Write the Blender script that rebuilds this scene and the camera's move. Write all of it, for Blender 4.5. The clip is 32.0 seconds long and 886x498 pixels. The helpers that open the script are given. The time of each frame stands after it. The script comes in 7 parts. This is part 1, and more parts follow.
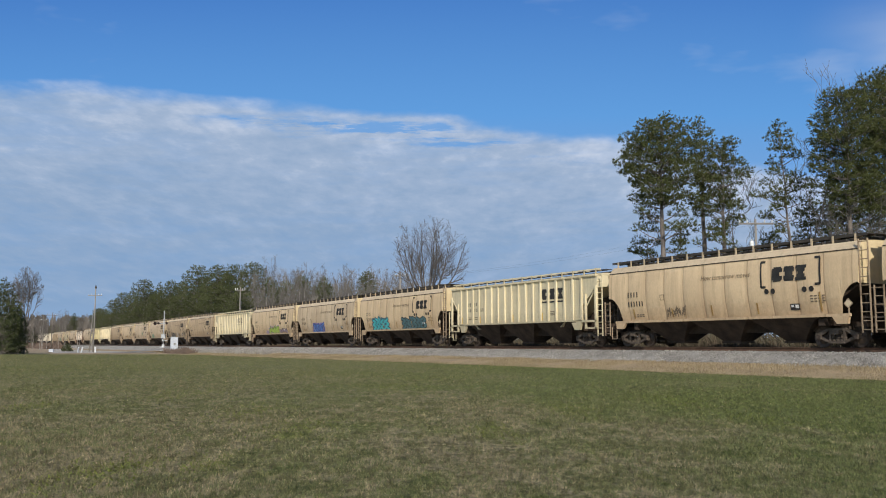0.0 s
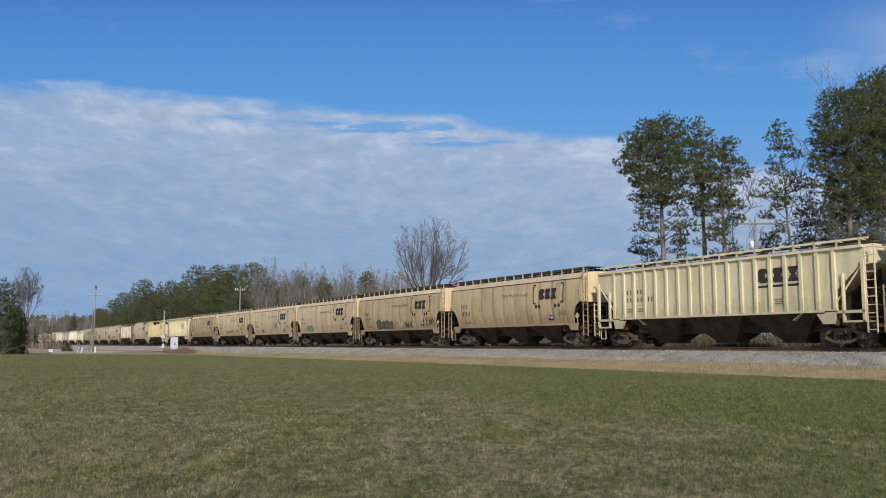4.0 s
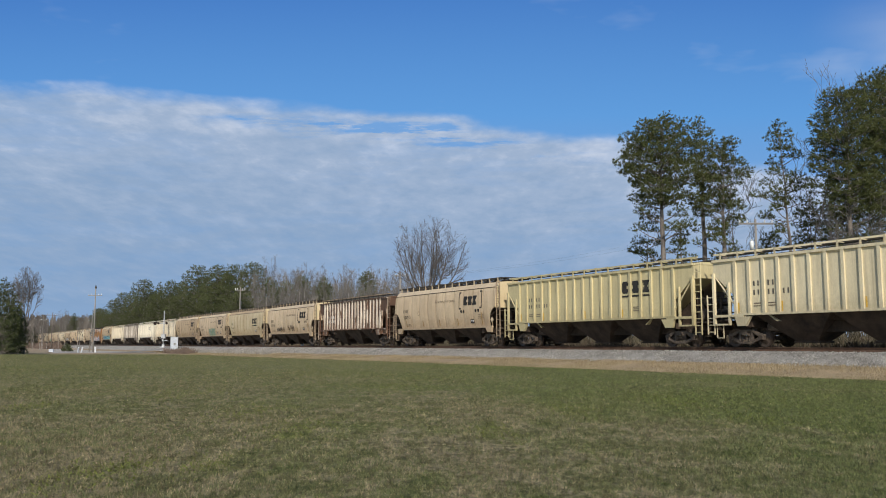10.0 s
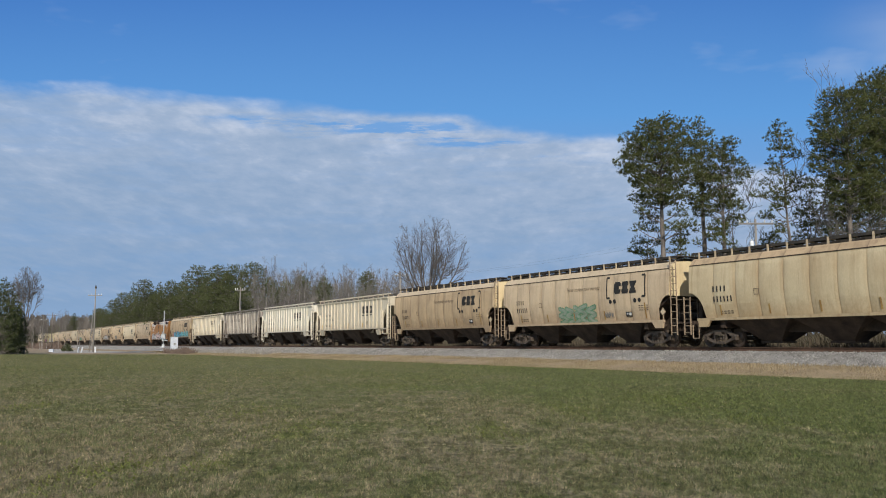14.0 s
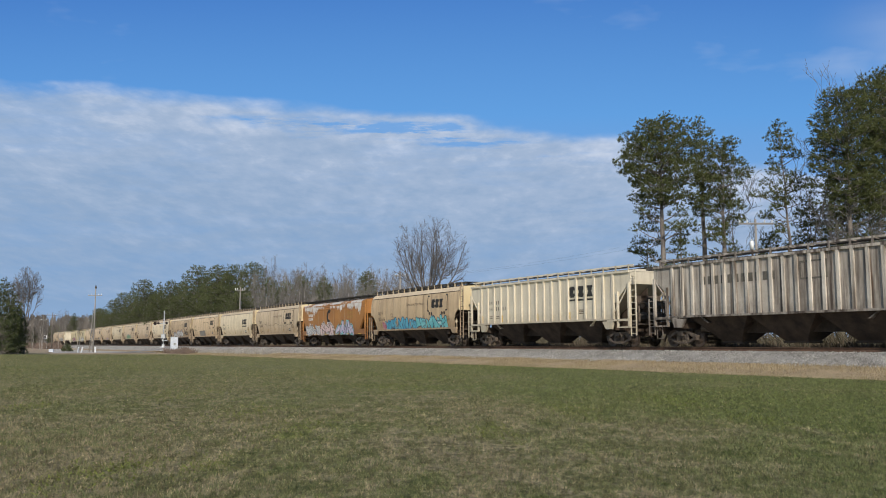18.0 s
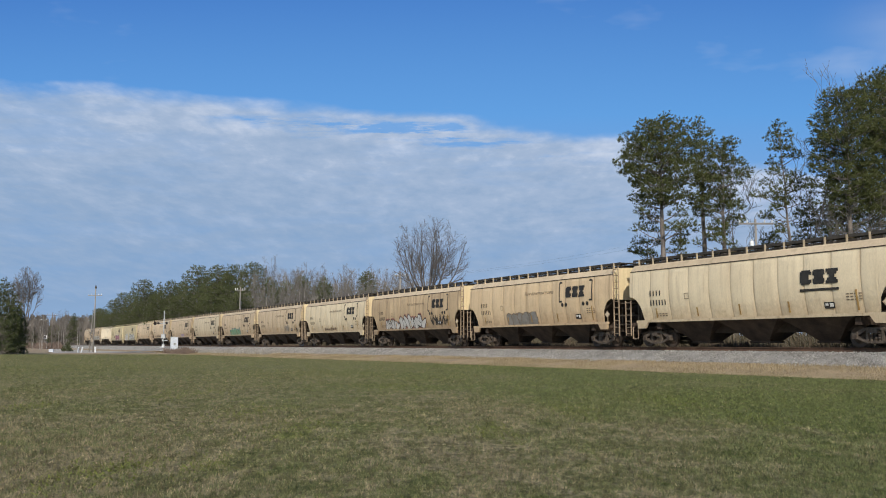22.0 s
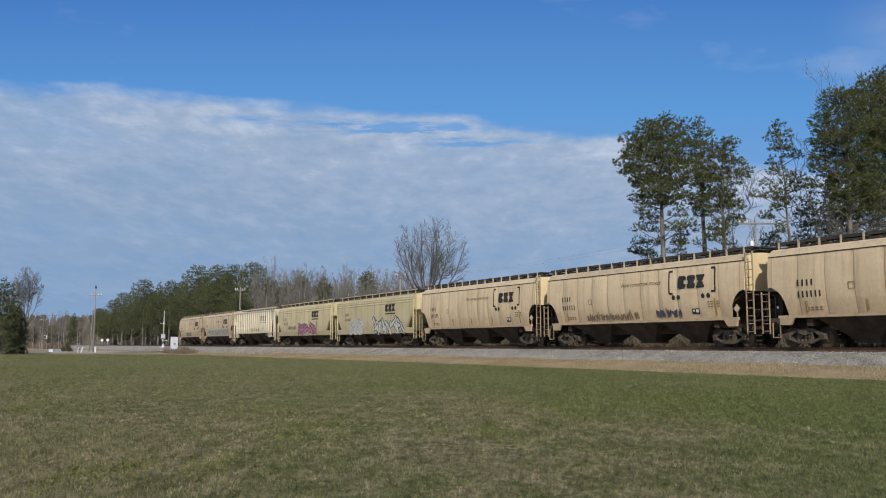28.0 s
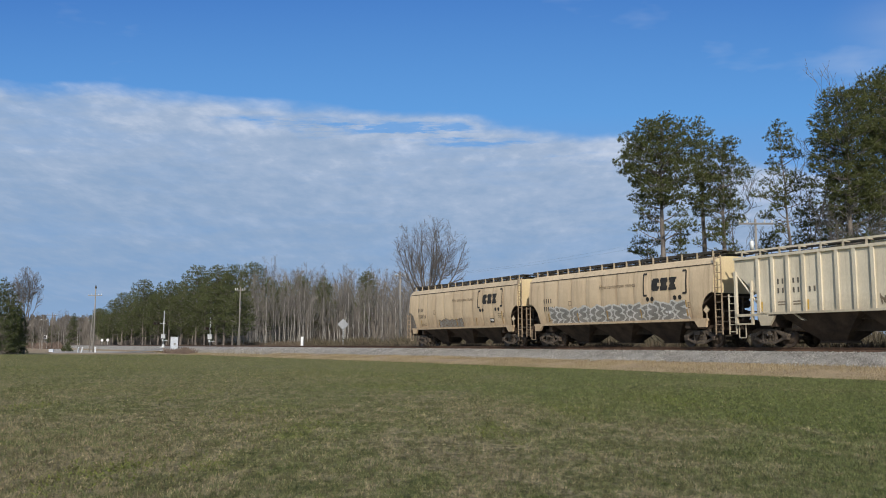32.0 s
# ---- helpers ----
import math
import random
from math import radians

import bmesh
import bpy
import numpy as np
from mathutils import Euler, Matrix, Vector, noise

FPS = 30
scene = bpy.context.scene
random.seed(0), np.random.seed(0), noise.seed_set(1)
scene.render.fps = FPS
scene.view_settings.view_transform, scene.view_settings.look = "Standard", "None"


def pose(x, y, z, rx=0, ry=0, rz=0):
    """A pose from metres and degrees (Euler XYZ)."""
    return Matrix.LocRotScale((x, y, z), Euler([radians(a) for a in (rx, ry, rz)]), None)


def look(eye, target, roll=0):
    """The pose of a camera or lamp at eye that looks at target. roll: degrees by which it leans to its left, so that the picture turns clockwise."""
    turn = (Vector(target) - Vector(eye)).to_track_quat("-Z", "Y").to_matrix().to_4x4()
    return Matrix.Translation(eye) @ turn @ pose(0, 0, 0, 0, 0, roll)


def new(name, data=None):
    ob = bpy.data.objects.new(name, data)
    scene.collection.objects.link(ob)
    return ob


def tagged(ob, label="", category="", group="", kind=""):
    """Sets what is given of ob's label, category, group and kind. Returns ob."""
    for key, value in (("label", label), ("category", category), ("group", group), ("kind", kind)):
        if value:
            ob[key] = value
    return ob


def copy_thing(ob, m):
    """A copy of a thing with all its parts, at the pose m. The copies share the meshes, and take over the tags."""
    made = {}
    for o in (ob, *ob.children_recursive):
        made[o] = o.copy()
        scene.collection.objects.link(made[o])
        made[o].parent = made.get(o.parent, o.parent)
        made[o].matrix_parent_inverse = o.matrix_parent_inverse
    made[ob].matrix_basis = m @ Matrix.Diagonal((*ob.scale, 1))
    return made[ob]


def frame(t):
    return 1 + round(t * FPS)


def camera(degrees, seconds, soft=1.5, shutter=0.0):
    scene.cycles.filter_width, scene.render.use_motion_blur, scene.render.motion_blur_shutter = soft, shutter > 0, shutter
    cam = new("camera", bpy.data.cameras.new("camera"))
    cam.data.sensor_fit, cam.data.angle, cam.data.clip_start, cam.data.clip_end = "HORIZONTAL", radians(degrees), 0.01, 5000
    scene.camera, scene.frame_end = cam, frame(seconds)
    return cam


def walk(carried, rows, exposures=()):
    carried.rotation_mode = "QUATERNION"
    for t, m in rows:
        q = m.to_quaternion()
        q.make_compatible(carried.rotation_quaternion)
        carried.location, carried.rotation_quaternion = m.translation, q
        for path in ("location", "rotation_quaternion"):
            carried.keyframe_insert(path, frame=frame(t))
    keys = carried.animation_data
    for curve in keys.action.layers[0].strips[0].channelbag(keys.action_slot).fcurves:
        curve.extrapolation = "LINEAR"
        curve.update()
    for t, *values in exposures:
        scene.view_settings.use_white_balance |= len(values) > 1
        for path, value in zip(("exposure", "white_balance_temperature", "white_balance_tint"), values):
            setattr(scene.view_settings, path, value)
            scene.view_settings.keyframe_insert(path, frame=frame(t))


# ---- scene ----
# Place: a flat field, a gently curved single track, a long covered-hopper train, woods behind.
# Camera at the origin of the plan, eye 1.2 m over the field, looking along +y.
EYE = 1.2
cam = camera(54.34, 32.0, soft=1.0)
walk(cam, [(0.0, pose(0, 0, EYE, 96.31, 0, 0)), (32.0, pose(0, 0, EYE, 96.31, 0, 0))],
     [(0.0, -0.05), (3.5, -0.06), (6.0, -0.06), (14.0, -0.07), (17.0, -0.02), (22.0, 0.0), (25.0, -0.05), (28.0, -0.12), (31.0, -0.12), (32.0, -0.05)])
scene.view_settings.exposure = 0.0

# ---- track line: heading (from +y towards -x) as a function of the distance s ----
RAIL = 1.063
SPEED = 21.55
TH0, K0, K1 = 0.51297, -0.00014974, 6.2032e-07
FACE0 = (9.194, 49.71)
SIDE = 1.6
S_AXIS = np.linspace(-900.0, 1100.0, 4001)
_th = np.where(S_AXIS < 0, TH0, TH0 + K0 * S_AXIS + K1 * np.minimum(S_AXIS, 700.0) ** 2)
_dx, _dy = -np.sin(_th), np.cos(_th)
_cx = np.concatenate([[0], np.cumsum((_dx[1:] + _dx[:-1]) / 2 * 0.5)])
_cy = np.concatenate([[0], np.cumsum((_dy[1:] + _dy[:-1]) / 2 * 0.5)])
_cx += FACE0[0] + SIDE * math.cos(TH0) - np.interp(0, S_AXIS, _cx)
_cy += FACE0[1] + SIDE * math.sin(TH0) - np.interp(0, S_AXIS, _cy)


def track_at(s, off=0.0):
    """Point on the track's centre line at s, moved off metres to the far side, and the heading."""
    th = float(np.interp(s, S_AXIS, _th))
    x = float(np.interp(s, S_AXIS, _cx)) + off * math.cos(th)
    y = float(np.interp(s, S_AXIS, _cy)) + off * math.sin(th)
    return x, y, th


def ground_z(x, y):
    return -0.0025 * np.clip(y - 60.0, 0, 140)


# ---- world, sun ----
SUN_ELEV, SUN_AZ = radians(31), math.atan2(0.04, -1.0)   # azimuth as the atan2(x, y) of the way to the sun
world = bpy.data.worlds.new("sky")
scene.world = world
world.use_nodes = True
wn = world.node_tree.nodes
sky = wn.new("ShaderNodeTexSky")
sky.sky_type, sky.sun_disc = "NISHITA", False
sky.sun_elevation, sky.sun_rotation = SUN_ELEV, SUN_AZ % (2 * math.pi)
sky.air_density, sky.dust_density, sky.ozone_density = 1.0, 0.4, 2.5
wn["Background"].inputs[1].default_value = 0.12
world.node_tree.links.new(sky.outputs[0], wn["Background"].inputs[0])
sun = new("sun", bpy.data.lights.new("sun", "SUN"))
sun.data.energy, sun.data.angle, sun.data.color = 4.2, radians(0.6), (1.0, 0.93, 0.82)
to_sun = Vector((math.sin(SUN_AZ) * math.cos(SUN_ELEV), math.cos(SUN_AZ) * math.cos(SUN_ELEV), math.sin(SUN_ELEV)))
sun.matrix_world = look(to_sun * 50, (0, 0, 0))


# ---- materials ----
def nodes_of(name):
    m = bpy.data.materials.new(name)
    m.use_nodes = True
    t = m.node_tree
    return m, t, t.nodes["Principled BSDF"], t.nodes, t.links


def ramp(nodes, links, src, stops):
    r = nodes.new("ShaderNodeValToRGB")
    e = r.color_ramp.elements
    while len(e) < len(stops):
        e.new(0.5)
    for k, (p, c) in zip(e, stops):
        k.position, k.color = p, (*c, 1) if len(c) == 3 else c
    links.new(src, r.inputs[0])
    return r.outputs[0]


def noise_tex(nodes, links, scale, detail=4, stretch=None, coord="Object", rough=0.6):
    n = nodes.new("ShaderNodeTexNoise")
    n.inputs["Scale"].default_value, n.inputs["Detail"].default_value, n.inputs["Roughness"].default_value = scale, detail, rough
    c = nodes.new("ShaderNodeTexCoord")
    src = c.outputs[coord]
    if stretch:
        mp = nodes.new("ShaderNodeMapping")
        mp.inputs["Scale"].default_value = stretch
        links.new(src, mp.inputs[0])
        src = mp.outputs[0]
    links.new(src, n.inputs["Vector"])
    return n.outputs["Fac"]


def mixc(nodes, links, fac, a, b, mode="MIX"):
    m = nodes.new("ShaderNodeMix")
    m.data_type, m.blend_type = "RGBA", mode
    for sock, val in ((m.inputs[0], fac), (m.inputs[6], a), (m.inputs[7], b)):
        if isinstance(val, (int, float)):
            sock.default_value = val
        elif isinstance(val, tuple):
            sock.default_value = (*val, 1)
        else:
            links.new(val, sock)
    return m.outputs[2]


def bump(nodes, links, bsdf, height, strength, dist=0.02):
    b = nodes.new("ShaderNodeBump")
    b.inputs["Strength"].default_value, b.inputs["Distance"].default_value = strength, dist
    links.new(height, b.inputs["Height"])
    links.new(b.outputs[0], bsdf.inputs["Normal"])


def two_scale(name, c1, c2, scale, rough=0.8, metal=0.0, fine=None, bumpy=0.2, stretch=None, dist=0.02):
    """A surface that varies between two colours at a large and a fine scale."""
    m, t, bsdf, nd, lk = nodes_of(name)
    big = noise_tex(nd, lk, scale, 5, stretch)
    small = noise_tex(nd, lk, fine or scale * 12, 3, stretch)
    col = ramp(nd, lk, big, [(0.35, c1), (0.68, c2)])
    shade = ramp(nd, lk, small, [(0.3, (0.72, 0.72, 0.72)), (0.7, (1.12, 1.12, 1.12))])
    lk.new(mixc(nd, lk, 1.0, col, shade, "MULTIPLY"), bsdf.inputs["Base Color"])
    bsdf.inputs["Roughness"].default_value, bsdf.inputs["Metallic"].default_value = rough, metal
    if bumpy:
        bump(nd, lk, bsdf, small, bumpy, dist)
    return m


def car_paint(name, base, dirt, amount=0.35, streak=0.4, rust=None, seam=0.0, run_at=0.5):
    """Weathered car paint: cloudy fading, streaks that run down, road dirt thrown up on the lower side, rust runs."""
    m, t, bsdf, nd, lk = nodes_of(name)
    info = nd.new("ShaderNodeObjectInfo")
    co, shift = nd.new("ShaderNodeTexCoord"), nd.new("ShaderNodeVectorMath")
    comb, big_r = nd.new("ShaderNodeCombineXYZ"), nd.new("ShaderNodeMath")
    big_r.operation = "MULTIPLY"
    big_r.inputs[1].default_value = 900.0
    lk.new(info.outputs["Random"], big_r.inputs[0])
    lk.new(big_r.outputs[0], comb.inputs[1])
    shift.operation = "ADD"
    lk.new(co.outputs["Object"], shift.inputs[0])
    lk.new(comb.outputs[0], shift.inputs[1])

    def tex(scale, detail, stretch=(1, 1, 1), rough=0.6):
        mp, n = nd.new("ShaderNodeMapping"), nd.new("ShaderNodeTexNoise")
        mp.inputs["Scale"].default_value = stretch
        lk.new(shift.outputs[0], mp.inputs[0])
        lk.new(mp.outputs[0], n.inputs["Vector"])
        n.inputs["Scale"].default_value, n.inputs["Detail"].default_value, n.inputs["Roughness"].default_value = scale, detail, rough
        return n.outputs["Fac"]

    def grade(src, a, b, lo, hi):
        return ramp(nd, lk, src, [(a, (lo,) * 3), (b, (hi,) * 3)])

    cloud, fleck = tex(0.40, 5), tex(5.0, 6)
    run = tex(1.0, 5, (3.2, 3.2, 0.20))
    thin = tex(1.0, 4, (9.0, 9.0, 0.34))
    col = mixc(nd, lk, grade(cloud, 0.35, 0.75, 0.0, amount), base, dirt)
    col = mixc(nd, lk, grade(run, run_at, run_at + 0.22, 0.0, streak), col, dirt)
    # brown rust runs, few and narrow
    col = mixc(nd, lk, grade(thin, 0.60, 0.74, 0.0, 0.55 * streak + 0.12), col, tuple(0.55 * d + 0.45 * e for d, e in zip(dirt, (0.20, 0.085, 0.03))))
    sep = nd.new("ShaderNodeSeparateXYZ")
    lk.new(co.outputs["Object"], sep.inputs[0])
    add = nd.new("ShaderNodeMath")
    add.operation = "MULTIPLY_ADD"
    lk.new(fleck, add.inputs[0])
    add.inputs[1].default_value = -1.5
    lk.new(sep.outputs["Z"], add.inputs[2])
    rng = nd.new("ShaderNodeMapRange")
    rng.inputs[1].default_value, rng.inputs[2].default_value = 0.55, 1.55
    rng.inputs[3].default_value, rng.inputs[4].default_value = 0.50, 0.0
    lk.new(add.outputs[0], rng.inputs[0])
    col = mixc(nd, lk, rng.outputs[0], col, dirt)
    if rust:
        patch = tex(0.8, 8, (1.6, 1.6, 0.55), 0.7)
        col = mixc(nd, lk, grade(patch, rust[1], rust[1] + 0.06, 0.0, 0.95), col, rust[0])
    if seam:
        # darker along the welded seams, 1.38 m apart, fading in from one side
        saw = nd.new("ShaderNodeMath")
        saw.operation = "MULTIPLY_ADD"
        lk.new(sep.outputs["X"], saw.inputs[0])
        saw.inputs[1].default_value, saw.inputs[2].default_value = 1 / 1.38, 50.029
        fr = nd.new("ShaderNodeMath")
        fr.operation = "FRACT"
        lk.new(saw.outputs[0], fr.inputs[0])
        line = ramp(nd, lk, fr.outputs[0], [(0.0, (0, 0, 0)), (0.36, (0, 0, 0)), (0.488, (0.50,) * 3), (0.493, (1, 1, 1)), (0.513, (1, 1, 1)), (0.54, (0, 0, 0))])
        seam_amount = grade(run, 0.30, 0.65, seam * 0.45, seam)
        col = mixc(nd, lk, mixc(nd, lk, 1.0, line, seam_amount, "MULTIPLY"), col, dirt)
    vary = nd.new("ShaderNodeMapRange")
    vary.inputs[3].default_value, vary.inputs[4].default_value = 0.90, 1.06
    lk.new(info.outputs["Random"], vary.inputs[0])
    hsv = nd.new("ShaderNodeHueSaturation")
    grit = tex(22, 4, (1, 1, 0.4))
    col = mixc(nd, lk, 1.0, col, grade(grit, 0.3, 0.7, 0.92, 1.05), "MULTIPLY")
    lk.new(vary.outputs[0], hsv.inputs["Value"])
    lk.new(col, hsv.inputs["Color"])
    lk.new(hsv.outputs[0], bsdf.inputs["Base Color"])
    bsdf.inputs["Roughness"].default_value = 0.62
    bump(nd, lk, bsdf, cloud, 0.15, 0.05)
    return m


M = {}
M["tan"] = car_paint("tan_paint", (0.77, 0.585, 0.365), (0.30, 0.195, 0.115), 0.32, 0.32, seam=0.85)
M["tan_grey"] = car_paint("dusty_tan_paint", (0.60, 0.445, 0.27), (0.20, 0.135, 0.085), 0.48, 0.50, seam=0.85)
M["tan_dust"] = car_paint("dusty_beige_paint", (0.71, 0.555, 0.37), (0.31, 0.21, 0.13), 0.40, 0.42, seam=0.8)
M["tan_light"] = car_paint("pale_tan_paint", (0.79, 0.665, 0.46), (0.32, 0.225, 0.135), 0.28, 0.28, seam=0.75)
M["tan_rust"] = car_paint("stained_tan_paint", (0.66, 0.555, 0.36), (0.34, 0.22, 0.11), 0.55, 0.42, ((0.46, 0.25, 0.08), 0.66), seam=0.75)
M["cream"] = car_paint("cream_paint", (0.76, 0.665, 0.45), (0.30, 0.245, 0.15), 0.30, 0.40)
M["white"] = car_paint("off_white_paint", (0.78, 0.73, 0.60), (0.32, 0.27, 0.21), 0.28, 0.42)
M["cream_dull"] = car_paint("dull_cream_paint", (0.68, 0.61, 0.475), (0.30, 0.24, 0.16), 0.3, 0.35)
M["yellow"] = car_paint("faded_yellow_paint", (0.63, 0.545, 0.315), (0.30, 0.245, 0.13), 0.40, 0.35)
M["cream_yellow"] = car_paint("yellowed_cream_paint", (0.68, 0.575, 0.35), (0.28, 0.225, 0.13), 0.38, 0.45, seam=0.45)
M["orange"] = car_paint("orange_paint", (0.44, 0.195, 0.048), (0.17, 0.075, 0.035), 0.42, 0.5)
M["brown"] = car_paint("rusted_brown_paint", (0.074, 0.043, 0.031), (0.18, 0.088, 0.045), 0.55, 0.7, ((0.40, 0.32, 0.24), 0.535))
M["brown_rib"] = car_paint("streaked_white_rib_paint", (0.74, 0.66, 0.54), (0.16, 0.085, 0.048), 0.3, 0.75, ((0.13, 0.07, 0.042), 0.555))
M["dirty"] = car_paint("sooty_grey_paint", (0.55, 0.49, 0.415), (0.058, 0.040, 0.029), 0.55, 0.97, run_at=0.42)
M["dirty_rib"] = car_paint("streaked_pale_rib_paint", (0.68, 0.62, 0.53), (0.10, 0.072, 0.052), 0.45, 0.95, run_at=0.44)
M["roof"] = car_paint("weathered_roof_paint", (0.64, 0.51, 0.345), (0.33, 0.25, 0.16), 0.45, 0.5)
M["end"] = car_paint("pale_end_paint", (0.74, 0.60, 0.36), (0.36, 0.25, 0.14), 0.25, 0.3)
# grimy underbody; also paints in shade at roof edges and end cut-outs
M["under"] = two_scale("road_grime_and_shade", (0.030, 0.020, 0.014), (0.082, 0.054, 0.037), 1.5, 0.9)
M["truck"] = two_scale("cast_steel_grime", (0.065, 0.050, 0.039), (0.18, 0.14, 0.108), 3.0, 0.75, 0.2)
M["wheel"] = two_scale("wheel_steel", (0.06, 0.045, 0.035), (0.14, 0.10, 0.075), 5.0, 0.55, 0.5)
M["ladder"] = two_scale("grimy_ladder_paint", (0.44, 0.335, 0.22), (0.20, 0.145, 0.10), 1.2, 0.75)
M["walk"] = two_scale("dark_grating", (0.05, 0.045, 0.04), (0.10, 0.085, 0.07), 4.0, 0.7, 0.4)
M["black"] = two_scale("black_stencil_paint", (0.018, 0.017, 0.016), (0.045, 0.04, 0.035), 2.0, 0.7, bumpy=0.05)
M["stencil_grey"] = two_scale("worn_stencil_paint", (0.09, 0.08, 0.065), (0.16, 0.14, 0.11), 2.0, 0.7, bumpy=0.05)
M["faded"] = two_scale("faded_stencil_paint", (0.16, 0.12, 0.08), (0.24, 0.18, 0.12), 2.0, 0.7, bumpy=0.05)
M["yellow_mark"] = two_scale("yellow_reflector", (0.62, 0.36, 0.03), (0.7, 0.45, 0.08), 2.0, 0.4, bumpy=0.05)
M["rust_mark"] = two_scale("rusty_bracket", (0.34, 0.19, 0.06), (0.50, 0.33, 0.10), 4.0, 0.8)
M["white_mark"] = two_scale("white_stencil_paint", (0.7, 0.69, 0.66), (0.8, 0.79, 0.77), 2.0, 0.6, bumpy=0.05)
M["rail"] = two_scale("rusty_rail", (0.10, 0.055, 0.035), (0.17, 0.10, 0.065), 2.0, 0.7, 0.4)
M["tie"] = two_scale("creosoted_wood", (0.035, 0.026, 0.02), (0.08, 0.06, 0.045), 2.0, 0.9, bumpy=0.4)
M["ballast"] = two_scale("grey_ballast", (0.245, 0.23, 0.208), (0.41, 0.39, 0.358), 1.2, 0.95, fine=14, bumpy=1.0, dist=0.08)
M["dirt"] = two_scale("dry_grass_verge", (0.38, 0.285, 0.172), (0.265, 0.20, 0.122), 0.6, 0.95, fine=9, bumpy=0.8, dist=0.05)
M["road"] = two_scale("worn_asphalt", (0.22, 0.21, 0.20), (0.30, 0.29, 0.27), 0.5, 0.95, fine=8, bumpy=0.3)
M["gravel"] = two_scale("pale_gravel", (0.33, 0.30, 0.26), (0.50, 0.455, 0.39), 0.4, 0.95, fine=6, bumpy=0.3)
M["pole"] = two_scale("weathered_pole_wood", (0.12, 0.105, 0.09), (0.20, 0.175, 0.15), 0.8, 0.9, stretch=(4, 4, 0.3))
M["grey_pole"] = two_scale("silvered_pole_wood", (0.21, 0.195, 0.175), (0.30, 0.275, 0.245), 0.8, 0.9, stretch=(4, 4, 0.3))
M["metal"] = two_scale("galvanised_steel", (0.42, 0.43, 0.44), (0.56, 0.57, 0.58), 2.0, 0.45, 0.6)
M["porcelain"] = two_scale("white_porcelain", (0.7, 0.7, 0.68), (0.8, 0.8, 0.78), 3.0, 0.25, bumpy=0)
M["sign_white"] = two_scale("white_sign_paint", (0.72, 0.73, 0.74), (0.8, 0.8, 0.8), 2.0, 0.5, bumpy=0.03)
M["sign_back"] = two_scale("bare_aluminium", (0.26, 0.27, 0.285), (0.33, 0.34, 0.355), 2.0, 0.6, 0.3, bumpy=0.03)
M["box_paint"] = two_scale("pale_box_paint", (0.46, 0.50, 0.56), (0.60, 0.63, 0.67), 1.5, 0.5, bumpy=0.05)
M["red_lens"] = two_scale("dark_red_lens", (0.030, 0.006, 0.005), (0.05, 0.010, 0.008), 3.0, 0.2, bumpy=0)
M["bark_pine"] = two_scale("pine_bark", (0.12, 0.10, 0.088), (0.27, 0.235, 0.205), 1.2, 0.95, fine=10, bumpy=0.8, stretch=(2, 2, 0.6), dist=0.04)
M["bark_pale"] = two_scale("pale_bark", (0.22, 0.205, 0.185), (0.40, 0.375, 0.345), 0.8, 0.95, fine=8, bumpy=0.4)
M["bark_dark"] = two_scale("dark_bark", (0.095, 0.083, 0.075), (0.165, 0.145, 0.13), 0.7, 0.95, fine=6, bumpy=0)
M["bark_grey"] = two_scale("grey_twigs", (0.118, 0.106, 0.096), (0.190, 0.172, 0.155), 0.7, 0.95, fine=6, bumpy=0)
M["twig_pale"] = two_scale("pale_twigs", (0.165, 0.150, 0.135), (0.270, 0.248, 0.225), 0.7, 0.95, fine=6, bumpy=0)
M["far_brush"] = two_scale("far_leafless_wood", (0.095, 0.084, 0.072), (0.170, 0.148, 0.128), 0.15, 0.95, fine=1.5, bumpy=0)
# weeds behind the train: its shade is put into this darker colour
M["track_weed"] = two_scale("shaded_weeds", (0.060, 0.047, 0.034), (0.105, 0.082, 0.058), 0.5, 0.95, fine=3, bumpy=0)
M["brush"] = two_scale("dry_brush", (0.105, 0.078, 0.052), (0.175, 0.134, 0.090), 0.5, 0.95, fine=3, bumpy=0)
M["red_brush"] = two_scale("reddish_brush", (0.13, 0.095, 0.075), (0.22, 0.16, 0.125), 0.4, 0.95, fine=3, bumpy=0)
M["brush_green"] = two_scale("olive_brush", (0.085, 0.072, 0.044), (0.142, 0.120, 0.074), 0.5, 0.95, fine=3, bumpy=0)


def leaf_mat(name, c1, c2, scale=0.5):
    m, t, bsdf, nd, lk = nodes_of(name)
    geo = nd.new("ShaderNodeNewGeometry")
    big = noise_tex(nd, lk, scale, 3)
    a = ramp(nd, lk, geo.outputs["Random Per Island"], [(0.0, c1), (1.0, c2)])
    sh = ramp(nd, lk, big, [(0.3, (0.7,) * 3), (0.7, (1.2,) * 3)])
    lk.new(mixc(nd, lk, 1.0, a, sh, "MULTIPLY"), bsdf.inputs["Base Color"])
    bsdf.inputs["Roughness"].default_value = 0.6
    bsdf.inputs["Specular IOR Level"].default_value = 0.15
    return m


M["needles"] = leaf_mat("pine_needles", (0.052, 0.066, 0.024), (0.138, 0.148, 0.054))
M["needles_far"] = leaf_mat("far_pine_needles", (0.048, 0.063, 0.027), (0.140, 0.156, 0.064), 0.2)
M["cedar"] = leaf_mat("cedar_needles", (0.044, 0.058, 0.024), (0.105, 0.118, 0.050))
M["stone"] = leaf_mat("ballast_stone", (0.20, 0.188, 0.17), (0.48, 0.455, 0.415), 0.8)
M["tuft"] = leaf_mat("tuft_blades", (0.034, 0.044, 0.018), (0.160, 0.182, 0.076), 0.3)
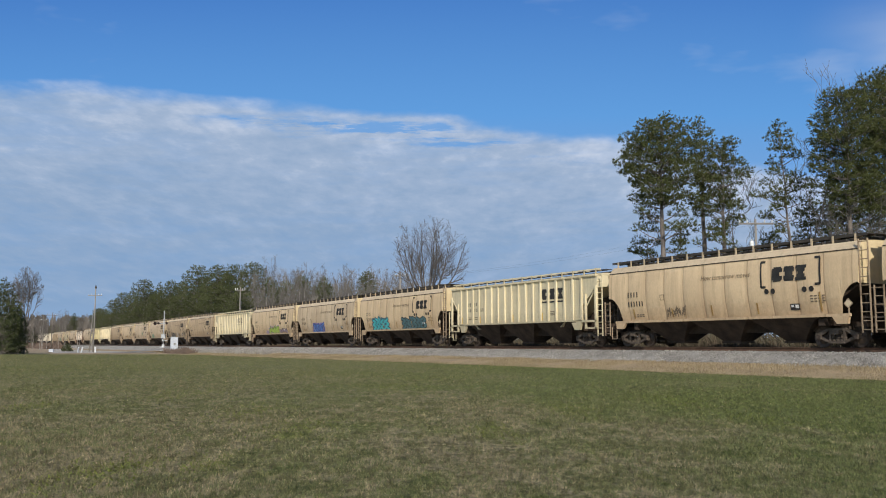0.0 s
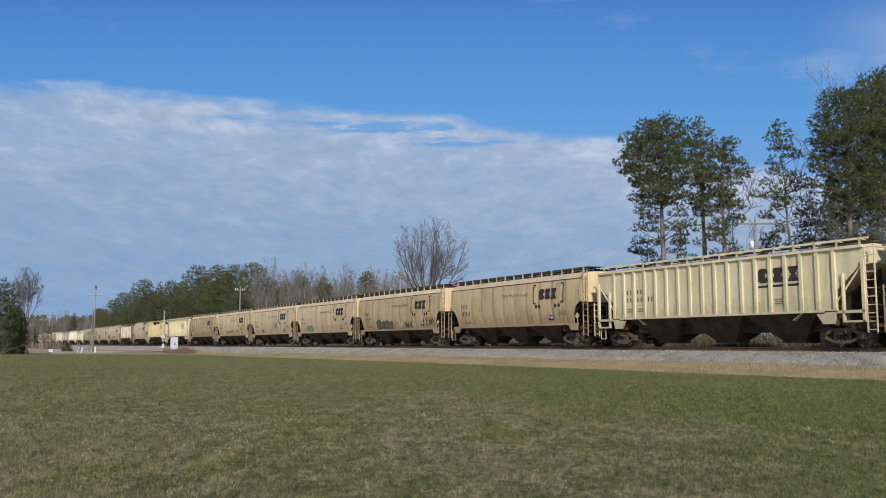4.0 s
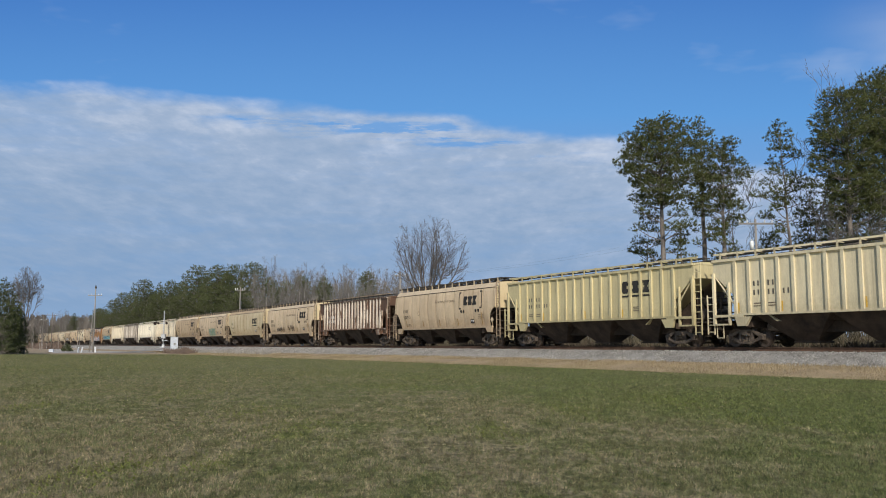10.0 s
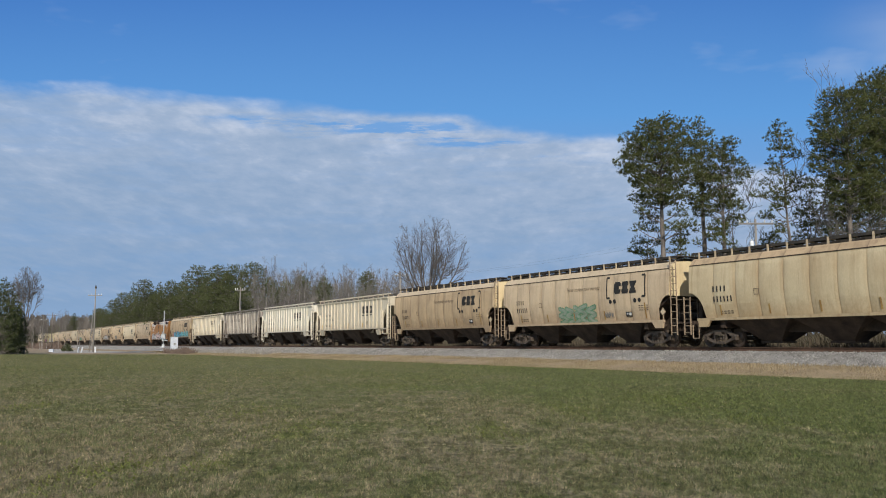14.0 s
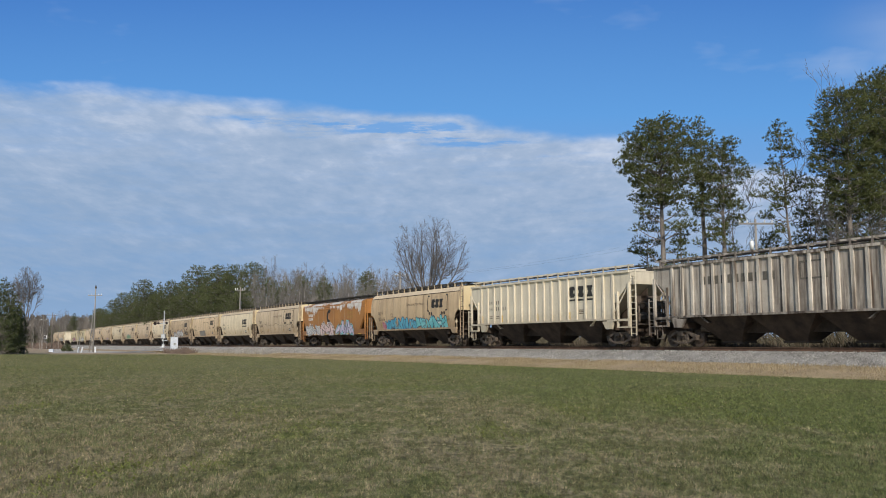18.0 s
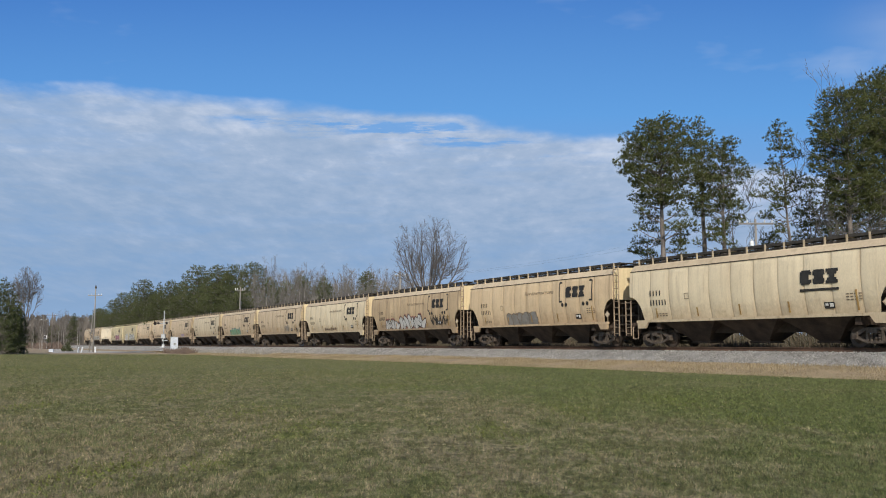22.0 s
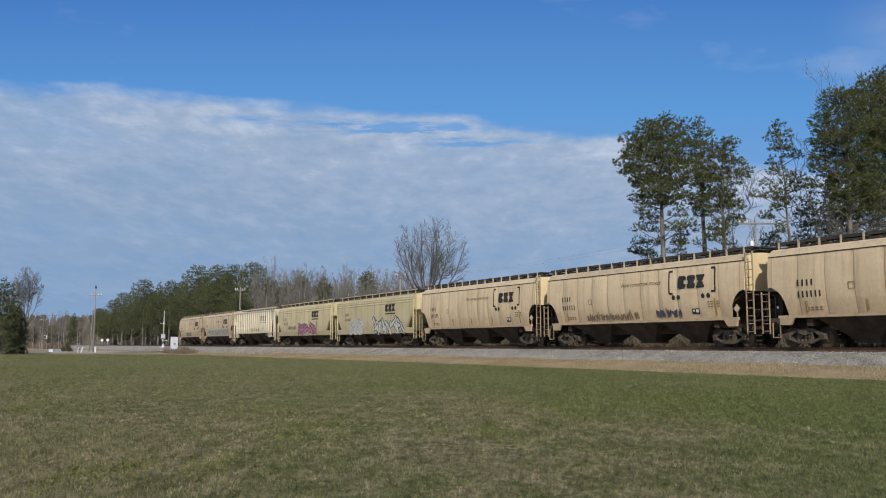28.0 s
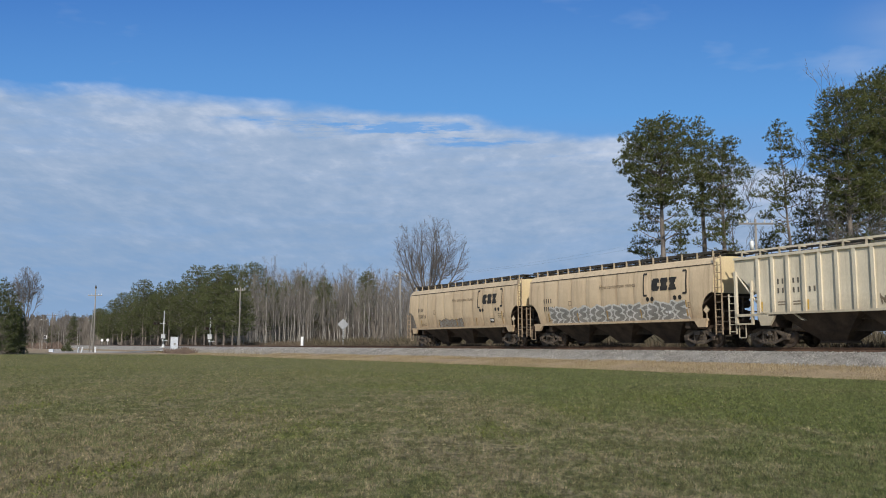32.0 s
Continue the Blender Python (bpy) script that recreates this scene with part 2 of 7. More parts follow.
M["weed"] = leaf_mat("fresh_weed_leaves", (0.070, 0.085, 0.016), (0.180, 0.205, 0.042), 0.5)
M["straw"] = leaf_mat("dry_straw", (0.18, 0.138, 0.08), (0.37, 0.30, 0.19), 0.2)

# field: short winter grass with bare and dry patches
def grass_mat(name, blades=False):
    m, t, bsdf, nd, lk = nodes_of(name)
    patch = noise_tex(nd, lk, 0.16, 6, (1, 0.55, 1), rough=0.62)
    mid = noise_tex(nd, lk, 2.2, 6, (1, 0.5, 1), rough=0.7)
    fine = noise_tex(nd, lk, 16, 4, (1, 0.6, 1))
    green = ramp(nd, lk, mid, [(0.3, (0.068, 0.085, 0.030)), (0.7, (0.136, 0.158, 0.058))])
    brown = ramp(nd, lk, mid, [(0.3, (0.088, 0.077, 0.044)), (0.7, (0.265, 0.228, 0.150))])
    pn = nd.new("ShaderNodeMath")
    pn.operation = "MULTIPLY_ADD"
    pn.inputs[1].default_value = 0.55
    lk.new(mid, pn.inputs[0])
    lk.new(patch, pn.inputs[2])
    # the far part of the field is greener, the near corner barer
    sepf, cof = nd.new("ShaderNodeSeparateXYZ"), nd.new("ShaderNodeTexCoord")
    lk.new(cof.outputs["Object"], sepf.inputs[0])
    grow = nd.new("ShaderNodeMapRange")
    grow.inputs[1].default_value, grow.inputs[2].default_value, grow.inputs[3].default_value, grow.inputs[4].default_value = 6.0, 26.0, 0.035, -0.02
    lk.new(sepf.outputs["Y"], grow.inputs[0])
    side = nd.new("ShaderNodeMapRange")
    side.inputs[1].default_value, side.inputs[2].default_value, side.inputs[3].default_value, side.inputs[4].default_value = -6.0, 6.0, 0.085, -0.110
    lk.new(sepf.outputs["X"], side.inputs[0])
    slant = nd.new("ShaderNodeMath")
    lk.new(side.outputs[0], slant.inputs[0])
    lk.new(grow.outputs[0], slant.inputs[1])
    pn2 = nd.new("ShaderNodeMath")
    lk.new(pn.outputs[0], pn2.inputs[0])
    lk.new(slant.outputs[0], pn2.inputs[1])
    col = mixc(nd, lk, ramp(nd, lk, pn2.outputs[0], [(0.66, (0, 0, 0)), (0.82, (1, 1, 1))]), green, brown)
    tuft = noise_tex(nd, lk, 0.8, 5, (1, 0.4, 1))
    col = mixc(nd, lk, ramp(nd, lk, tuft, [(0.61, (0, 0, 0)), (0.70, (0.8,) * 3)]), col, (0.122, 0.145, 0.042))
    # hand-sized clumps: dead straw-grey ones among fresh and dark ones
    clump = noise_tex(nd, lk, 8.0, 4, (1, 0.75, 1), rough=0.7)
    dead = ramp(nd, lk, clump, [(0.52, (0, 0, 0)), (0.66, (0.80,) * 3)])
    thrive = nd.new("ShaderNodeMapRange")
    thrive.inputs[1].default_value, thrive.inputs[2].default_value, thrive.inputs[3].default_value, thrive.inputs[4].default_value = 10.0, 45.0, 1.0, 0.2
    lk.new(sepf.outputs["Y"], thrive.inputs[0])
    dead = mixc(nd, lk, 1.0, dead, thrive.outputs[0], "MULTIPLY")
    lush = nd.new("ShaderNodeMapRange")
    lush.inputs[1].default_value, lush.inputs[2].default_value, lush.inputs[3].default_value, lush.inputs[4].default_value = -5.0, 4.0, 1.0, 0.32
    lk.new(sepf.outputs["X"], lush.inputs[0])
    dead = mixc(nd, lk, 1.0, dead, lush.outputs[0], "MULTIPLY")
    # paler, greyer green towards the far side
    far_pale = nd.new("ShaderNodeMapRange")
    far_pale.inputs[1].default_value, far_pale.inputs[2].default_value, far_pale.inputs[3].default_value, far_pale.inputs[4].default_value = 9.0, 36.0, 0.0, 0.66
    lk.new(sepf.outputs["Y"], far_pale.inputs[0])
    col = mixc(nd, lk, far_pale.outputs[0], col, (0.142, 0.150, 0.066))
    col = mixc(nd, lk, dead, col, (0.245, 0.215, 0.138))
    col = mixc(nd, lk, 1.0, col, ramp(nd, lk, clump, [(0.30, (0.42,) * 3), (0.50, (1.0,) * 3), (0.7, (1.3,) * 3)]), "MULTIPLY")
    shade = ramp(nd, lk, fine, [(0.3, (0.40,) * 3), (0.72, (1.60,) * 3)])
    col = mixc(nd, lk, 1.0, col, shade, "MULTIPLY")
    if blades:
        geo = nd.new("ShaderNodeNewGeometry")
        tone = ramp(nd, lk, geo.outputs["Random Per Island"], [(0.0, (0.52, 0.56, 0.50)), (0.6, (1.15, 1.18, 1.0)), (0.90, (1.45, 1.45, 1.25)), (0.93, (1.7, 1.5, 1.5)), (1.0, (2.5, 2.15, 2.2))])
        col = mixc(nd, lk, 1.0, col, tone, "MULTIPLY")
    lk.new(col, bsdf.inputs["Base Color"])
    bsdf.inputs["Roughness"].default_value = 0.95
    bsdf.inputs["Specular IOR Level"].default_value = 0.08
    if not blades:
        bump(nd, lk, bsdf, fine, 1.0, 0.06)
    return m


M["field"], M["field_blades"] = grass_mat("winter_grass"), grass_mat("winter_grass_blades", True)


# ---- mesh building ----
class Bag:
    """Collects vertices and faces of one mesh."""

    def __init__(self):
        self.v, self.f = [], []

    def add(self, vs, fs):
        n = len(self.v)
        self.v += [tuple(p) for p in vs]
        self.f += [tuple(i + n for i in f) for f in fs]
        return self

    def box(self, x0, x1, y0, y1, z0, z1):
        p = [(x, y, z) for x in (x0, x1) for y in (y0, y1) for z in (z0, z1)]
        return self.add(p, [(0, 1, 3, 2), (4, 6, 7, 5), (0, 4, 5, 1), (2, 3, 7, 6), (0, 2, 6, 4), (1, 5, 7, 3)])

    def prism(self, poly, y0, y1):
        """A polygon in x, z, drawn out along y."""
        n = len(poly)
        p = [(x, y0, z) for x, z in poly] + [(x, y1, z) for x, z in poly]
        return self.add(p, [tuple(range(n)), tuple(range(2 * n - 1, n - 1, -1))] + [(i, i + n, (i + 1) % n + n, (i + 1) % n) for i in range(n)])

    def prism_x(self, poly, x0, x1):
        """A polygon in y, z, drawn out along x."""
        n = len(poly)
        p = [(x0, y, z) for y, z in poly] + [(x1, y, z) for y, z in poly]
        return self.add(p, [tuple(range(n - 1, -1, -1)), tuple(range(n, 2 * n))] + [(i, (i + 1) % n, (i + 1) % n + n, i + n) for i in range(n)])

    def tube(self, a, b, r0, r1=None, n=6, caps=True):
        a, b = Vector(a), Vector(b)
        r1 = r0 if r1 is None else r1
        d = (b - a).normalized()
        u = d.orthogonal().normalized()
        w = d.cross(u)
        vs = []
        for c, r in ((a, r0), (b, r1)):
            for k in range(n):
                t = 2 * math.pi * k / n
                vs.append(c + (u * math.cos(t) + w * math.sin(t)) * r)
        fs = [(k, (k + 1) % n, (k + 1) % n + n, k + n) for k in range(n)]
        if caps:
            fs += [tuple(range(n - 1, -1, -1)), tuple(range(n, 2 * n))]
        return self.add(vs, fs)

    def mesh(self, name, mat, smooth=False):
        me = bpy.data.meshes.new(name)
        me.from_pydata(self.v, [], self.f)
        for k in (mat if isinstance(mat, (list, tuple)) else [mat]):
            me.materials.append(k)
        if smooth:
            me.polygons.foreach_set("use_smooth", [True] * len(me.polygons))
        me.update()
        return me


def part(name, bag, mat, parent=None, label="", smooth=False, at=None):
    """Links a bag of geometry (or a ready mesh) as ONE mesh object under a thing or a part."""
    me = bag.mesh(name, mat, smooth) if isinstance(bag, Bag) else bag
    ob = new(name, me)
    if parent:
        ob.parent = parent
    if at is not None:
        ob.matrix_basis = at if isinstance(at, Matrix) else pose(*at)
    if label:
        tagged(ob, label)
    return ob


def thing(name, label, category, at, group="", kind=""):
    ob = new(name)
    ob.empty_display_size = 0.3
    ob.matrix_basis = at
    return tagged(ob, label, category, group, kind)


def mesh_np(name, verts, faces, mat, smooth=False):
    """A mesh from arrays of vertices and of equal-sized faces."""
    me = bpy.data.meshes.new(name)
    nv, nf, k = len(verts), len(faces), faces.shape[1]
    me.vertices.add(nv)
    me.vertices.foreach_set("co", np.ascontiguousarray(verts, dtype=np.float32).ravel())
    me.loops.add(nf * k)
    me.loops.foreach_set("vertex_index", np.ascontiguousarray(faces, dtype=np.int32).ravel())
    me.polygons.add(nf)
    me.polygons.foreach_set("loop_start", np.arange(0, nf * k, k, dtype=np.int32))
    me.polygons.foreach_set("loop_total", np.full(nf, k, dtype=np.int32))
    if smooth:
        me.polygons.foreach_set("use_smooth", np.ones(nf, dtype=bool))
    me.materials.append(mat)
    me.update(calc_edges=True)
    return me


RNG = np.random.default_rng(5)

# ---- ground ----
xs = np.concatenate([[-4000, -2000, -900, -500], np.linspace(-300, 150, 91), [300, 600, 1200, 4000]])
ys = np.concatenate([[-3000, -800, -200, -60], np.linspace(-20, 260, 113), [320, 420, 600, 900, 1500, 4500]])
gx, gy = np.meshgrid(xs, ys)
gz = ground_z(gx, gy) + 0.006 * np.sin(gx * 0.31 + 1.3 * np.sin(gy * 0.17)) * np.sin(gy * 0.23) * (np.abs(gx) < 250) * (gy < 250)
nx, ny = len(xs), len(ys)
ii = np.arange(nx * ny).reshape(ny, nx)
quads = np.stack([ii[:-1, :-1], ii[:-1, 1:], ii[1:, 1:], ii[1:, :-1]], -1).reshape(-1, 4)
ground = new("ground", mesh_np("ground", np.stack([gx, gy, gz], -1).reshape(-1, 3), quads, M["field"], True))
tagged(ground, "flat field of short winter grass with dry brown patches", "field", kind="structure")


def sweep(name, section, s0, s1, step, mat, smooth=False, wobble=0.0):
    """A cross-section (offset to the far side, height) drawn along the track."""
    ss = np.arange(s0, s1 + step / 2, step)
    rows = []
    for s in ss:
        for k, (o, z) in enumerate(section):
            o2 = o + (RNG.normal() * wobble if wobble else 0)
            x, y, th = track_at(s, o2)
            rows.append((x, y, z + (ground_z(0, y) if z < 0.5 else 0) + (RNG.normal() * wobble * 0.25 if wobble else 0)))
    n = len(section)
    idx = np.arange(len(ss) * n).reshape(len(ss), n)
    fq = np.stack([idx[:-1, :-1], idx[:-1, 1:], idx[1:, 1:], idx[1:, :-1]], -1).reshape(-1, 4)
    return mesh_np(name, np.array(rows), fq, mat, smooth)


# verge of dry grass, ballast bank, ties, rails
verge = new("verge", sweep("verge", [(-7.4, -0.12), (-6.9, 0.0), (-5.6, 0.13), (-4.2, 0.25), (-3.0, 0.36), (3.6, 0.30), (7.5, 0.05), (9.0, -0.1)], -60, 520, 2.0, M["dirt"], True, 0.12))
tagged(verge, "strip of trampled dry tan grass beside the ballast", "verge", kind="structure")
ballast = new("ballast", sweep("ballast", [(-3.3, 0.26), (-2.9, 0.45), (-2.55, 0.60), (-2.15, 0.75), (-1.75, 0.85), (-1.4, 0.87), (1.4, 0.87), (1.75, 0.85), (3.0, 0.36), (3.4, 0.2)], -60, 520, 0.5, M["ballast"], False, 0.05))
tagged(ballast, "bank of loose grey ballast stone under the track", "ballast", kind="structure")
track = thing("track", "single railway track with rusty rails on wooden ties", "railway track", Matrix.Identity(4), kind="structure")
HEAD = [(-0.07, 0), (0.07, 0), (0.07, 0.012), (0.012, 0.03), (0.012, 0.13), (0.037, 0.14), (0.037, 0.18), (-0.037, 0.18), (-0.037, 0.14), (-0.012, 0.13), (-0.012, 0.03), (-0.07, 0.012), (-0.07, 0)]
for side in (-0.755, 0.755):
    part("rail", sweep("rail", [(side + o, RAIL - 0.18 + z) for o, z in HEAD][::-1], -60, 520, 4.0, M["rail"]), None, track)
tie_mesh = Bag().box(-0.115, 0.115, -1.3, 1.3, -0.18, 0).mesh("tie", M["tie"])
for k in range(250):
    x, y, th = track_at(-24 + 0.52 * k)
    part("tie", tie_mesh, None, track, at=Matrix.Translation((x, y, RAIL - 0.185)) @ Matrix.Rotation(th - math.pi / 2, 4, "Z") @ pose(0, 0, 0, 0, 0, RNG.normal() * 1.0))


# ---- clouds: a far bank that drifts slowly ----
def cloud_material():
    mat = bpy.data.materials.new("cloud_bank")
    mat.use_nodes = True
    nd, lk = mat.node_tree.nodes, mat.node_tree.links
    nd.remove(nd["Principled BSDF"])
    out = nd["Material Output"]
    co, sep = nd.new("ShaderNodeTexCoord"), nd.new("ShaderNodeSeparateXYZ")
    lk.new(co.outputs["Object"], sep.inputs[0])

    def calc(op, a, b=None, c=None):
        n = nd.new("ShaderNodeMath")
        n.operation = op
        for sock, val in zip(n.inputs, (a, b, c)):
            if val is None:
                continue
            if isinstance(val, (int, float)):
                sock.default_value = val
            else:
                lk.new(val, sock)
        return n.outputs[0]

    x, y, z = sep.outputs
    tan_e = calc("DIVIDE", z, y)
    tan_a = calc("DIVIDE", x, y)
    # position on the layer: features shrink somewhat towards the horizon
    zz = calc("MAXIMUM", calc("ADD", tan_e, 0.16), 0.05)
    u, v = calc("DIVIDE", calc("MULTIPLY", tan_a, 0.36), zz), calc("LOGARITHM", zz, math.e)
    comb = nd.new("ShaderNodeCombineXYZ")
    lk.new(u, comb.inputs[0])
    lk.new(v, comb.inputs[1])

    def layer(scale, detail, stretch, rough=0.6):
        mp, n = nd.new("ShaderNodeMapping"), nd.new("ShaderNodeTexNoise")
        mp.inputs["Scale"].default_value = stretch
        mp.inputs["Rotation"].default_value = (0, 0, radians(-3))
        lk.new(comb.outputs[0], mp.inputs[0])
        lk.new(mp.outputs[0], n.inputs["Vector"])
        n.inputs["Scale"].default_value, n.inputs["Detail"].default_value, n.inputs["Roughness"].default_value = scale, detail, rough
        return n.outputs["Fac"]

    puff = layer(13.0, 5, (1.0, 0.72, 1), 0.58)
    curl = layer(34.0, 4, (1.0, 0.80, 1), 0.6)
    wide = layer(4.2, 4, (0.7, 1.0, 1))
    # the layer's edge sinks towards +x
    edge = calc("MULTIPLY_ADD", tan_a, -0.078, 0.270)
    edge = calc("MULTIPLY_ADD", calc("MAXIMUM", tan_a, 0.0), -0.09, edge)
    depth = calc("SUBTRACT", edge, tan_e)
    depth = calc("MULTIPLY_ADD", calc("SUBTRACT", wide, 0.5), 0.05, depth)
    depth = calc("MULTIPLY_ADD", calc("SUBTRACT", puff, 0.5), 0.03, depth)
    rng = nd.new("ShaderNodeMapRange")
    rng.interpolation_type = "SMOOTHSTEP"
    rng.inputs[1].default_value, rng.inputs[2].default_value = -0.004, 0.016
    lk.new(depth, rng.inputs[0])
    # thinner towards the horizon and in gaps just under the edge
    gap = layer(6.0, 5, (0.8, 1.6, 1), 0.65)
    hole = nd.new("ShaderNodeMapRange")
    hole.inputs[1].default_value, hole.inputs[2].default_value = 0.36, 0.52
    hole.inputs[3].default_value, hole.inputs[4].default_value = 0.80, 1.0
    lk.new(gap, hole.inputs[0])
    fade = nd.new("ShaderNodeMapRange")
    fade.inputs[1].default_value, fade.inputs[2].default_value = 0.02, 0.14
    fade.inputs[3].default_value, fade.inputs[4].default_value = 0.80, 1.0
    lk.new(tan_e, fade.inputs[0])
    mask = calc("MULTIPLY", calc("MULTIPLY", rng.outputs[0], hole.outputs[0]), fade.outputs[0])
    # long blue rifts between the thin upper edge and the main layer
    band = calc("MAXIMUM", calc("SUBTRACT", 1.0, calc("DIVIDE", calc("ABSOLUTE", calc("SUBTRACT", depth, 0.024)), 0.014)), 0.0)
    reach = calc("MAXIMUM", calc("SUBTRACT", 1.0, calc("DIVIDE", calc("ABSOLUTE", calc("ADD", tan_a, 0.07)), 0.27)), 0.0)
    rift = nd.new("ShaderNodeMapRange")
    rift.inputs[1].default_value, rift.inputs[2].default_value = 0.44, 0.62
    lk.new(layer(9.0, 6, (0.75, 1.7, 1), 0.66), rift.inputs[0])
    open_sky = calc("MINIMUM", calc("MULTIPLY", calc("MULTIPLY", band, reach), calc("MULTIPLY", rift.outputs[0], 3.2)), 0.85)
    mask = calc("MULTIPLY", mask, calc("SUBTRACT", 1.0, open_sky))
    # faint wisps higher up
    wisp = nd.new("ShaderNodeMapRange")
    wisp.inputs[1].default_value, wisp.inputs[2].default_value, wisp.inputs[4].default_value = 0.57, 0.85, 0.5
    lk.new(layer(3.6, 5, (1.0, 1.0, 1)), wisp.inputs[0])
    mask = calc("MAXIMUM", mask, wisp.outputs[0])
    # a soft pale patch high over the pines
    far_a, far_e = calc("DIVIDE", calc("SUBTRACT", tan_a, 0.575), 0.17), calc("DIVIDE", calc("SUBTRACT", tan_e, 0.345), 0.12)
    blob = calc("MAXIMUM", calc("SUBTRACT", 1.0, calc("SQRT", calc("ADD", calc("MULTIPLY", far_a, far_a), calc("MULTIPLY", far_e, far_e)))), 0.0)
    mask = calc("MAXIMUM", mask, calc("MINIMUM", calc("MULTIPLY", calc("MULTIPLY", blob, blob), calc("MULTIPLY", calc("MAXIMUM", calc("SUBTRACT", wide, 0.30), 0.0), 2.4)), 0.40))
    col = ramp(nd, lk, calc("MULTIPLY_ADD", calc("SUBTRACT", depth, 0.03), -2.2, calc("MULTIPLY_ADD", wide, 0.40, calc("MULTIPLY_ADD", puff, 0.90, calc("MULTIPLY_ADD", curl, 0.65, -0.425)))),
               [(0.0, (0.245, 0.380, 0.592)), (0.28, (0.295, 0.415, 0.605)), (0.52, (0.368, 0.476, 0.655)), (0.84, (0.58, 0.655, 0.80))])
    blue = ramp(nd, lk, tan_e, [(0.0, (0.30, 0.44, 0.66)), (0.12, (0.24, 0.42, 0.72)), (0.27, (0.125, 0.352, 0.75)), (0.42, (0.070, 0.222, 0.60))])
    em = nd.new("ShaderNodeEmission")
    lk.new(mixc(nd, lk, mask, blue, col), em.inputs[0])
    em.inputs[1].default_value = 1.0
    lk.new(em.outputs[0], out.inputs["Surface"])
    return mat


CLOUD_R = 4300.0
ang = np.linspace(radians(-48), radians(48), 65)
zz = np.linspace(-60, 2300, 21)
az, hz = np.meshgrid(ang, zz)
cv = np.stack([CLOUD_R * np.sin(az), CLOUD_R * np.cos(az), hz], -1).reshape(-1, 3)
ii = np.arange(65 * 21).reshape(21, 65)
cloud_bank = new("backdrop", mesh_np("cloud_bank", cv, np.stack([ii[:-1, :-1], ii[:-1, 1:], ii[1:, 1:], ii[1:, :-1]], -1).reshape(-1, 4), cloud_material(), True))
tagged(cloud_bank, "broad layer of pale grey-blue cloud with a ragged upper edge", "clouds", kind="structure")


# ---- freight cars ----
# Car space: x forward (the way the train goes), y to the far side, z up from the rail top.
def profile_c(z):
    """Half width of a rounded-side hopper at height z."""
    return float(np.interp(z, [1.40, 1.55, 2.05, 2.65, 3.3, 3.85, 4.08, 4.12, 4.16, 4.44, 4.50, 4.54], [1.39, 1.425, 1.53, 1.60, 1.60, 1.555, 1.51, 1.485, 1.46, 1.24, 1.10, 0.30]))


def profile_f(z):
    return float(np.interp(z, [1.0, 1.6, 2.5, 3.4, 4.0, 4.15, 4.3, 4.46], [1.585, 1.585, 1.60, 1.60, 1.57, 1.50, 1.1, 0.3]))


def wheelset_meshes():
    w = Bag()
    w.tube((0, -1.0, 0), (0, 1.0, 0), 0.085, n=10)
    for s in (-1, 1):
        y = s * 0.755
        rim = [(0.10, 0.12), (0.12, 0.10), (0.30, 0.02), (0.40, 0.05), (0.44, 0.065)]
        n = 24
        for face in (-1, 1):
            vs, fs = [], []
            for r, h in rim:
                for k in range(n):
                    t = 2 * math.pi * k / n
                    vs.append((r * math.cos(t), y + face * h, r * math.sin(t)))
            for j in range(len(rim) - 1):
                for k in range(n):
                    q = (j * n + k, j * n + (k + 1) % n, (j + 1) * n + (k + 1) % n, (j + 1) * n + k)
                    fs.append(q if face > 0 else q[::-1])
            fs.append(tuple(range(n)))
            w.add(vs, fs)
        # core holes, so that the turning shows
        for k in range(3):
            t = 2 * math.pi * k / 3
            w.tube((0.24 * math.cos(t), y - 0.075, 0.24 * math.sin(t)), (0.24 * math.cos(t), y + 0.075, 0.24 * math.sin(t)), 0.035, n=8)
        w.tube((0, s * 0.98, 0), (0, s * 1.14, 0), 0.095, n=10)
    return w.mesh("wheelset", M["wheel"])


WHEEL_ME = wheelset_meshes()


def side_frame_mesh():
    b = Bag()
    outer = [(-1.08, 0.60), (-1.05, 0.38), (-0.72, 0.36), (-0.40, 0.20), (0.40, 0.20), (0.72, 0.36), (1.05, 0.38), (1.08, 0.60), (0.78, 0.66), (0.42, 0.82), (-0.42, 0.82), (-0.78, 0.66)]
    for x0, x1, z0, z1 in ((-0.42, 0.42, 0.72, 0.84), (-0.36, 0.36, 0.18, 0.27)):
        b.prism([(x0, z0), (x1, z0), (x1 - 0.04, z1), (x0 + 0.04, z1)], -0.08, 0.08)
    for s in (-1, 1):
        b.prism([(s * 0.34, 0.18), (s * 0.34, 0.28), (s * 0.74, 0.48), (s * 0.92, 0.46), (s * 0.80, 0.36)][::s], -0.07, 0.07)
        b.prism([(s * 0.40, 0.84), (s * 0.40, 0.72), (s * 0.70, 0.54), (s * 1.06, 0.52), (s * 1.08, 0.60), (s * 0.80, 0.68)][::s], -0.08, 0.08)
        b.prism([(s * 0.30, 0.26), (s * 0.40, 0.26), (s * 0.40, 0.74), (s * 0.30, 0.74)][::s], -0.07, 0.07)
        b.box(s * 0.89 - 0.13, s * 0.89 + 0.13, -0.10, 0.10, 0.36, 0.62)
    return b.mesh("side_frame", M["truck"])


FRAME_ME = side_frame_mesh()
spring = Bag()
for k in (-0.2, 0.0, 0.2):
    for j in range(5):
        spring.tube((k, 0, 0.28 + j * 0.062), (k, 0, 0.315 + j * 0.062), 0.085, n=8)
SPRING_ME = spring.mesh("spring", M["truck"])
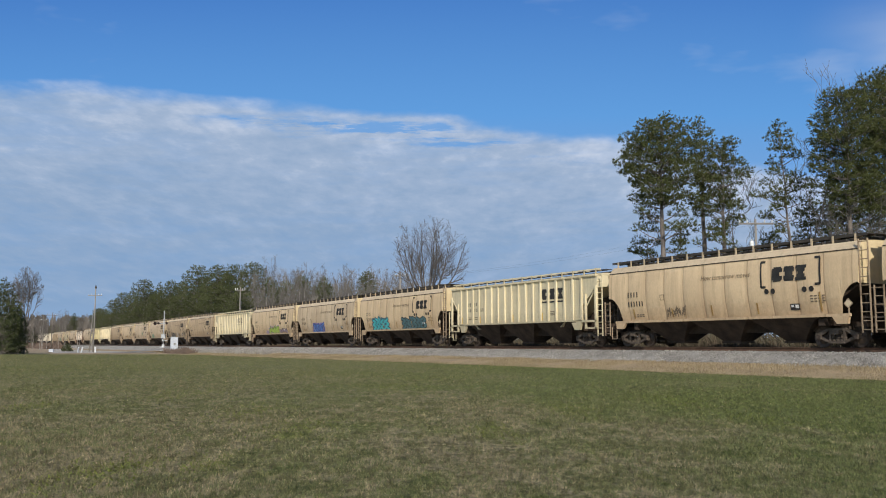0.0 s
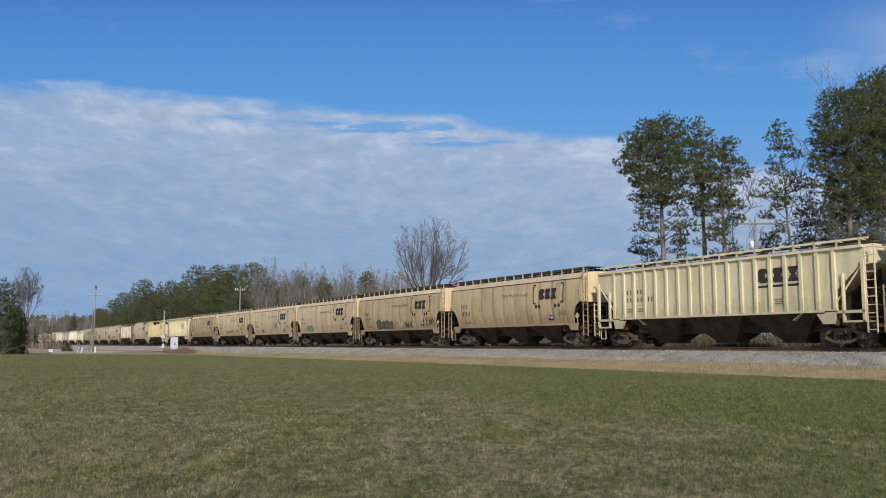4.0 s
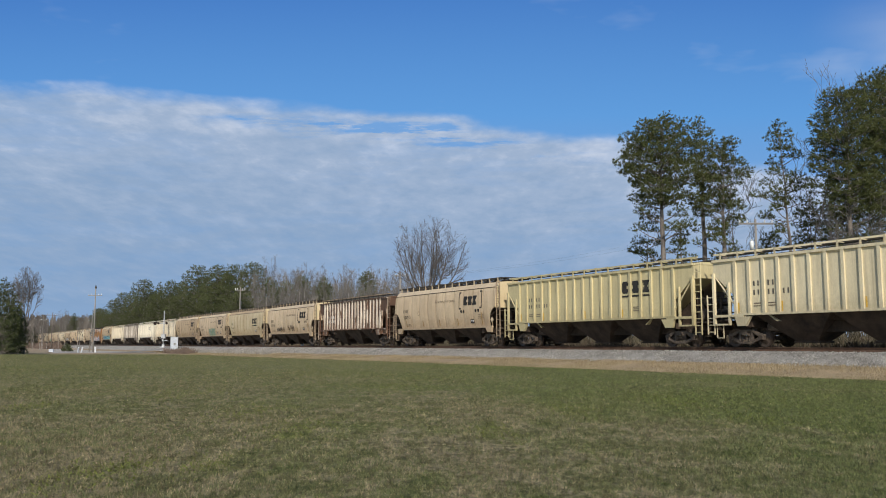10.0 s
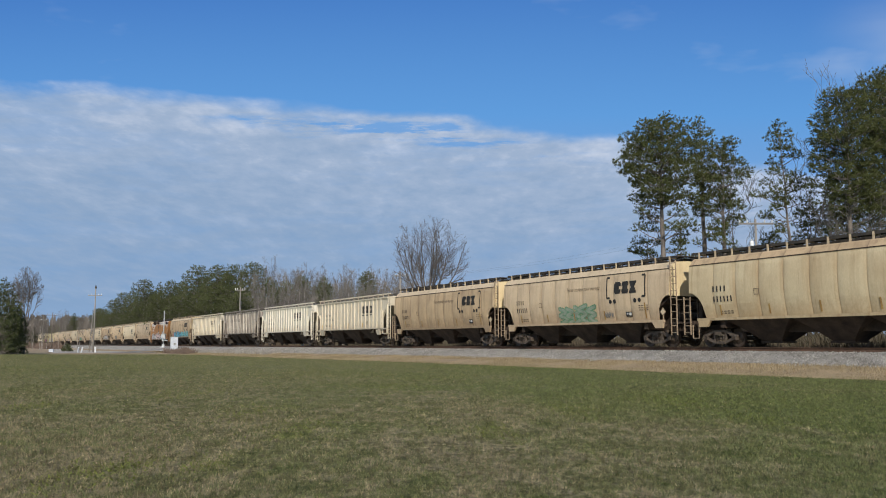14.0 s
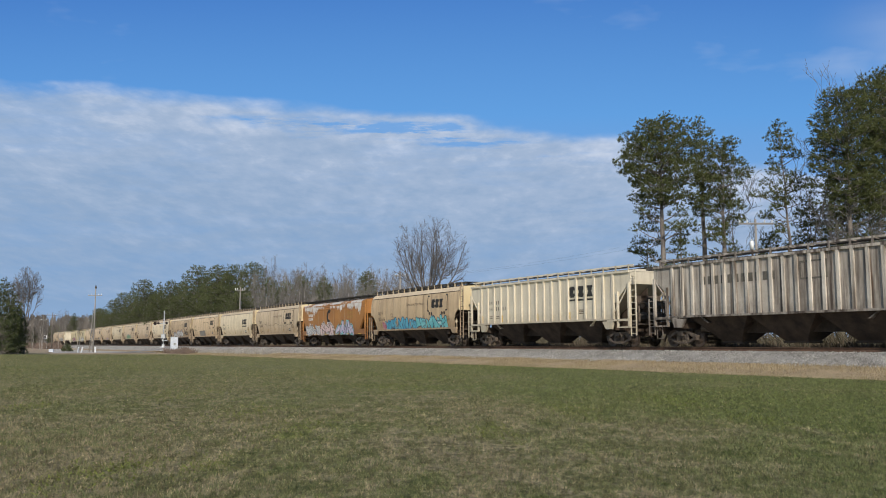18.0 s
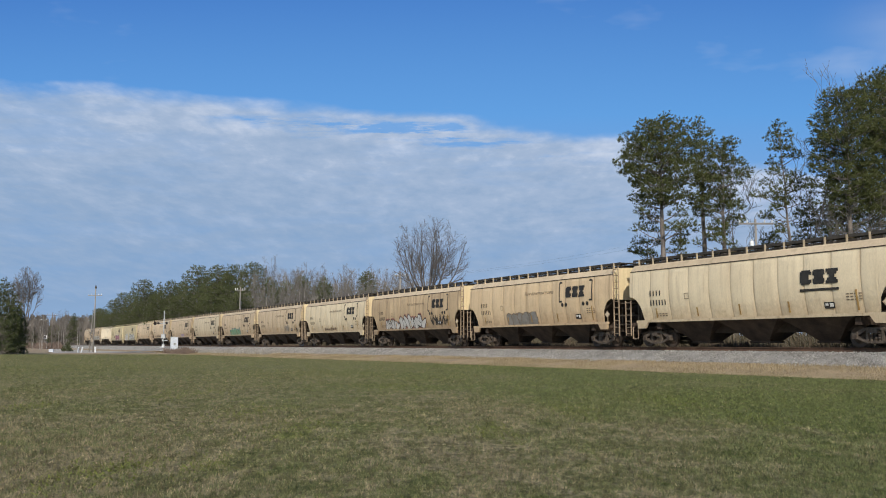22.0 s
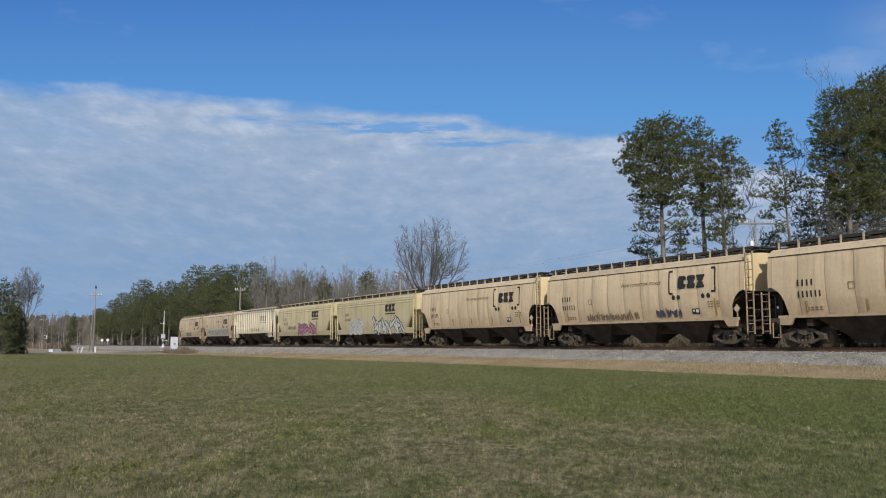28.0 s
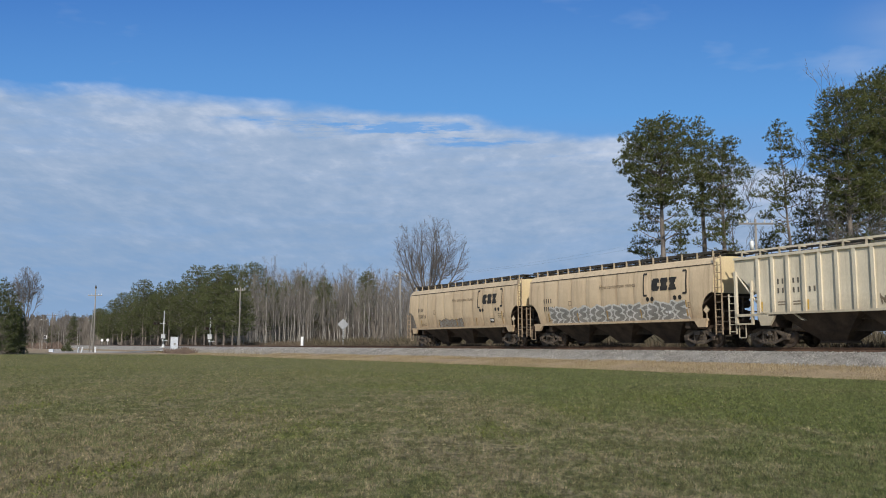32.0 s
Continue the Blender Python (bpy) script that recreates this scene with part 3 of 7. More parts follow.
BOLSTER_ME = Bag().box(-0.2, 0.2, -1.25, 1.25, 0.60, 0.76).box(-0.16, 0.16, -0.5, 0.5, 0.76, 0.92).mesh("bolster", M["truck"])
wheelsets = []


def bogie(car, x):
    b = part("bogie", BOLSTER_ME, None, car, at=(x, 0, 0))
    for y in (-1.03, 1.03):
        part("side_frame", FRAME_ME, None, b, at=(0, y, 0))
        tagged(part("spring", SPRING_ME, None, b, at=(0, y, 0)), kind="stuff")
    for k, xx in enumerate((-0.889, 0.889)):
        w = part("wheelset", WHEEL_ME, None, b, at=(xx, 0, 0.457))
        w["spot"] = k
        wheelsets.append(w)
    return b


def ladder(x0, x1, y, z0, z1, rungs, r=0.022):
    b = Bag()
    for x in (x0, x1):
        b.box(x - 0.022, x + 0.022, y - 0.03, y + 0.03, z0, z1)
    for k in range(rungs):
        z = z0 + 0.12 + (z1 - z0 - 0.24) * k / (rungs - 1)
        b.tube((x0, y, z), (x1, y, z), r, n=6)
    return b


def rounded_body(half, prof, seams, cut_w, cut_h, z_foot):
    """Curved side sheets of a tank-like hopper body, with rounded cut-outs at the lower ends."""
    cols = set(np.round(np.linspace(-half, half, 31), 3).tolist())
    for s in seams:
        cols |= {round(s + q, 3) for q in (-0.5, -0.3, -0.1, -0.03, 0, 0.03, 0.1, 0.3)}
    for k in range(9):
        cols |= {round(half - cut_w * k / 8, 3), round(-half + cut_w * k / 8, 3)}
    cols = sorted(cols)
    n = 13
    b = Bag()
    for side in (-1, 1):
        vs, fs = [], []
        for x in cols:
            e = half - abs(x)
            u = 1 - e / cut_w if e < cut_w else 0
            zmin = z_foot + (cut_h - z_foot) * math.sqrt(max(0.0, 1 - (1 - u) ** 2)) if u > 0 else z_foot
            near = min((abs(x - s) for s in seams), default=9)
            dip = 0.038 * math.exp(-near * 6.0)
            for k in range(n):
                z = zmin + (4.10 - zmin) * k / (n - 1)
                vs.append((x, side * (prof(z) - dip * min(1, (4.12 - z) * 4)), z))
        for i in range(len(cols) - 1):
            for k in range(n - 1):
                q = (i * n + k, (i + 1) * n + k, (i + 1) * n + k + 1, i * n + k + 1)
                fs.append(q if side < 0 else q[::-1])
        b.add(vs, fs)
    return b


def rounded_roof(half, prof):
    """Roof sheet: steep shoulders, then a flat ridge under the hatches."""
    ring = [(-prof(z), z) for z in (4.10, 4.14, 4.20, 4.30, 4.40, 4.47, 4.52)] + [(0, 4.56)]
    ring += [(-y, z) for y, z in ring[-2::-1]]
    n, xs = len(ring), np.linspace(-half, half, 25)
    vs = [(x, y, z) for x in xs for y, z in ring]
    return Bag().add(vs, [(i * n + k, (i + 1) * n + k, (i + 1) * n + k + 1, i * n + k + 1) for i in range(len(xs) - 1) for k in range(n - 1)])


def end_sheet(half, prof, zlow, s, lift=0.0):
    """An upright end plate under the roof's curve."""
    b = Bag()
    z = [zlow, 3.1, 3.4, 3.7] + [v + lift for v in (4.0, 4.12, 4.2, 4.3, 4.36)]
    ring = [(-prof(v) + 0.004, v) for v in z] + [(prof(v) - 0.004, v) for v in z[::-1]]
    b.prism_x(ring, s * (half - 0.03) - 0.015, s * (half - 0.03) + 0.015)
    return b


def slope_sheets(half, zlow, run, s, wide=1.46):
    poly = [(s * (half - 0.06), zlow + 0.02), (s * (half - run), 1.2), (s * (half - run - 0.1), 1.2), (s * (half - 0.12), zlow + 0.12)]
    return Bag().prism(poly[::s], -wide, wide)


def underframe(half, coupler):
    b = Bag()
    b.box(-half - 0.35, half + 0.35, -0.28, 0.28, 0.75, 1.12)
    for s in (-1, 1):
        b.box(s * half - 0.12, s * half + 0.12, -1.45, 1.45, 1.02, 1.32)
        b.box(s * (half - 2.0) - 0.15, s * (half - 2.0) + 0.15, -1.4, 1.4, 0.95, 1.25)
        x0, x1 = sorted((s * (half + 0.3), s * coupler))
        b.box(x0, x1, -0.13, 0.13, 0.72, 1.0)
        b.box(*sorted((s * (half - 1.2), s * (half + 0.38))), -0.42, 0.42, 0.62, 1.12)
        b.tube((s * (half + 0.3), -0.4, 0.75), (s * (half + 0.55), -0.35, 0.3), 0.05, n=6)
        b.box(*sorted((s * (half - 0.15), s * (half + 0.1))), -1.3, 1.3, 0.85, 1.05)
    return b


def hopper_bay(c, wt, wb, depth=0.30, mid=0.84, top=1.42, full=1.88, open_v=False):
    """One discharge bay: a funnel from the sill down to its outlet gate."""
    b = Bag()
    rings = [(full, 1.45, top), (full, 1.02, mid + 0.12), (wt, 0.66, mid), (wb, 0.44, depth)]
    if open_v:
        b.box(c - full, c + full, -0.62, 0.62, 0.70, top - 0.02)
        rings = [(full, 1.47, top), (full * 0.97, 1.42, top - 0.12), (full * 0.62, 0.95, 0.85), (wb, 0.46, depth)]
        b.box(c - full, c + full, -0.9, 0.9, 1.20, top - 0.04)
    vs = []
    for w, d, z in rings:
        vs += [(c - w, -d, z), (c + w, -d, z), (c + w, d, z), (c - w, d, z)]
    fs = []
    for k in range(3):
        for j in range(4):
            fs.append((k * 4 + j, k * 4 + (j + 1) % 4, k * 4 + 4 + (j + 1) % 4, k * 4 + 4 + j))
    fs.append((12, 13, 14, 15))
    b.add(vs, fs)
    b.box(c - wb - 0.08, c + wb + 0.08, -0.50, 0.50, depth - 0.10, depth)
    return b


def brake_gear(half):
    b = Bag()
    b.tube((-half + 2.6, -0.7, 0.95), (-half + 3.5, -0.7, 0.95), 0.2, n=10)
    b.tube((-half + 0.6, -0.55, 1.75), (-half + 0.6, -0.55, 2.05), 0.16, n=10)
    b.tube((half - 0.45, -0.5, 1.4), (half - 0.45, -0.5, 2.3), 0.05, n=8)
    b.tube((half - 0.55, 0.2, 1.45), (half - 0.55, 0.2, 2.0), 0.22, n=10)
    return b


def roof_walks(car, half, over=0.18, lift=0.0):
    """Grated running boards along both edges of the hatch row, joined across the ends."""
    for y in (-0.86, 0.86):
        b = Bag().box(-half - over, half + over, y - 0.26, y + 0.26, 4.55 + lift, 4.59 + lift)
        b.box(-half - over, half + over, y - 0.27, y - 0.25, 4.47 + lift, 4.60 + lift).box(-half - over, half + over, y + 0.25, y + 0.27, 4.47 + lift, 4.60 + lift)
        part("running_board", b, M["walk"], car, "dark grated running board")
    for s in (-1, 1):
        part("cross_walk", Bag().box(s * (half + 0.05) - 0.25, s * (half + 0.05) + 0.25, -0.59, 0.59, 4.55 + lift, 4.59 + lift), M["walk"], car)


HATCH_ME = Bag().box(-0.5, 0.5, -0.34, 0.34, 0, 0.14).box(-0.46, 0.46, -0.30, 0.30, 0.14, 0.16).tube((0, -0.42, 0.15), (0, 0.42, 0.15), 0.025, n=6).mesh("hatch", M["walk"])


def hatch_row(car, half, lift=0.0):
    n = int(half * 2 / 1.2)
    for k in range(n):
        part("hatch", HATCH_ME, None, car, at=(-half + 0.7 + k * (2 * half - 1.4) / (n - 1), 0, 4.36 + lift))


POST_ME = {}


def walk_post(mat):
    if mat.name not in POST_ME:
        POST_ME[mat.name] = Bag().box(-0.048, 0.048, -0.035, -0.015, 0.06, 0.42).box(-0.02, 0.02, -0.02, 0.03, 0, 0.40).box(-0.03, 0.03, 0.0, 0.45, 0.30, 0.34).mesh("walk_bracket", mat)
    return POST_ME[mat.name]


# stencils and paint laid on a side: x along the car, z up, following its curve
def on_side(prof, pts, lift=0.012):
    return [(x, -(prof(z) + lift), z) for x, z in pts]


def side_cells(name, mask, x0, z0, cell, prof, mat, lift):
    """Paint on the car's side as small cells where mask is set."""
    iz, ix = np.nonzero(mask)
    if len(ix) == 0:
        return None
    keys = {}
    vs, fs = [], []
    for a, c in zip(ix.tolist(), iz.tolist()):
        q = []
        for da, dc in ((0, 0), (1, 0), (1, 1), (0, 1)):
            k = (a + da, c + dc)
            if k not in keys:
                keys[k] = len(vs)
                z = z0 + k[1] * cell
                vs.append((x0 + k[0] * cell, -(prof(z) + lift), z))
            q.append(keys[k])
        fs.append(q)
    return mesh_np(name, np.array(vs), np.array(fs), mat)


def strip_boxes(rects, prof, lift=0.012, shear=0.0):
    """Rectangles (x0, x1, z0, z1) of paint, split so that they follow the curve."""
    b = Bag()
    for x0, x1, z0, z1 in rects:
        n = max(1, int((z1 - z0) / 0.25))
        for k in range(n):
            a, c = z0 + (z1 - z0) * k / n, z0 + (z1 - z0) * (k + 1) / n
            b.add([(x0 + shear * (a - z0), -(prof(a) + lift), a), (x1 + shear * (a - z0), -(prof(a) + lift), a), (x1 + shear * (c - z0), -(prof(c) + lift), c), (x0 + shear * (c - z0), -(prof(c) + lift), c)], [(0, 1, 2, 3)])
    return b


def number_marks(car, prof, x, z, n, pitch, h, mat="black"):
    """A plain upright bar for each sign of a number, n signs long."""
    me = strip_boxes([(0, pitch * 0.36, z, z + h)], prof).mesh("stencil_mark", M[mat])
    for k in range(n):
        part("stencil_mark", me, None, car, "plain painted number bar", at=(x + k * pitch, 0, 0))


def emblem(prof, x, z, h, w, slant, which):
    """One dark block shape, drawn plain: 0 rounded, 1 beamed, 2 waisted."""
    rows = {0: [(0.10, 0.90, 0, 0.10), (0, 1, 0.10, 0.36), (0, 0.74, 0.36, 0.64), (0, 1, 0.64, 0.90), (0.10, 0.90, 0.90, 1)],
            1: [(0.08, 0.92, 0, 0.12), (0, 1, 0.12, 0.38), (0.12, 0.88, 0.38, 0.62), (0, 1, 0.62, 0.88), (0.08, 0.92, 0.88, 1)],
            2: [(0, 1, 0, 0.2), (0.1, 0.9, 0.2, 0.4), (0.28, 0.72, 0.4, 0.6), (0.1, 0.9, 0.6, 0.8), (0, 1, 0.8, 1)]}[which]
    cell = 0.035
    nx, nz = int(w / cell), int(h / cell)
    gx, gz = np.meshgrid((np.arange(nx) + 0.5) / nx, (np.arange(nz) + 0.5) / nz)
    mask = np.zeros(gx.shape, dtype=bool)
    for a0, a1, c0, c1 in rows:
        mask |= (gx > a0) & (gx < a1) & (gz > c0) & (gz < c1)
    me = side_cells("emblem", mask, x, z, cell, prof, M["black"], 0.014)
    for v in me.vertices:
        v.co.x += slant * (v.co.z - z)
    return me


def emblem_row(car, prof, x, z, h, w, slant, gap, label):
    for k in range(3):
        part("emblem", emblem(prof, x + k * (w + gap), z, h, w, slant, k), None, car, label)


def disc(prof, x, z, r, n=14):
    return on_side(prof, [(x + r * math.cos(2 * math.pi * k / n), z + r * math.sin(2 * math.pi * k / n)) for k in range(n)], 0.014), [tuple(range(n))]


def text_mesh(body, size, mat):
    cu = bpy.data.curves.new("words", "FONT")
    cu.body, cu.size, cu.shear, cu.resolution_u = body, size, 0.25, 2
    ob = bpy.data.objects.new("words", cu)
    scene.collection.objects.link(ob)
    me = bpy.data.meshes.new_from_object(ob.evaluated_get(bpy.context.evaluated_depsgraph_get()))
    bpy.data.objects.remove(ob)
    me.materials.clear()
    me.materials.append(mat)
    return me


SLOGAN_ME = text_mesh("How tomorrow moves", 0.36, M["faded"])


def common_running_gear(car, half, coupler, truck_x):
    part("underframe", underframe(half, coupler), M["under"], car, "grimy black centre sill and couplers")
    for x in (-truck_x, truck_x):
        bogie(car, x)
    tagged(part("brake_gear", brake_gear(half), M["truck"], car), kind="stuff")


def end_fittings(car, half, mat, tall):
    """Corner ladders, grab irons and end platforms."""
    for y in (-1.52, 1.52):
        part("ladder", ladder(half + 0.02, half + 0.44, y, 0.62, tall, 11 if tall > 4 else 9), mat, car)
        part("ladder", ladder(-half - 0.44, -half - 0.02, y, 0.62, 2.55, 6), mat, car)
        part("stirrup_step", Bag().box(-half + 0.12, -half + 0.16, y - 0.02, y + 0.02, 0.45, 1.1).box(-half + 0.52, -half + 0.56, y - 0.02, y + 0.02, 0.45, 1.1).box(-half + 0.12, -half + 0.56, y - 0.02, y + 0.02, 0.43, 0.47), mat, car)
    for s in (-1, 1):
        rails = Bag()
        x = s * (half + 0.42)
        rails.tube((x, -1.5, 2.45), (x, 1.5, 2.45), 0.022, n=6)
        rails.tube((x, -1.5, 1.75), (x, 1.5, 1.75), 0.022, n=6)
        rails.box(min(s * half, x), max(s * half, x), -1.5, 1.5, 1.22, 1.27)
        for y in (-0.6, 0.6):
            rails.box(x - 0.03, x + 0.03, y - 0.03, y + 0.03, 1.25, 2.45)
        part("end_railing", rails, M["truck"], car)


def make_rounded(logo):
    """Three-bay hopper with rounded sides; logo: 'bracket' or 'bar'."""
    half, coup = 7.84, 8.52
    car = thing("hopper_car", "tan covered hopper freight car", "freight car", Matrix.Identity(4), "cars of the freight train")
    seams = [-6.25 + k * 1.38 for k in range(10)]
    part("body", rounded_body(half, profile_c, seams, 0.95, 2.72, 1.41), M["tan"], car)
    part("roof", rounded_roof(half, profile_c), M["roof"], car, "pale weathered roof sheet")
    for s in (-1, 1):
        part("end_plate", end_sheet(half, profile_c, 2.68, s, 0.18), M["end"], car, "clean pale cream end plate")
        # near-black sheet and web: the cut-out's shade is in their colour
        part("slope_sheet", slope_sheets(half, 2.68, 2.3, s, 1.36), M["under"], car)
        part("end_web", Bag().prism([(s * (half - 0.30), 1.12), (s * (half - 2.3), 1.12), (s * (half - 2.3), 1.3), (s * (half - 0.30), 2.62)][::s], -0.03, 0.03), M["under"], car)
    for y in (-1, 1):
        y0, y1 = sorted((y * 1.44, y * 1.58))
        part("side_sill", Bag().box(-half + 0.5, half - 0.5, y0, y1, 1.31, 1.43), M["tan"], car)
        for s in (-1, 1):
            part("jacking_pad", Bag().prism([(s * (half - 0.55), 1.31), (s * (half - 0.60), 1.0), (s * (half - 1.12), 1.0), (s * (half - 1.35), 1.31)][::s], y0, y1), M["tan"], car)
        # dark strip that paints in the shadow line at the roof's ledge
        part("roof_edge", Bag().box(-half, half, y * 1.495 - 0.030, y * 1.495 + 0.030, 4.088, 4.128), M["under"], car)
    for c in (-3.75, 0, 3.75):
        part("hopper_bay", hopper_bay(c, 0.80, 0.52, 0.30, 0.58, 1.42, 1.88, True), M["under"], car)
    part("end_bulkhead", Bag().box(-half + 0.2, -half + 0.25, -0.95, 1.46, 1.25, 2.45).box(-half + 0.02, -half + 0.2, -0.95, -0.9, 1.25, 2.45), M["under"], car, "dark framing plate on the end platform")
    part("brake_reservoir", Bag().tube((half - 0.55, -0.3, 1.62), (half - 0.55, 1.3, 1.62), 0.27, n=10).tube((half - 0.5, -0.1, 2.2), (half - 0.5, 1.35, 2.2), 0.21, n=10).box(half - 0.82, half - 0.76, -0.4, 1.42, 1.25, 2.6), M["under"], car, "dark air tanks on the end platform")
    common_running_gear(car, half, coup, 6.35)
    end_fittings(car, half, M["ladder"], 4.5)
    roof_walks(car, half, 0.18, 0.2)
    hatch_row(car, half, 0.18)
    for k in range(15):
        part("walk_bracket", walk_post(M["tan_light"]), None, car, at=(-half + 0.35 + k * (2 * half - 0.7) / 14, -1.14, 4.37))
    # tie-down brackets low on the side
    marks = [(-5.9, 0.5), (-3.0, 0.45), (-0.3, 0.5), (2.5, 0.5), (5.9, 0.85)]
    for x, h in marks:
        part("card_holder", strip_boxes([(x, x + 0.09, 1.55, 1.55 + h)], profile_c, 0.02), M["rust_mark"], car)
    block = "black painted block emblem"
    if logo == "bracket":
        part("slogan", slogan_on(profile_c, -0.85, 3.29), None, car)
        emblem_row(car, profile_c, 3.50, 2.97, 0.70, 0.58, 0.05, 0.05, block)
        for s, xx in ((1, 2.88), (-1, 6.02)):
            br = [(xx - 0.045, xx + 0.045, 2.74, 3.92)]
            br += [(min(xx, xx + s * 0.26), max(xx, xx + s * 0.26), zz0, zz0 + 0.11) for zz0 in (2.70, 3.86)]
            part("bracket", strip_boxes(br, profile_c, 0.014), M["black"], car, "black painted bracket")
        for x in (3.17, 3.52, 5.20, 5.56):
            part("dot", Bag().add(*disc(profile_c, x, 2.55, 0.125)), M["black"], car, "black painted dot")
    else:
        emblem_row(car, profile_c, 3.25, 2.74, 0.64, 0.60, 0.05, 0.05, block)
        part("underline", strip_boxes([(3.22, 5.16, 2.44, 2.55)], profile_c, 0.014), M["black"], car, "black painted bar")
    number_marks(car, profile_c, -6.25, 2.70, 4, 0.235, 0.28)
    number_marks(car, profile_c, -6.25, 2.20, 6, 0.215, 0.28)
    small = [(-5.9 + k * 0.22, -5.9 + k * 0.22 + 0.15, z, z + 0.05) for z in (1.62, 1.72) for k in range(4)] + [(5.45 + k * 0.2, 5.45 + k * 0.2 + 0.14, z, z + 0.05) for z in (1.98, 2.1, 2.22) for k in range(4)]
    small += [(-3.75, -3.45, 2.45, 2.48), (-3.75, -3.45, 2.72, 2.75), (-3.75, -3.72, 2.45, 2.75), (-3.48, -3.45, 2.45, 2.75)]
    tagged(part("small_stencil", strip_boxes(small, profile_c), M["faded"], car), kind="stuff")
    pl = part("placard", strip_boxes([(4.36, 4.86, 1.66, 1.94)], profile_c, 0.016), M["black"], car)
    part("panel", strip_boxes([(4.41, 4.56, 1.79, 1.89), (4.63, 4.81, 1.74, 1.89)], profile_c, 0.021), M["white_mark"], pl, "small pale printed fields")
    board = part("placard_board", Bag().prism([(half - 0.82, 1.85), (half - 0.60, 1.63), (half - 0.38, 1.85), (half - 0.60, 2.07)], -1.50, -1.485).box(half - 0.63, half - 0.57, -1.485, -1.45, 1.3, 2.0), M["ladder"], car, "small diamond placard board")
    part("panel", Bag().prism([(half - 0.76, 1.85), (half - 0.60, 1.69), (half - 0.44, 1.85), (half - 0.60, 2.01)], -1.506, -1.50), M["tan_light"], board)
    return car


def slogan_on(prof, x, z):
    me = SLOGAN_ME.copy()
    w = max(v.co.x for v in me.vertices)
    for v in me.vertices:
        zz = z + v.co.y
        v.co = (x + v.co.x * 3.1 / w, -(prof(zz) + 0.014), zz)
    return me


def ribbed_body(half, z0, z1, run, zcut):
    """Flat side sheets with slanted lower corners, under a shallow roof."""
    b = Bag()
    poly = [(-half + run, z0), (half - run, z0), (half - run, zcut - 1.15), (half, zcut), (half, z1), (-half, z1), (-half, zcut), (-half + run, zcut - 1.15)]
    for y in (-1, 1):
        y0, y1 = sorted((y * 1.50, y * 1.545))
        b.prism(poly, y0, y1)
    roof = [(-1.545, z1), (-1.545, z1 + 0.03), (-0.9, z1 + 0.13), (0.9, z1 + 0.13), (1.545, z1 + 0.03), (1.545, z1)]
    b.prism_x(roof, -half, half)
    return b


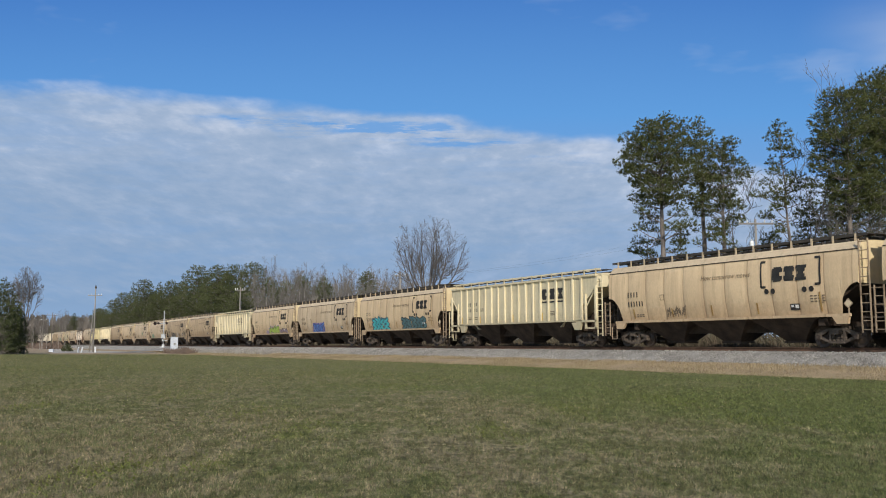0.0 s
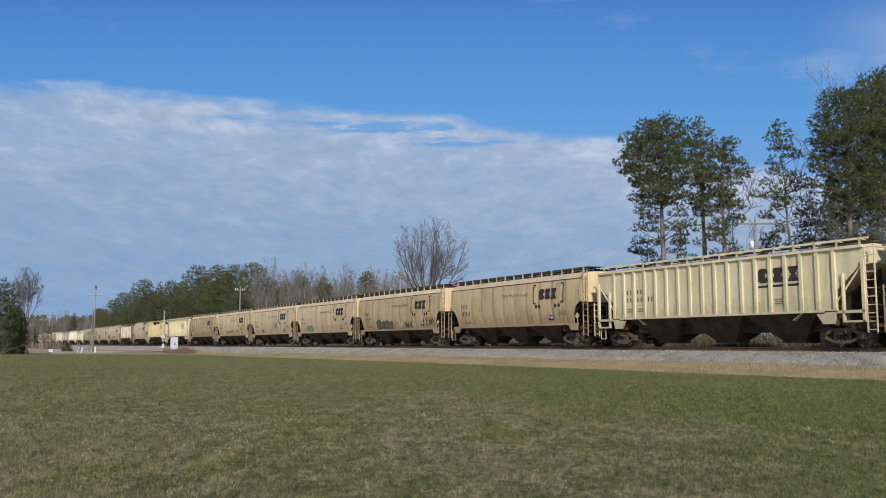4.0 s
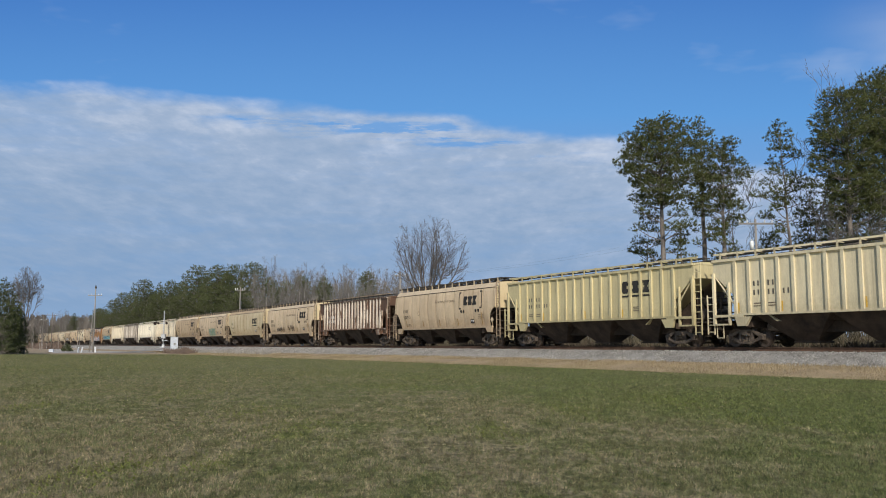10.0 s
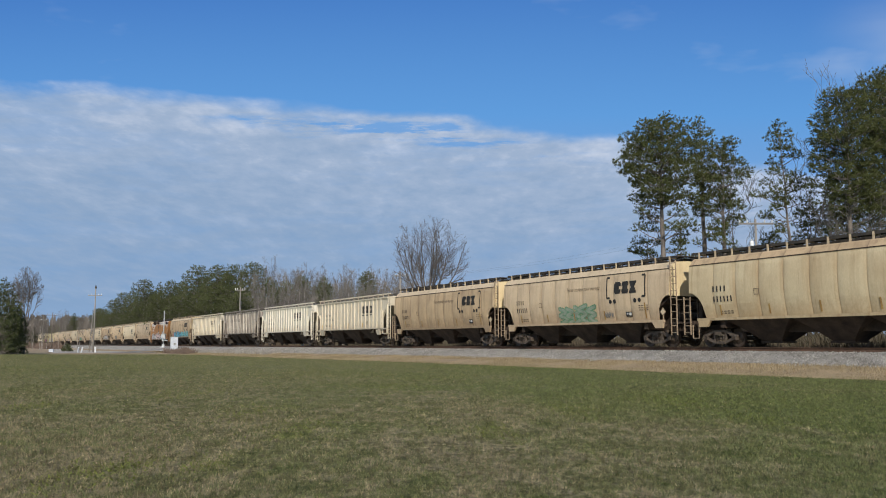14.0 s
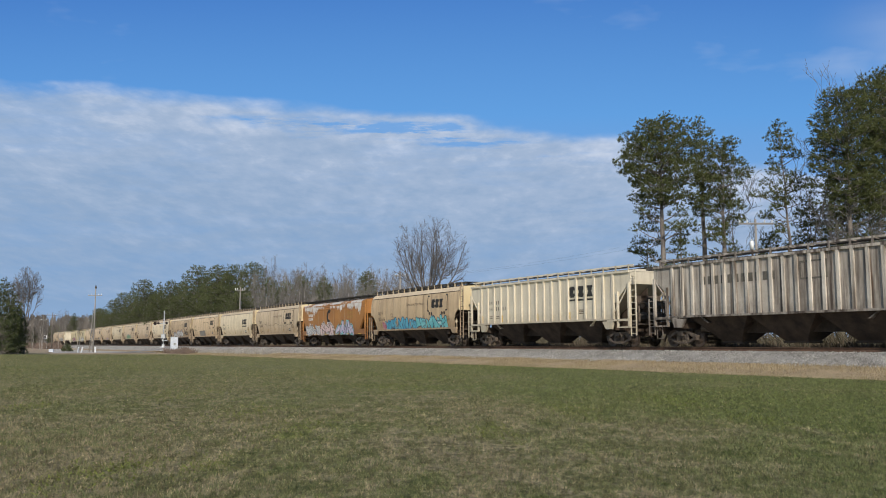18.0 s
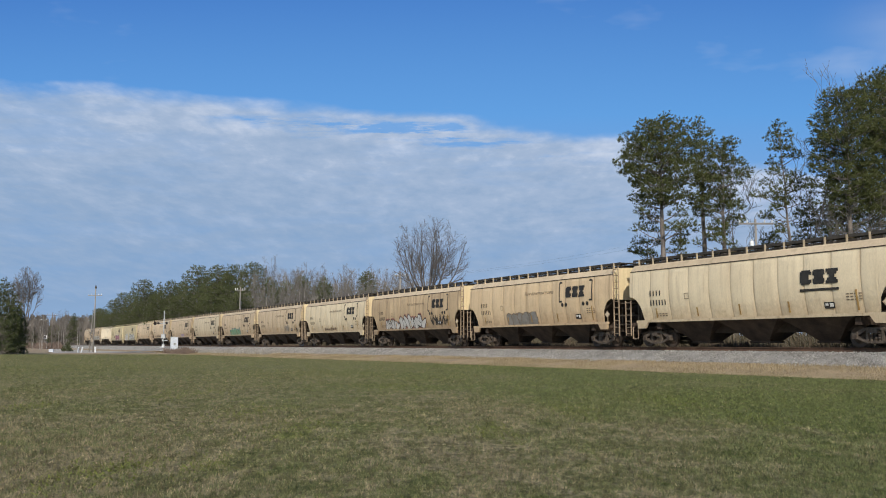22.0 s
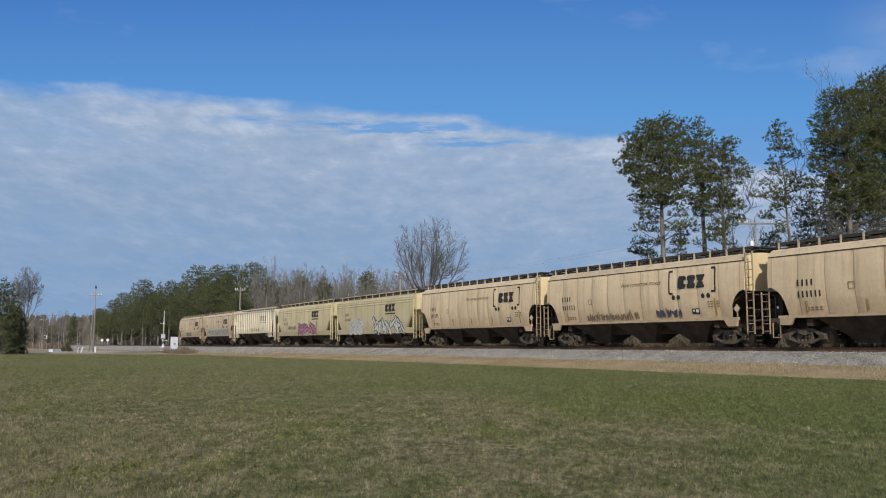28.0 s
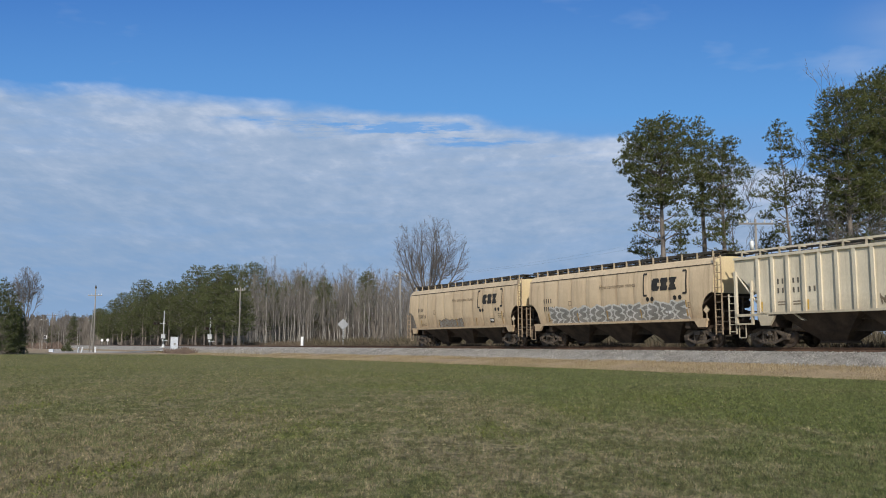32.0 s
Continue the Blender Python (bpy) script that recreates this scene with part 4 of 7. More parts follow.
def make_ribbed(ribs, half, coup, body="cream", rib="cream"):
    car = thing("hopper_car", "cream covered hopper freight car", "freight car", Matrix.Identity(4), "cars of the freight train")
    z0, z1 = 1.58, 4.20
    part("body", ribbed_body(half, z0, z1, 1.32, 3.58), M[body], car)
    rib_me = Bag().prism_x([(-0.0, z0 - 0.02), (-0.0, z1 - 0.02), (-0.085, z1 - 0.06), (-0.085, z0 + 0.02)], -0.075, 0.075).mesh("rib", M[rib])
    x0 = half - 1.40
    for k in range(ribs):
        x = -x0 + 2 * x0 * k / (ribs - 1)
        part("rib", rib_me, None, car, at=(x, -1.545, 0))
        part("rib", rib_me, None, car, at=(x, 1.545, 0, 0, 0, 180))
    for y in (-1, 1):
        y0, y1 = sorted((y * 1.50, y * 1.64))
        part("top_chord", Bag().box(-half, half, y0, y1, 4.13, 4.25), M[body], car)
        part("side_sill", Bag().box(-half + 1.3, half - 1.3, y0, y1, 1.50, 1.60), M[body], car)
        for s in (-1, 1):
            xa, xb = sorted((s * (half - 1.9), s * half))
            part("corner_sill", Bag().box(xa, xb, y0, y1, 1.44, 1.56), M[body], car)
            part("jacking_pad", Bag().prism([(s * (half - 1.35), 1.44), (s * (half - 1.5), 1.0), (s * (half - 2.0), 1.0), (s * (half - 2.3), 1.44)][::s], y0, y1), M[body], car)
            part("foot_board", Bag().box(*sorted((s * (half - 0.9), s * half)), y0, y1, 1.05, 1.13), M[body], car)
            part("corner_post", Bag().box(s * (half - 0.06) - 0.06, s * (half - 0.06) + 0.06, y0, y1, 1.05, 3.6), M[body], car)
            part("brace_post", Bag().box(s * (half - 1.0) - 0.04, s * (half - 1.0) + 0.04, y0, y1, 1.05, 3.1), M[body], car)
    for s in (-1, 1):
        part("end_plate", Bag().box(s * (half - 0.05) - 0.02, s * (half - 0.05) + 0.02, -1.5, 1.5, 3.5, z1 + 0.05), M[body], car)
        part("slope_sheet", slope_sheets(half, 3.5, 3.6, s), M[body], car, "sloping end sheet")
        part("end_web", Bag().prism([(s * (half - 0.30), 1.12), (s * (half - 3.4), 1.12), (s * (half - 3.4), 1.3), (s * (half - 0.30), 3.35)][::s], -0.03, 0.03), M["under"], car)
    for s in (-1, 1):
        for y in (-1.52, 1.52):
            part("end_brace", Bag().tube((s * (half - 1.62), y, 1.62), (s * (half - 0.12), y, 3.42), 0.045, n=6), M[body], car)
    third = (half - 2.4) * 2 / 3
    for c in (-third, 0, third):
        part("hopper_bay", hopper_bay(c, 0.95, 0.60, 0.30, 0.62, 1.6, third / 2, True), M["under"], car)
    part("brake_reservoir", Bag().tube((half - 0.55, -0.5, 1.7), (half - 0.55, 1.3, 1.7), 0.28, n=10).tube((half - 0.5, -0.2, 2.35), (half - 0.5, 1.35, 2.35), 0.22, n=10).box(half - 0.82, half - 0.76, -0.5, 1.42, 1.25, 2.9), M["truck"], car, "grimy air tanks on the end platform")
    common_running_gear(car, half, coup, half - 1.5)
    end_fittings(car, half, M[body], 4.25)
    for y in (-0.7, 0.7):
        part("running_board", Bag().box(-half - 0.1, half + 0.1, y - 0.25, y + 0.25, 4.50, 4.54), M["walk"], car, "dark grated running board")
    part("hatch_trough", Bag().box(-half, half, -0.30, 0.30, 4.25, 4.42), M["walk"], car)
    part("walk_rail", Bag().box(-half - 0.1, half + 0.1, -1.36, -1.31, 4.50, 4.58), M[body], car)
    for k in range(16):
        part("walk_bracket", walk_post(M[body]), None, car, at=(-half + 0.3 + k * (2 * half - 0.6) / 15, -1.33, 4.18))
    p = lambda z: 1.545
    gap = 2 * x0 / (ribs - 1)
    return car, p, gap, x0


def stencil_ribbed(car, p, gap, x0, ribs):
    first = int(ribs * 0.68)
    for k in range(3):
        xc = -x0 + (first + k + 0.5) * gap
        part("emblem", emblem(p, xc - 0.27, 2.95, 0.68, 0.54, 0, k), None, car, "black painted block emblem")
        part("underline", strip_boxes([(xc - 0.28, xc + 0.28, 2.74, 2.84)], p, 0.014), M["black"], car, "black painted bar")
    for k in range(3):
        xc = -x0 + (1.5 + k) * gap
        number_marks(car, p, xc - 0.20, 2.44, 2, 0.25, 0.24, "stencil_grey")
        if k < 2:
            number_marks(car, p, xc - 0.20, 2.86, 2, 0.25, 0.24, "stencil_grey")
    small = [(-x0 + (1.5 + k) * gap - 0.2, -x0 + (1.5 + k) * gap + 0.2, z, z + 0.05) for k in (0, 1) for z in (1.9, 2.02)]
    xb = -x0 + (first + 1.5) * gap
    small += [(xb - 0.22, xb + 0.22, 1.95 + j * 0.1, 2.0 + j * 0.1) for j in range(3)]
    tagged(part("small_stencil", strip_boxes(small, p), M["faded"], car), kind="stuff")
    for k in (0.5, 3.5, 8.5, 12.5):
        xx = -x0 + k * gap - 0.3
        part("reflector", strip_boxes([(xx, xx + 0.08, 1.65, 2.1)], p, 0.014), M["yellow_mark"], car)


def make_hip():
    """Smooth-sided hopper with pressed bands along the top and slanted lower corners."""
    half, coup = 8.15, 8.95
    car = thing("hopper_car", "yellowed cream covered hopper freight car", "freight car", Matrix.Identity(4), "cars of the freight train")
    b = Bag()
    cols = sorted(set(np.round(np.linspace(-half, half, 57), 3).tolist()))
    zs_top = [3.50, 3.60, 3.63, 3.70, 3.73, 3.80, 3.83, 3.90, 3.93, 4.00, 4.03, 4.15, 4.3, 4.46]
    band = [0, 0, 0.03, 0.03, 0, 0, 0.03, 0.03, 0, 0, 0.03, 0, 0, 0]
    for side in (-1, 1):
        vs, fs = [], []
        n = 8 + len(zs_top)
        for x in cols:
            e = half - abs(x)
            zmin = 1.5 + max(0.0, (1.2 - e) / 1.2) * 1.55
            for k in range(8):
                z = zmin + (3.4 - zmin) * k / 7
                vs.append((x, side * profile_f(z), z))
            for z, d in zip(zs_top, band):
                vs.append((x, side * (profile_f(z) + d), z))
        for i in range(len(cols) - 1):
            for k in range(n - 1):
                q = (i * n + k, (i + 1) * n + k, (i + 1) * n + k + 1, i * n + k + 1)
                fs.append(q if side < 0 else q[::-1])
        b.add(vs, fs)
    b.add([(-half, -0.3, 4.46), (half, -0.3, 4.46), (half, 0.3, 4.46), (-half, 0.3, 4.46)], [(0, 1, 2, 3)])
    part("body", b, M["cream_yellow"], car)
    for s in (-1, 1):
        part("end_plate", end_sheet(half, profile_f, 3.0, s, 0.1), M["cream_yellow"], car)
        part("slope_sheet", slope_sheets(half, 3.0, 2.2, s), M["cream_yellow"], car, "sloping end sheet")
    for y in (-1, 1):
        y0, y1 = sorted((y * 1.48, y * 1.58))
        part("side_sill", Bag().box(-half, half, y0, y1, 1.08, 1.54), M["cream_yellow"], car)
        for s in (-1, 1):
            part("corner_post", Bag().box(s * (half - 0.06) - 0.06, s * (half - 0.06) + 0.06, y0, y1, 1.54, 3.1), M["cream_yellow"], car)
            part("end_brace", Bag().tube((s * (half - 1.15), y * 1.50, 1.5), (s * (half - 0.10), y * 1.50, 3.0), 0.045, n=6), M["cream_yellow"], car)
    for c in (-3.75, 0, 3.75):
        part("hopper_bay", hopper_bay(c, 0.80, 0.52, 0.30, 0.58, 1.42, 1.88, True), M["under"], car)
    common_running_gear(car, half, coup, half - 2.0)
    end_fittings(car, half, M["cream_yellow"], 4.3)
    roof_walks(car, half, 0.18, 0.06)
    part("walk_rail", Bag().box(-half - 0.1, half + 0.1, -1.20, -1.15, 4.60, 4.66), M["cream_yellow"], car)
    for k in range(10):
        x = -6.25 + k * 1.38
        part("panel_seam", Bag().box(x - 0.012, x + 0.012, -1.606, -1.59, 1.6, 3.5), M["ladder"], car)
    for k in range(12):
        part("walk_bracket", walk_post(M["cream_yellow"]), None, car, at=(-half + 0.35 + k * (2 * half - 0.7) / 11, -1.14, 4.26))
    return car


def stencil_hip(car):
    emblem_row(car, profile_f, 2.9, 2.95, 0.66, 0.60, 0.05, 0.05, "black painted block emblem")
    part("underline", strip_boxes([(2.95, 4.9, 2.72, 2.82)], profile_f, 0.014), M["black"], car, "black painted bar")
    number_marks(car, profile_f, -6.0, 2.78, 4, 0.25, 0.28)
    number_marks(car, profile_f, -6.0, 2.30, 6, 0.25, 0.28)


# ---- the train ----
def repaint(car, pairs):
    for o in car.children_recursive:
        for slot in o.material_slots:
            for a, b in pairs:
                if slot.material == M[a]:
                    slot.link = "OBJECT"
                    slot.material = M[b]
                    break


def graffiti(car, prof, x0, x1, z0, z1, fill, line, seed, weight=0.13, glow=None, scrawl=False, edge=0.06, jagged=False):
    """Spray-painted shapes along a side: stout overlapping strokes, each with an outline. They spell nothing."""
    rng = np.random.default_rng(seed)
    cell = 0.04
    nx, nz = int((x1 - x0 + 0.6) / cell), int((z1 - z0 + 0.4) / cell)
    ox, oz = x0 - 0.3, z0 - 0.12
    gx, gz = np.meshgrid(ox + (np.arange(nx) + 0.5) * cell, oz + (np.arange(nz) + 0.5) * cell)
    h = z1 - z0

    def reach(pts, dist):
        for (ax, az_), (bx, bz) in zip(pts[:-1], pts[1:]):
            dx, dz = bx - ax, bz - az_
            t = np.clip(((gx - ax) * dx + (gz - az_) * dz) / (dx * dx + dz * dz + 1e-6), 0, 1)
            dist = np.minimum(dist, np.hypot(gx - ax - t * dx, gz - az_ - t * dz))
        return dist

    n = max(2, int(round((x1 - x0) / (h * (0.5 if scrawl else 0.55 if jagged else 0.62)))))
    kind = np.zeros(gx.shape, dtype=int)
    near = np.full(gx.shape, 9.0)
    order = list(range(n))
    if not scrawl:
        rng.shuffle(order)
    w = (x1 - x0) / n
    for k in order:
        xa, hi = x0 + w * k, rng.uniform(0.80, 1.04)
        if scrawl:
            pts = [(xa + w * rng.uniform(-0.1, 1.1), z0 + h * hi * f) for f in (0.1, 0.9, 0.2, 0.75, 0.4)]
        elif jagged:
            # stiff splinters thrown across their neighbours
            m = int(rng.integers(4, 7))
            xs = xa + w * rng.uniform(-0.55, 1.55, m)
            fs = np.where(np.arange(m) % 2 == int(rng.integers(0, 2)), rng.uniform(-0.03, 0.45, m), hi * rng.uniform(0.5, 1.05, m))
            pts = [(float(px), z0 + h * float(pf)) for px, pf in zip(xs, fs)]
        else:
            # a bent band that winds upwards and leans into its neighbours
            tilt, side = rng.uniform(-0.3, 0.3) * w, rng.choice([-1, 1])
            pts = [(xa + w * (0.5 + side * g * rng.uniform(0.45, 0.75)) + tilt * f, z0 + h * hi * f) for f, g in ((0.0, 0.8), (0.28, -0.9), (0.52, 0.9), (0.76, -0.8), (1.0, 0.9))]
            ext = [pts[0]] + pts + [pts[-1]]
            pts = [tuple(0.5 * (2 * b1 + (c1 - a1) * t + (2 * a1 - 5 * b1 + 4 * c1 - d1) * t * t + (3 * b1 - a1 - 3 * c1 + d1) * t ** 3) for a1, b1, c1, d1 in zip(*ext[i:i + 4]))
                   for i in range(len(ext) - 3) for t in (0.0, 0.25, 0.5, 0.75)] + [pts[-1]]
        d = reach(pts, np.full(gx.shape, 9.0))
        near = np.minimum(near, d)
        kind[(d >= weight) & (d < weight + edge)] = 2
        kind[d < weight] = 1
    if scrawl:
        me = side_cells("scrawl", near < weight, ox, oz, cell, prof, M[line], 0.018)
        if me:
            part("graffiti", me, None, car, "thin sprayed scrawl")
        return
    g = part("graffiti", side_cells("paint_fill", kind == 1, ox, oz, cell, prof, M[fill], 0.018), None, car, "sprayed graffiti shapes")
    me = side_cells("paint_outline", kind == 2, ox, oz, cell, prof, M[line], 0.018)
    if me:
        part("outline", me, None, g)
    if glow:
        me = side_cells("paint_cloud", (kind == 0) & (near < weight + 0.13 + 0.05 * np.sin(gx * 5) + 0.03 * np.sin(gz * 17)), ox, oz, cell, prof, M[glow], 0.018)
        if me:
            part("paint_cloud", me, None, g)


for nm, a, b in (("cyan", (0.05, 0.42, 0.45), (0.10, 0.58, 0.60)), ("aqua", (0.07, 0.34, 0.52), (0.16, 0.50, 0.62)), ("mint", (0.12, 0.46, 0.50), (0.24, 0.60, 0.62)), ("teal", (0.06, 0.14, 0.16), (0.10, 0.20, 0.22)), ("blue", (0.05, 0.12, 0.44), (0.14, 0.27, 0.60)),
                 ("lime", (0.32, 0.48, 0.05), (0.45, 0.6, 0.12)), ("purple", (0.30, 0.22, 0.34), (0.42, 0.32, 0.42)), ("grey", (0.20, 0.19, 0.17), (0.30, 0.28, 0.26)),
                 ("green", (0.10, 0.26, 0.14), (0.20, 0.36, 0.22)), ("pink", (0.40, 0.13, 0.20), (0.55, 0.24, 0.31)), ("silver", (0.50, 0.49, 0.46), (0.68, 0.66, 0.63)),
                 ("rose", (0.45, 0.24, 0.21), (0.58, 0.36, 0.32)), ("brick", (0.26, 0.10, 0.075), (0.36, 0.17, 0.13)), ("blush", (0.60, 0.42, 0.40), (0.72, 0.56, 0.53)), ("violet", (0.16, 0.12, 0.36), (0.28, 0.22, 0.5)), ("lilac", (0.40, 0.36, 0.50), (0.62, 0.56, 0.66)), ("sage", (0.24, 0.30, 0.22), (0.36, 0.42, 0.33)), ("peel", (0.62, 0.56, 0.50), (0.75, 0.70, 0.64)), ("navy", (0.04, 0.05, 0.10), (0.07, 0.08, 0.14))):
    M["g_" + nm] = two_scale(nm + "_spray_paint", a, b, 1.6, 0.55, bumpy=0.05)

# Each car: kind, its paint, the place of its rear end along the train, label
BOUNDS = [-34.2, -17.12, -0.7, 17.72, 34.68, 51.64, 68.64, 86.65, 104.2, 121.13, 138.0, 155.0, 172.0, 189.11, 207.3, 225.5, 242.89, 260.51, 278.06, 295.16, 312.21, 329.0, 347.5,
          366.2, 384.23, 402.9, 420.15, 437.75, 454.92, 471.97, 489.15, 506.18, 523.25, 540.3, 557.5, 574.9, 591.9, 608.94, 625.81, 643.87, 661.78, 680.1, 697.0, 714.3]
CARS = [("c", "tan"), ("c", "tan"), ("r", "cream"), ("c", "tan"), ("c", "tan_dust"), ("c", "tan"), ("r", "cream"), ("c", "tan_grey"), ("c", "tan_grey"), ("c", "tan_dust"), ("c", "tan_dust"),
        ("c", "tan"), ("c", "tan_grey"), ("r", "cream"), ("r", "yellow"), ("c", "tan_dust"), ("b", "brown"), ("c", "tan_dust"), ("u", "tan_rust"), ("c", "tan_dust"), ("c", "tan_grey"), ("r", "cream_dull"),
        ("r", "white"), ("b", "dirty"), ("r", "cream_dull"), ("c", "tan_grey"), ("f", "orange"), ("c", "tan_dust"), ("u", "tan_light"), ("c", "tan"), ("c", "tan_grey"), ("c", "tan_light"), ("c", "tan_dust"),
        ("c", "tan_dust"), ("c", "tan_light"), ("c", "tan_dust"), ("c", "tan_dust"), ("c", "tan_dust"), ("f", "cream_yellow"), ("f", "cream_yellow"), ("r", "cream_dull"), ("c", "tan_dust"), ("c", "tan_dust")]
WORDS = {"tan": "dusty tan", "tan_grey": "grimy greyed tan", "tan_light": "pale tan", "tan_dust": "dust-covered beige", "tan_rust": "rust-stained tan", "white": "off-white", "cream": "cream", "yellow": "faded yellow", "cream_dull": "dull weathered cream",
         "cream_yellow": "yellowed cream", "brown": "rusted brown", "dirty": "soot-streaked grey", "orange": "peeling orange"}
SHAPES = {"c": "hopper car with rounded sides and bracketed emblem", "u": "hopper car with rounded sides and underlined emblem", "r": "covered hopper car with vertically ribbed sides",
          "b": "covered hopper car with streaked ribbed sides", "f": "hopper car with smooth sides and pressed bands"}

templates = {"c": make_rounded("bracket"), "u": make_rounded("bar")}
RIBS = 18
tpl, RP, RGAP, RX0 = make_ribbed(RIBS, 8.45, 9.2)
stencil_ribbed(tpl, RP, RGAP, RX0, RIBS)
templates["r"] = tpl
templates["b"] = make_ribbed(20, 8.0, 8.85)[0]
templates["f"] = make_hip()
BASE = {"c": "tan", "u": "tan", "r": "cream", "b": "cream", "f": "cream_yellow"}
used = set()
train = []
for k, (kind, paint) in enumerate(CARS):
    if kind in used:
        car = copy_thing(templates[kind], Matrix.Identity(4))
    else:
        car = None
    train.append(car)
    used.add(kind)
for k, (kind, paint) in enumerate(CARS):
    if train[k] is None:
        train[k] = templates[kind]
for k, (kind, paint) in enumerate(CARS):
    car = train[k]
    pairs = [(BASE[kind], paint)] if paint != BASE[kind] else []
    if kind == "b":
        for o in car.children_recursive:
            if o.name.split(".")[0] == "rib":
                o.material_slots[0].link = "OBJECT"
                o.material_slots[0].material = M[paint + "_rib"]
    if pairs:
        repaint(car, pairs)
    if paint in ("brown", "orange"):
        # dark walkway fittings, a bleached rail on the rusted car
        for o in car.children_recursive:
            piece = o.name.split(".")[0]
            if piece in ("walk_rail", "walk_bracket"):
                o.material_slots[0].link = "OBJECT"
                o.material_slots[0].material = M["ladder" if paint == "brown" and piece == "walk_rail" else "walk"]
    tagged(car, WORDS[paint] + " " + SHAPES[kind])

# what sets single cars apart
repaint(train[18], [("roof", "tan_grey")])
C, R, F = profile_c, RP, profile_f
graffiti(train[1], C, -3.3, -2.0, 1.5, 2.2, "g_sage", "faded", 11, 0.03, scrawl=True)
graffiti(train[3], C, -4.9, -1.8, 1.45, 2.35, "g_cyan", "g_navy", 31, 0.10, "g_teal")
graffiti(train[3], C, 0.9, 4.9, 1.45, 2.3, "g_teal", "black", 32, 0.10)
graffiti(train[4], C, -3.0, -0.1, 1.43, 2.2, "g_blue", "g_navy", 41, 0.10, "g_violet")
graffiti(train[5], C, -0.9, 2.6, 1.42, 2.15, "g_lime", "stencil_grey", 51, 0.15, "g_purple", edge=0.05, jagged=True)
graffiti(train[5], C, -2.0, -1.2, 1.42, 1.75, "g_purple", "g_purple", 52, 0.09, jagged=True)
graffiti(train[5], C, 3.1, 5.6, 1.42, 1.95, "g_purple", "faded", 53, 0.035, jagged=True)
graffiti(train[8], C, -3.7, -1.0, 1.47, 2.15, "stencil_grey", "black", 81, 0.19, edge=0.045, jagged=True)
graffiti(train[8], C, 0.4, 1.4, 1.5, 2.25, "g_peel", "g_peel", 82, 0.022, scrawl=True)
graffiti(train[8], C, 1.5, 3.0, 1.45, 2.05, "black", "black", 84, 0.028, scrawl=True)
graffiti(train[8], C, 4.7, 6.6, 1.5, 2.35, "g_grey", "stencil_grey", 83, 0.045, scrawl=True)
graffiti(train[9], C, -4.8, -3.0, 1.5, 2.0, "g_green", "g_sage", 91, 0.09)
graffiti(train[10], C, 1.0, 2.2, 2.0, 2.8, "g_green", "g_green", 101, 0.035, scrawl=True)
graffiti(train[10], C, -4.0, -2.8, 1.5, 2.1, "faded", "faded", 102, 0.03, scrawl=True)
graffiti(train[11], C, -3.0, -1.7, 1.6, 2.05, "faded", "faded", 111, 0.028, scrawl=True)
graffiti(train[11], C, -1.3, -0.7, 1.55, 2.1, "black", "black", 113, 0.03, scrawl=True)
graffiti(train[11], C, -0.5, 0.6, 1.6, 2.2, "rust_mark", "rust_mark", 114, 0.03, scrawl=True)
graffiti(train[11], C, 2.0, 2.9, 1.75, 2.1, "faded", "faded", 115, 0.03, scrawl=True)
graffiti(train[11], C, 4.05, 5.0, 2.0, 2.5, "stencil_grey", "stencil_grey", 112, 0.03, scrawl=True)
graffiti(train[17], C, -4.4, -1.6, 1.55, 2.15, "black", "black", 171, 0.035, scrawl=True)
graffiti(train[17], C, -0.6, 1.6, 1.6, 2.4, "black", "black", 172, 0.03, scrawl=True)
graffiti(train[19], C, -1.6, 1.7, 1.43, 2.4, "g_sage", "g_green", 191, 0.085)
graffiti(train[19], C, 2.6, 3.3, 1.65, 2.0, "black", "g_grey", 192, 0.04, scrawl=True)
graffiti(train[25], C, -4.7, 0.7, 1.42, 2.2, "g_aqua", "g_navy", 251, 0.15, jagged=True)
graffiti(train[25], C, 1.0, 5.6, 1.42, 2.25, "g_mint", "g_navy", 252, 0.15, jagged=True)
graffiti(train[25], C, -5.4, -4.9, 1.45, 2.0, "g_pink", "g_rose", 253, 0.08)
graffiti(train[26], F, -7.0, -3.2, 1.10, 2.15, "g_silver", "g_navy", 261, 0.10, "g_peel", jagged=True)
graffiti(train[26], F, -2.7, 0.7, 1.10, 2.3, "g_blush", "black", 263, 0.12, "g_silver", jagged=True)
graffiti(train[26], F, 1.2, 5.4, 1.10, 2.25, "g_lilac", "black", 262, 0.12, "g_mint", jagged=True)
rng = np.random.default_rng(26)
cell = 0.035
pgx, pgz = np.meshgrid(-7.5 + (np.arange(428) + 0.5) * cell, 2.5 + (np.arange(47) + 0.5) * cell)
wedge = lambda f, o: np.abs(((pgx * f + o) % 1) * 2 - 1)
ends = np.clip((np.abs(pgx + 0.6) - 1.2) / 3.0, 0, 1)
broad = 0.5 + 0.5 * np.sin(pgx * 1.9 + 0.7) * np.sin(pgx * 0.83 + 2.0)
drip = (0.15 + 0.85 * broad) * (0.35 + 0.65 * ends) * (0.45 * wedge(1.1, 0.2) + 0.5 * wedge(2.7, 0.55) + 0.4 * wedge(5.3, 0.1))
me = side_cells("peeled_paint", (pgz > 3.86 - 1.05 * np.maximum(drip - 0.10, 0)) & (drip > 0.16) & (pgz < 3.99 - 0.25 * wedge(0.31, 0.4) * (1 - ends)), -7.5, 2.5, cell, F, M["g_peel"], 0.042)
part("peeled_paint", me, None, train[26], "bare whitish patches where paint has peeled")
cell = 0.05
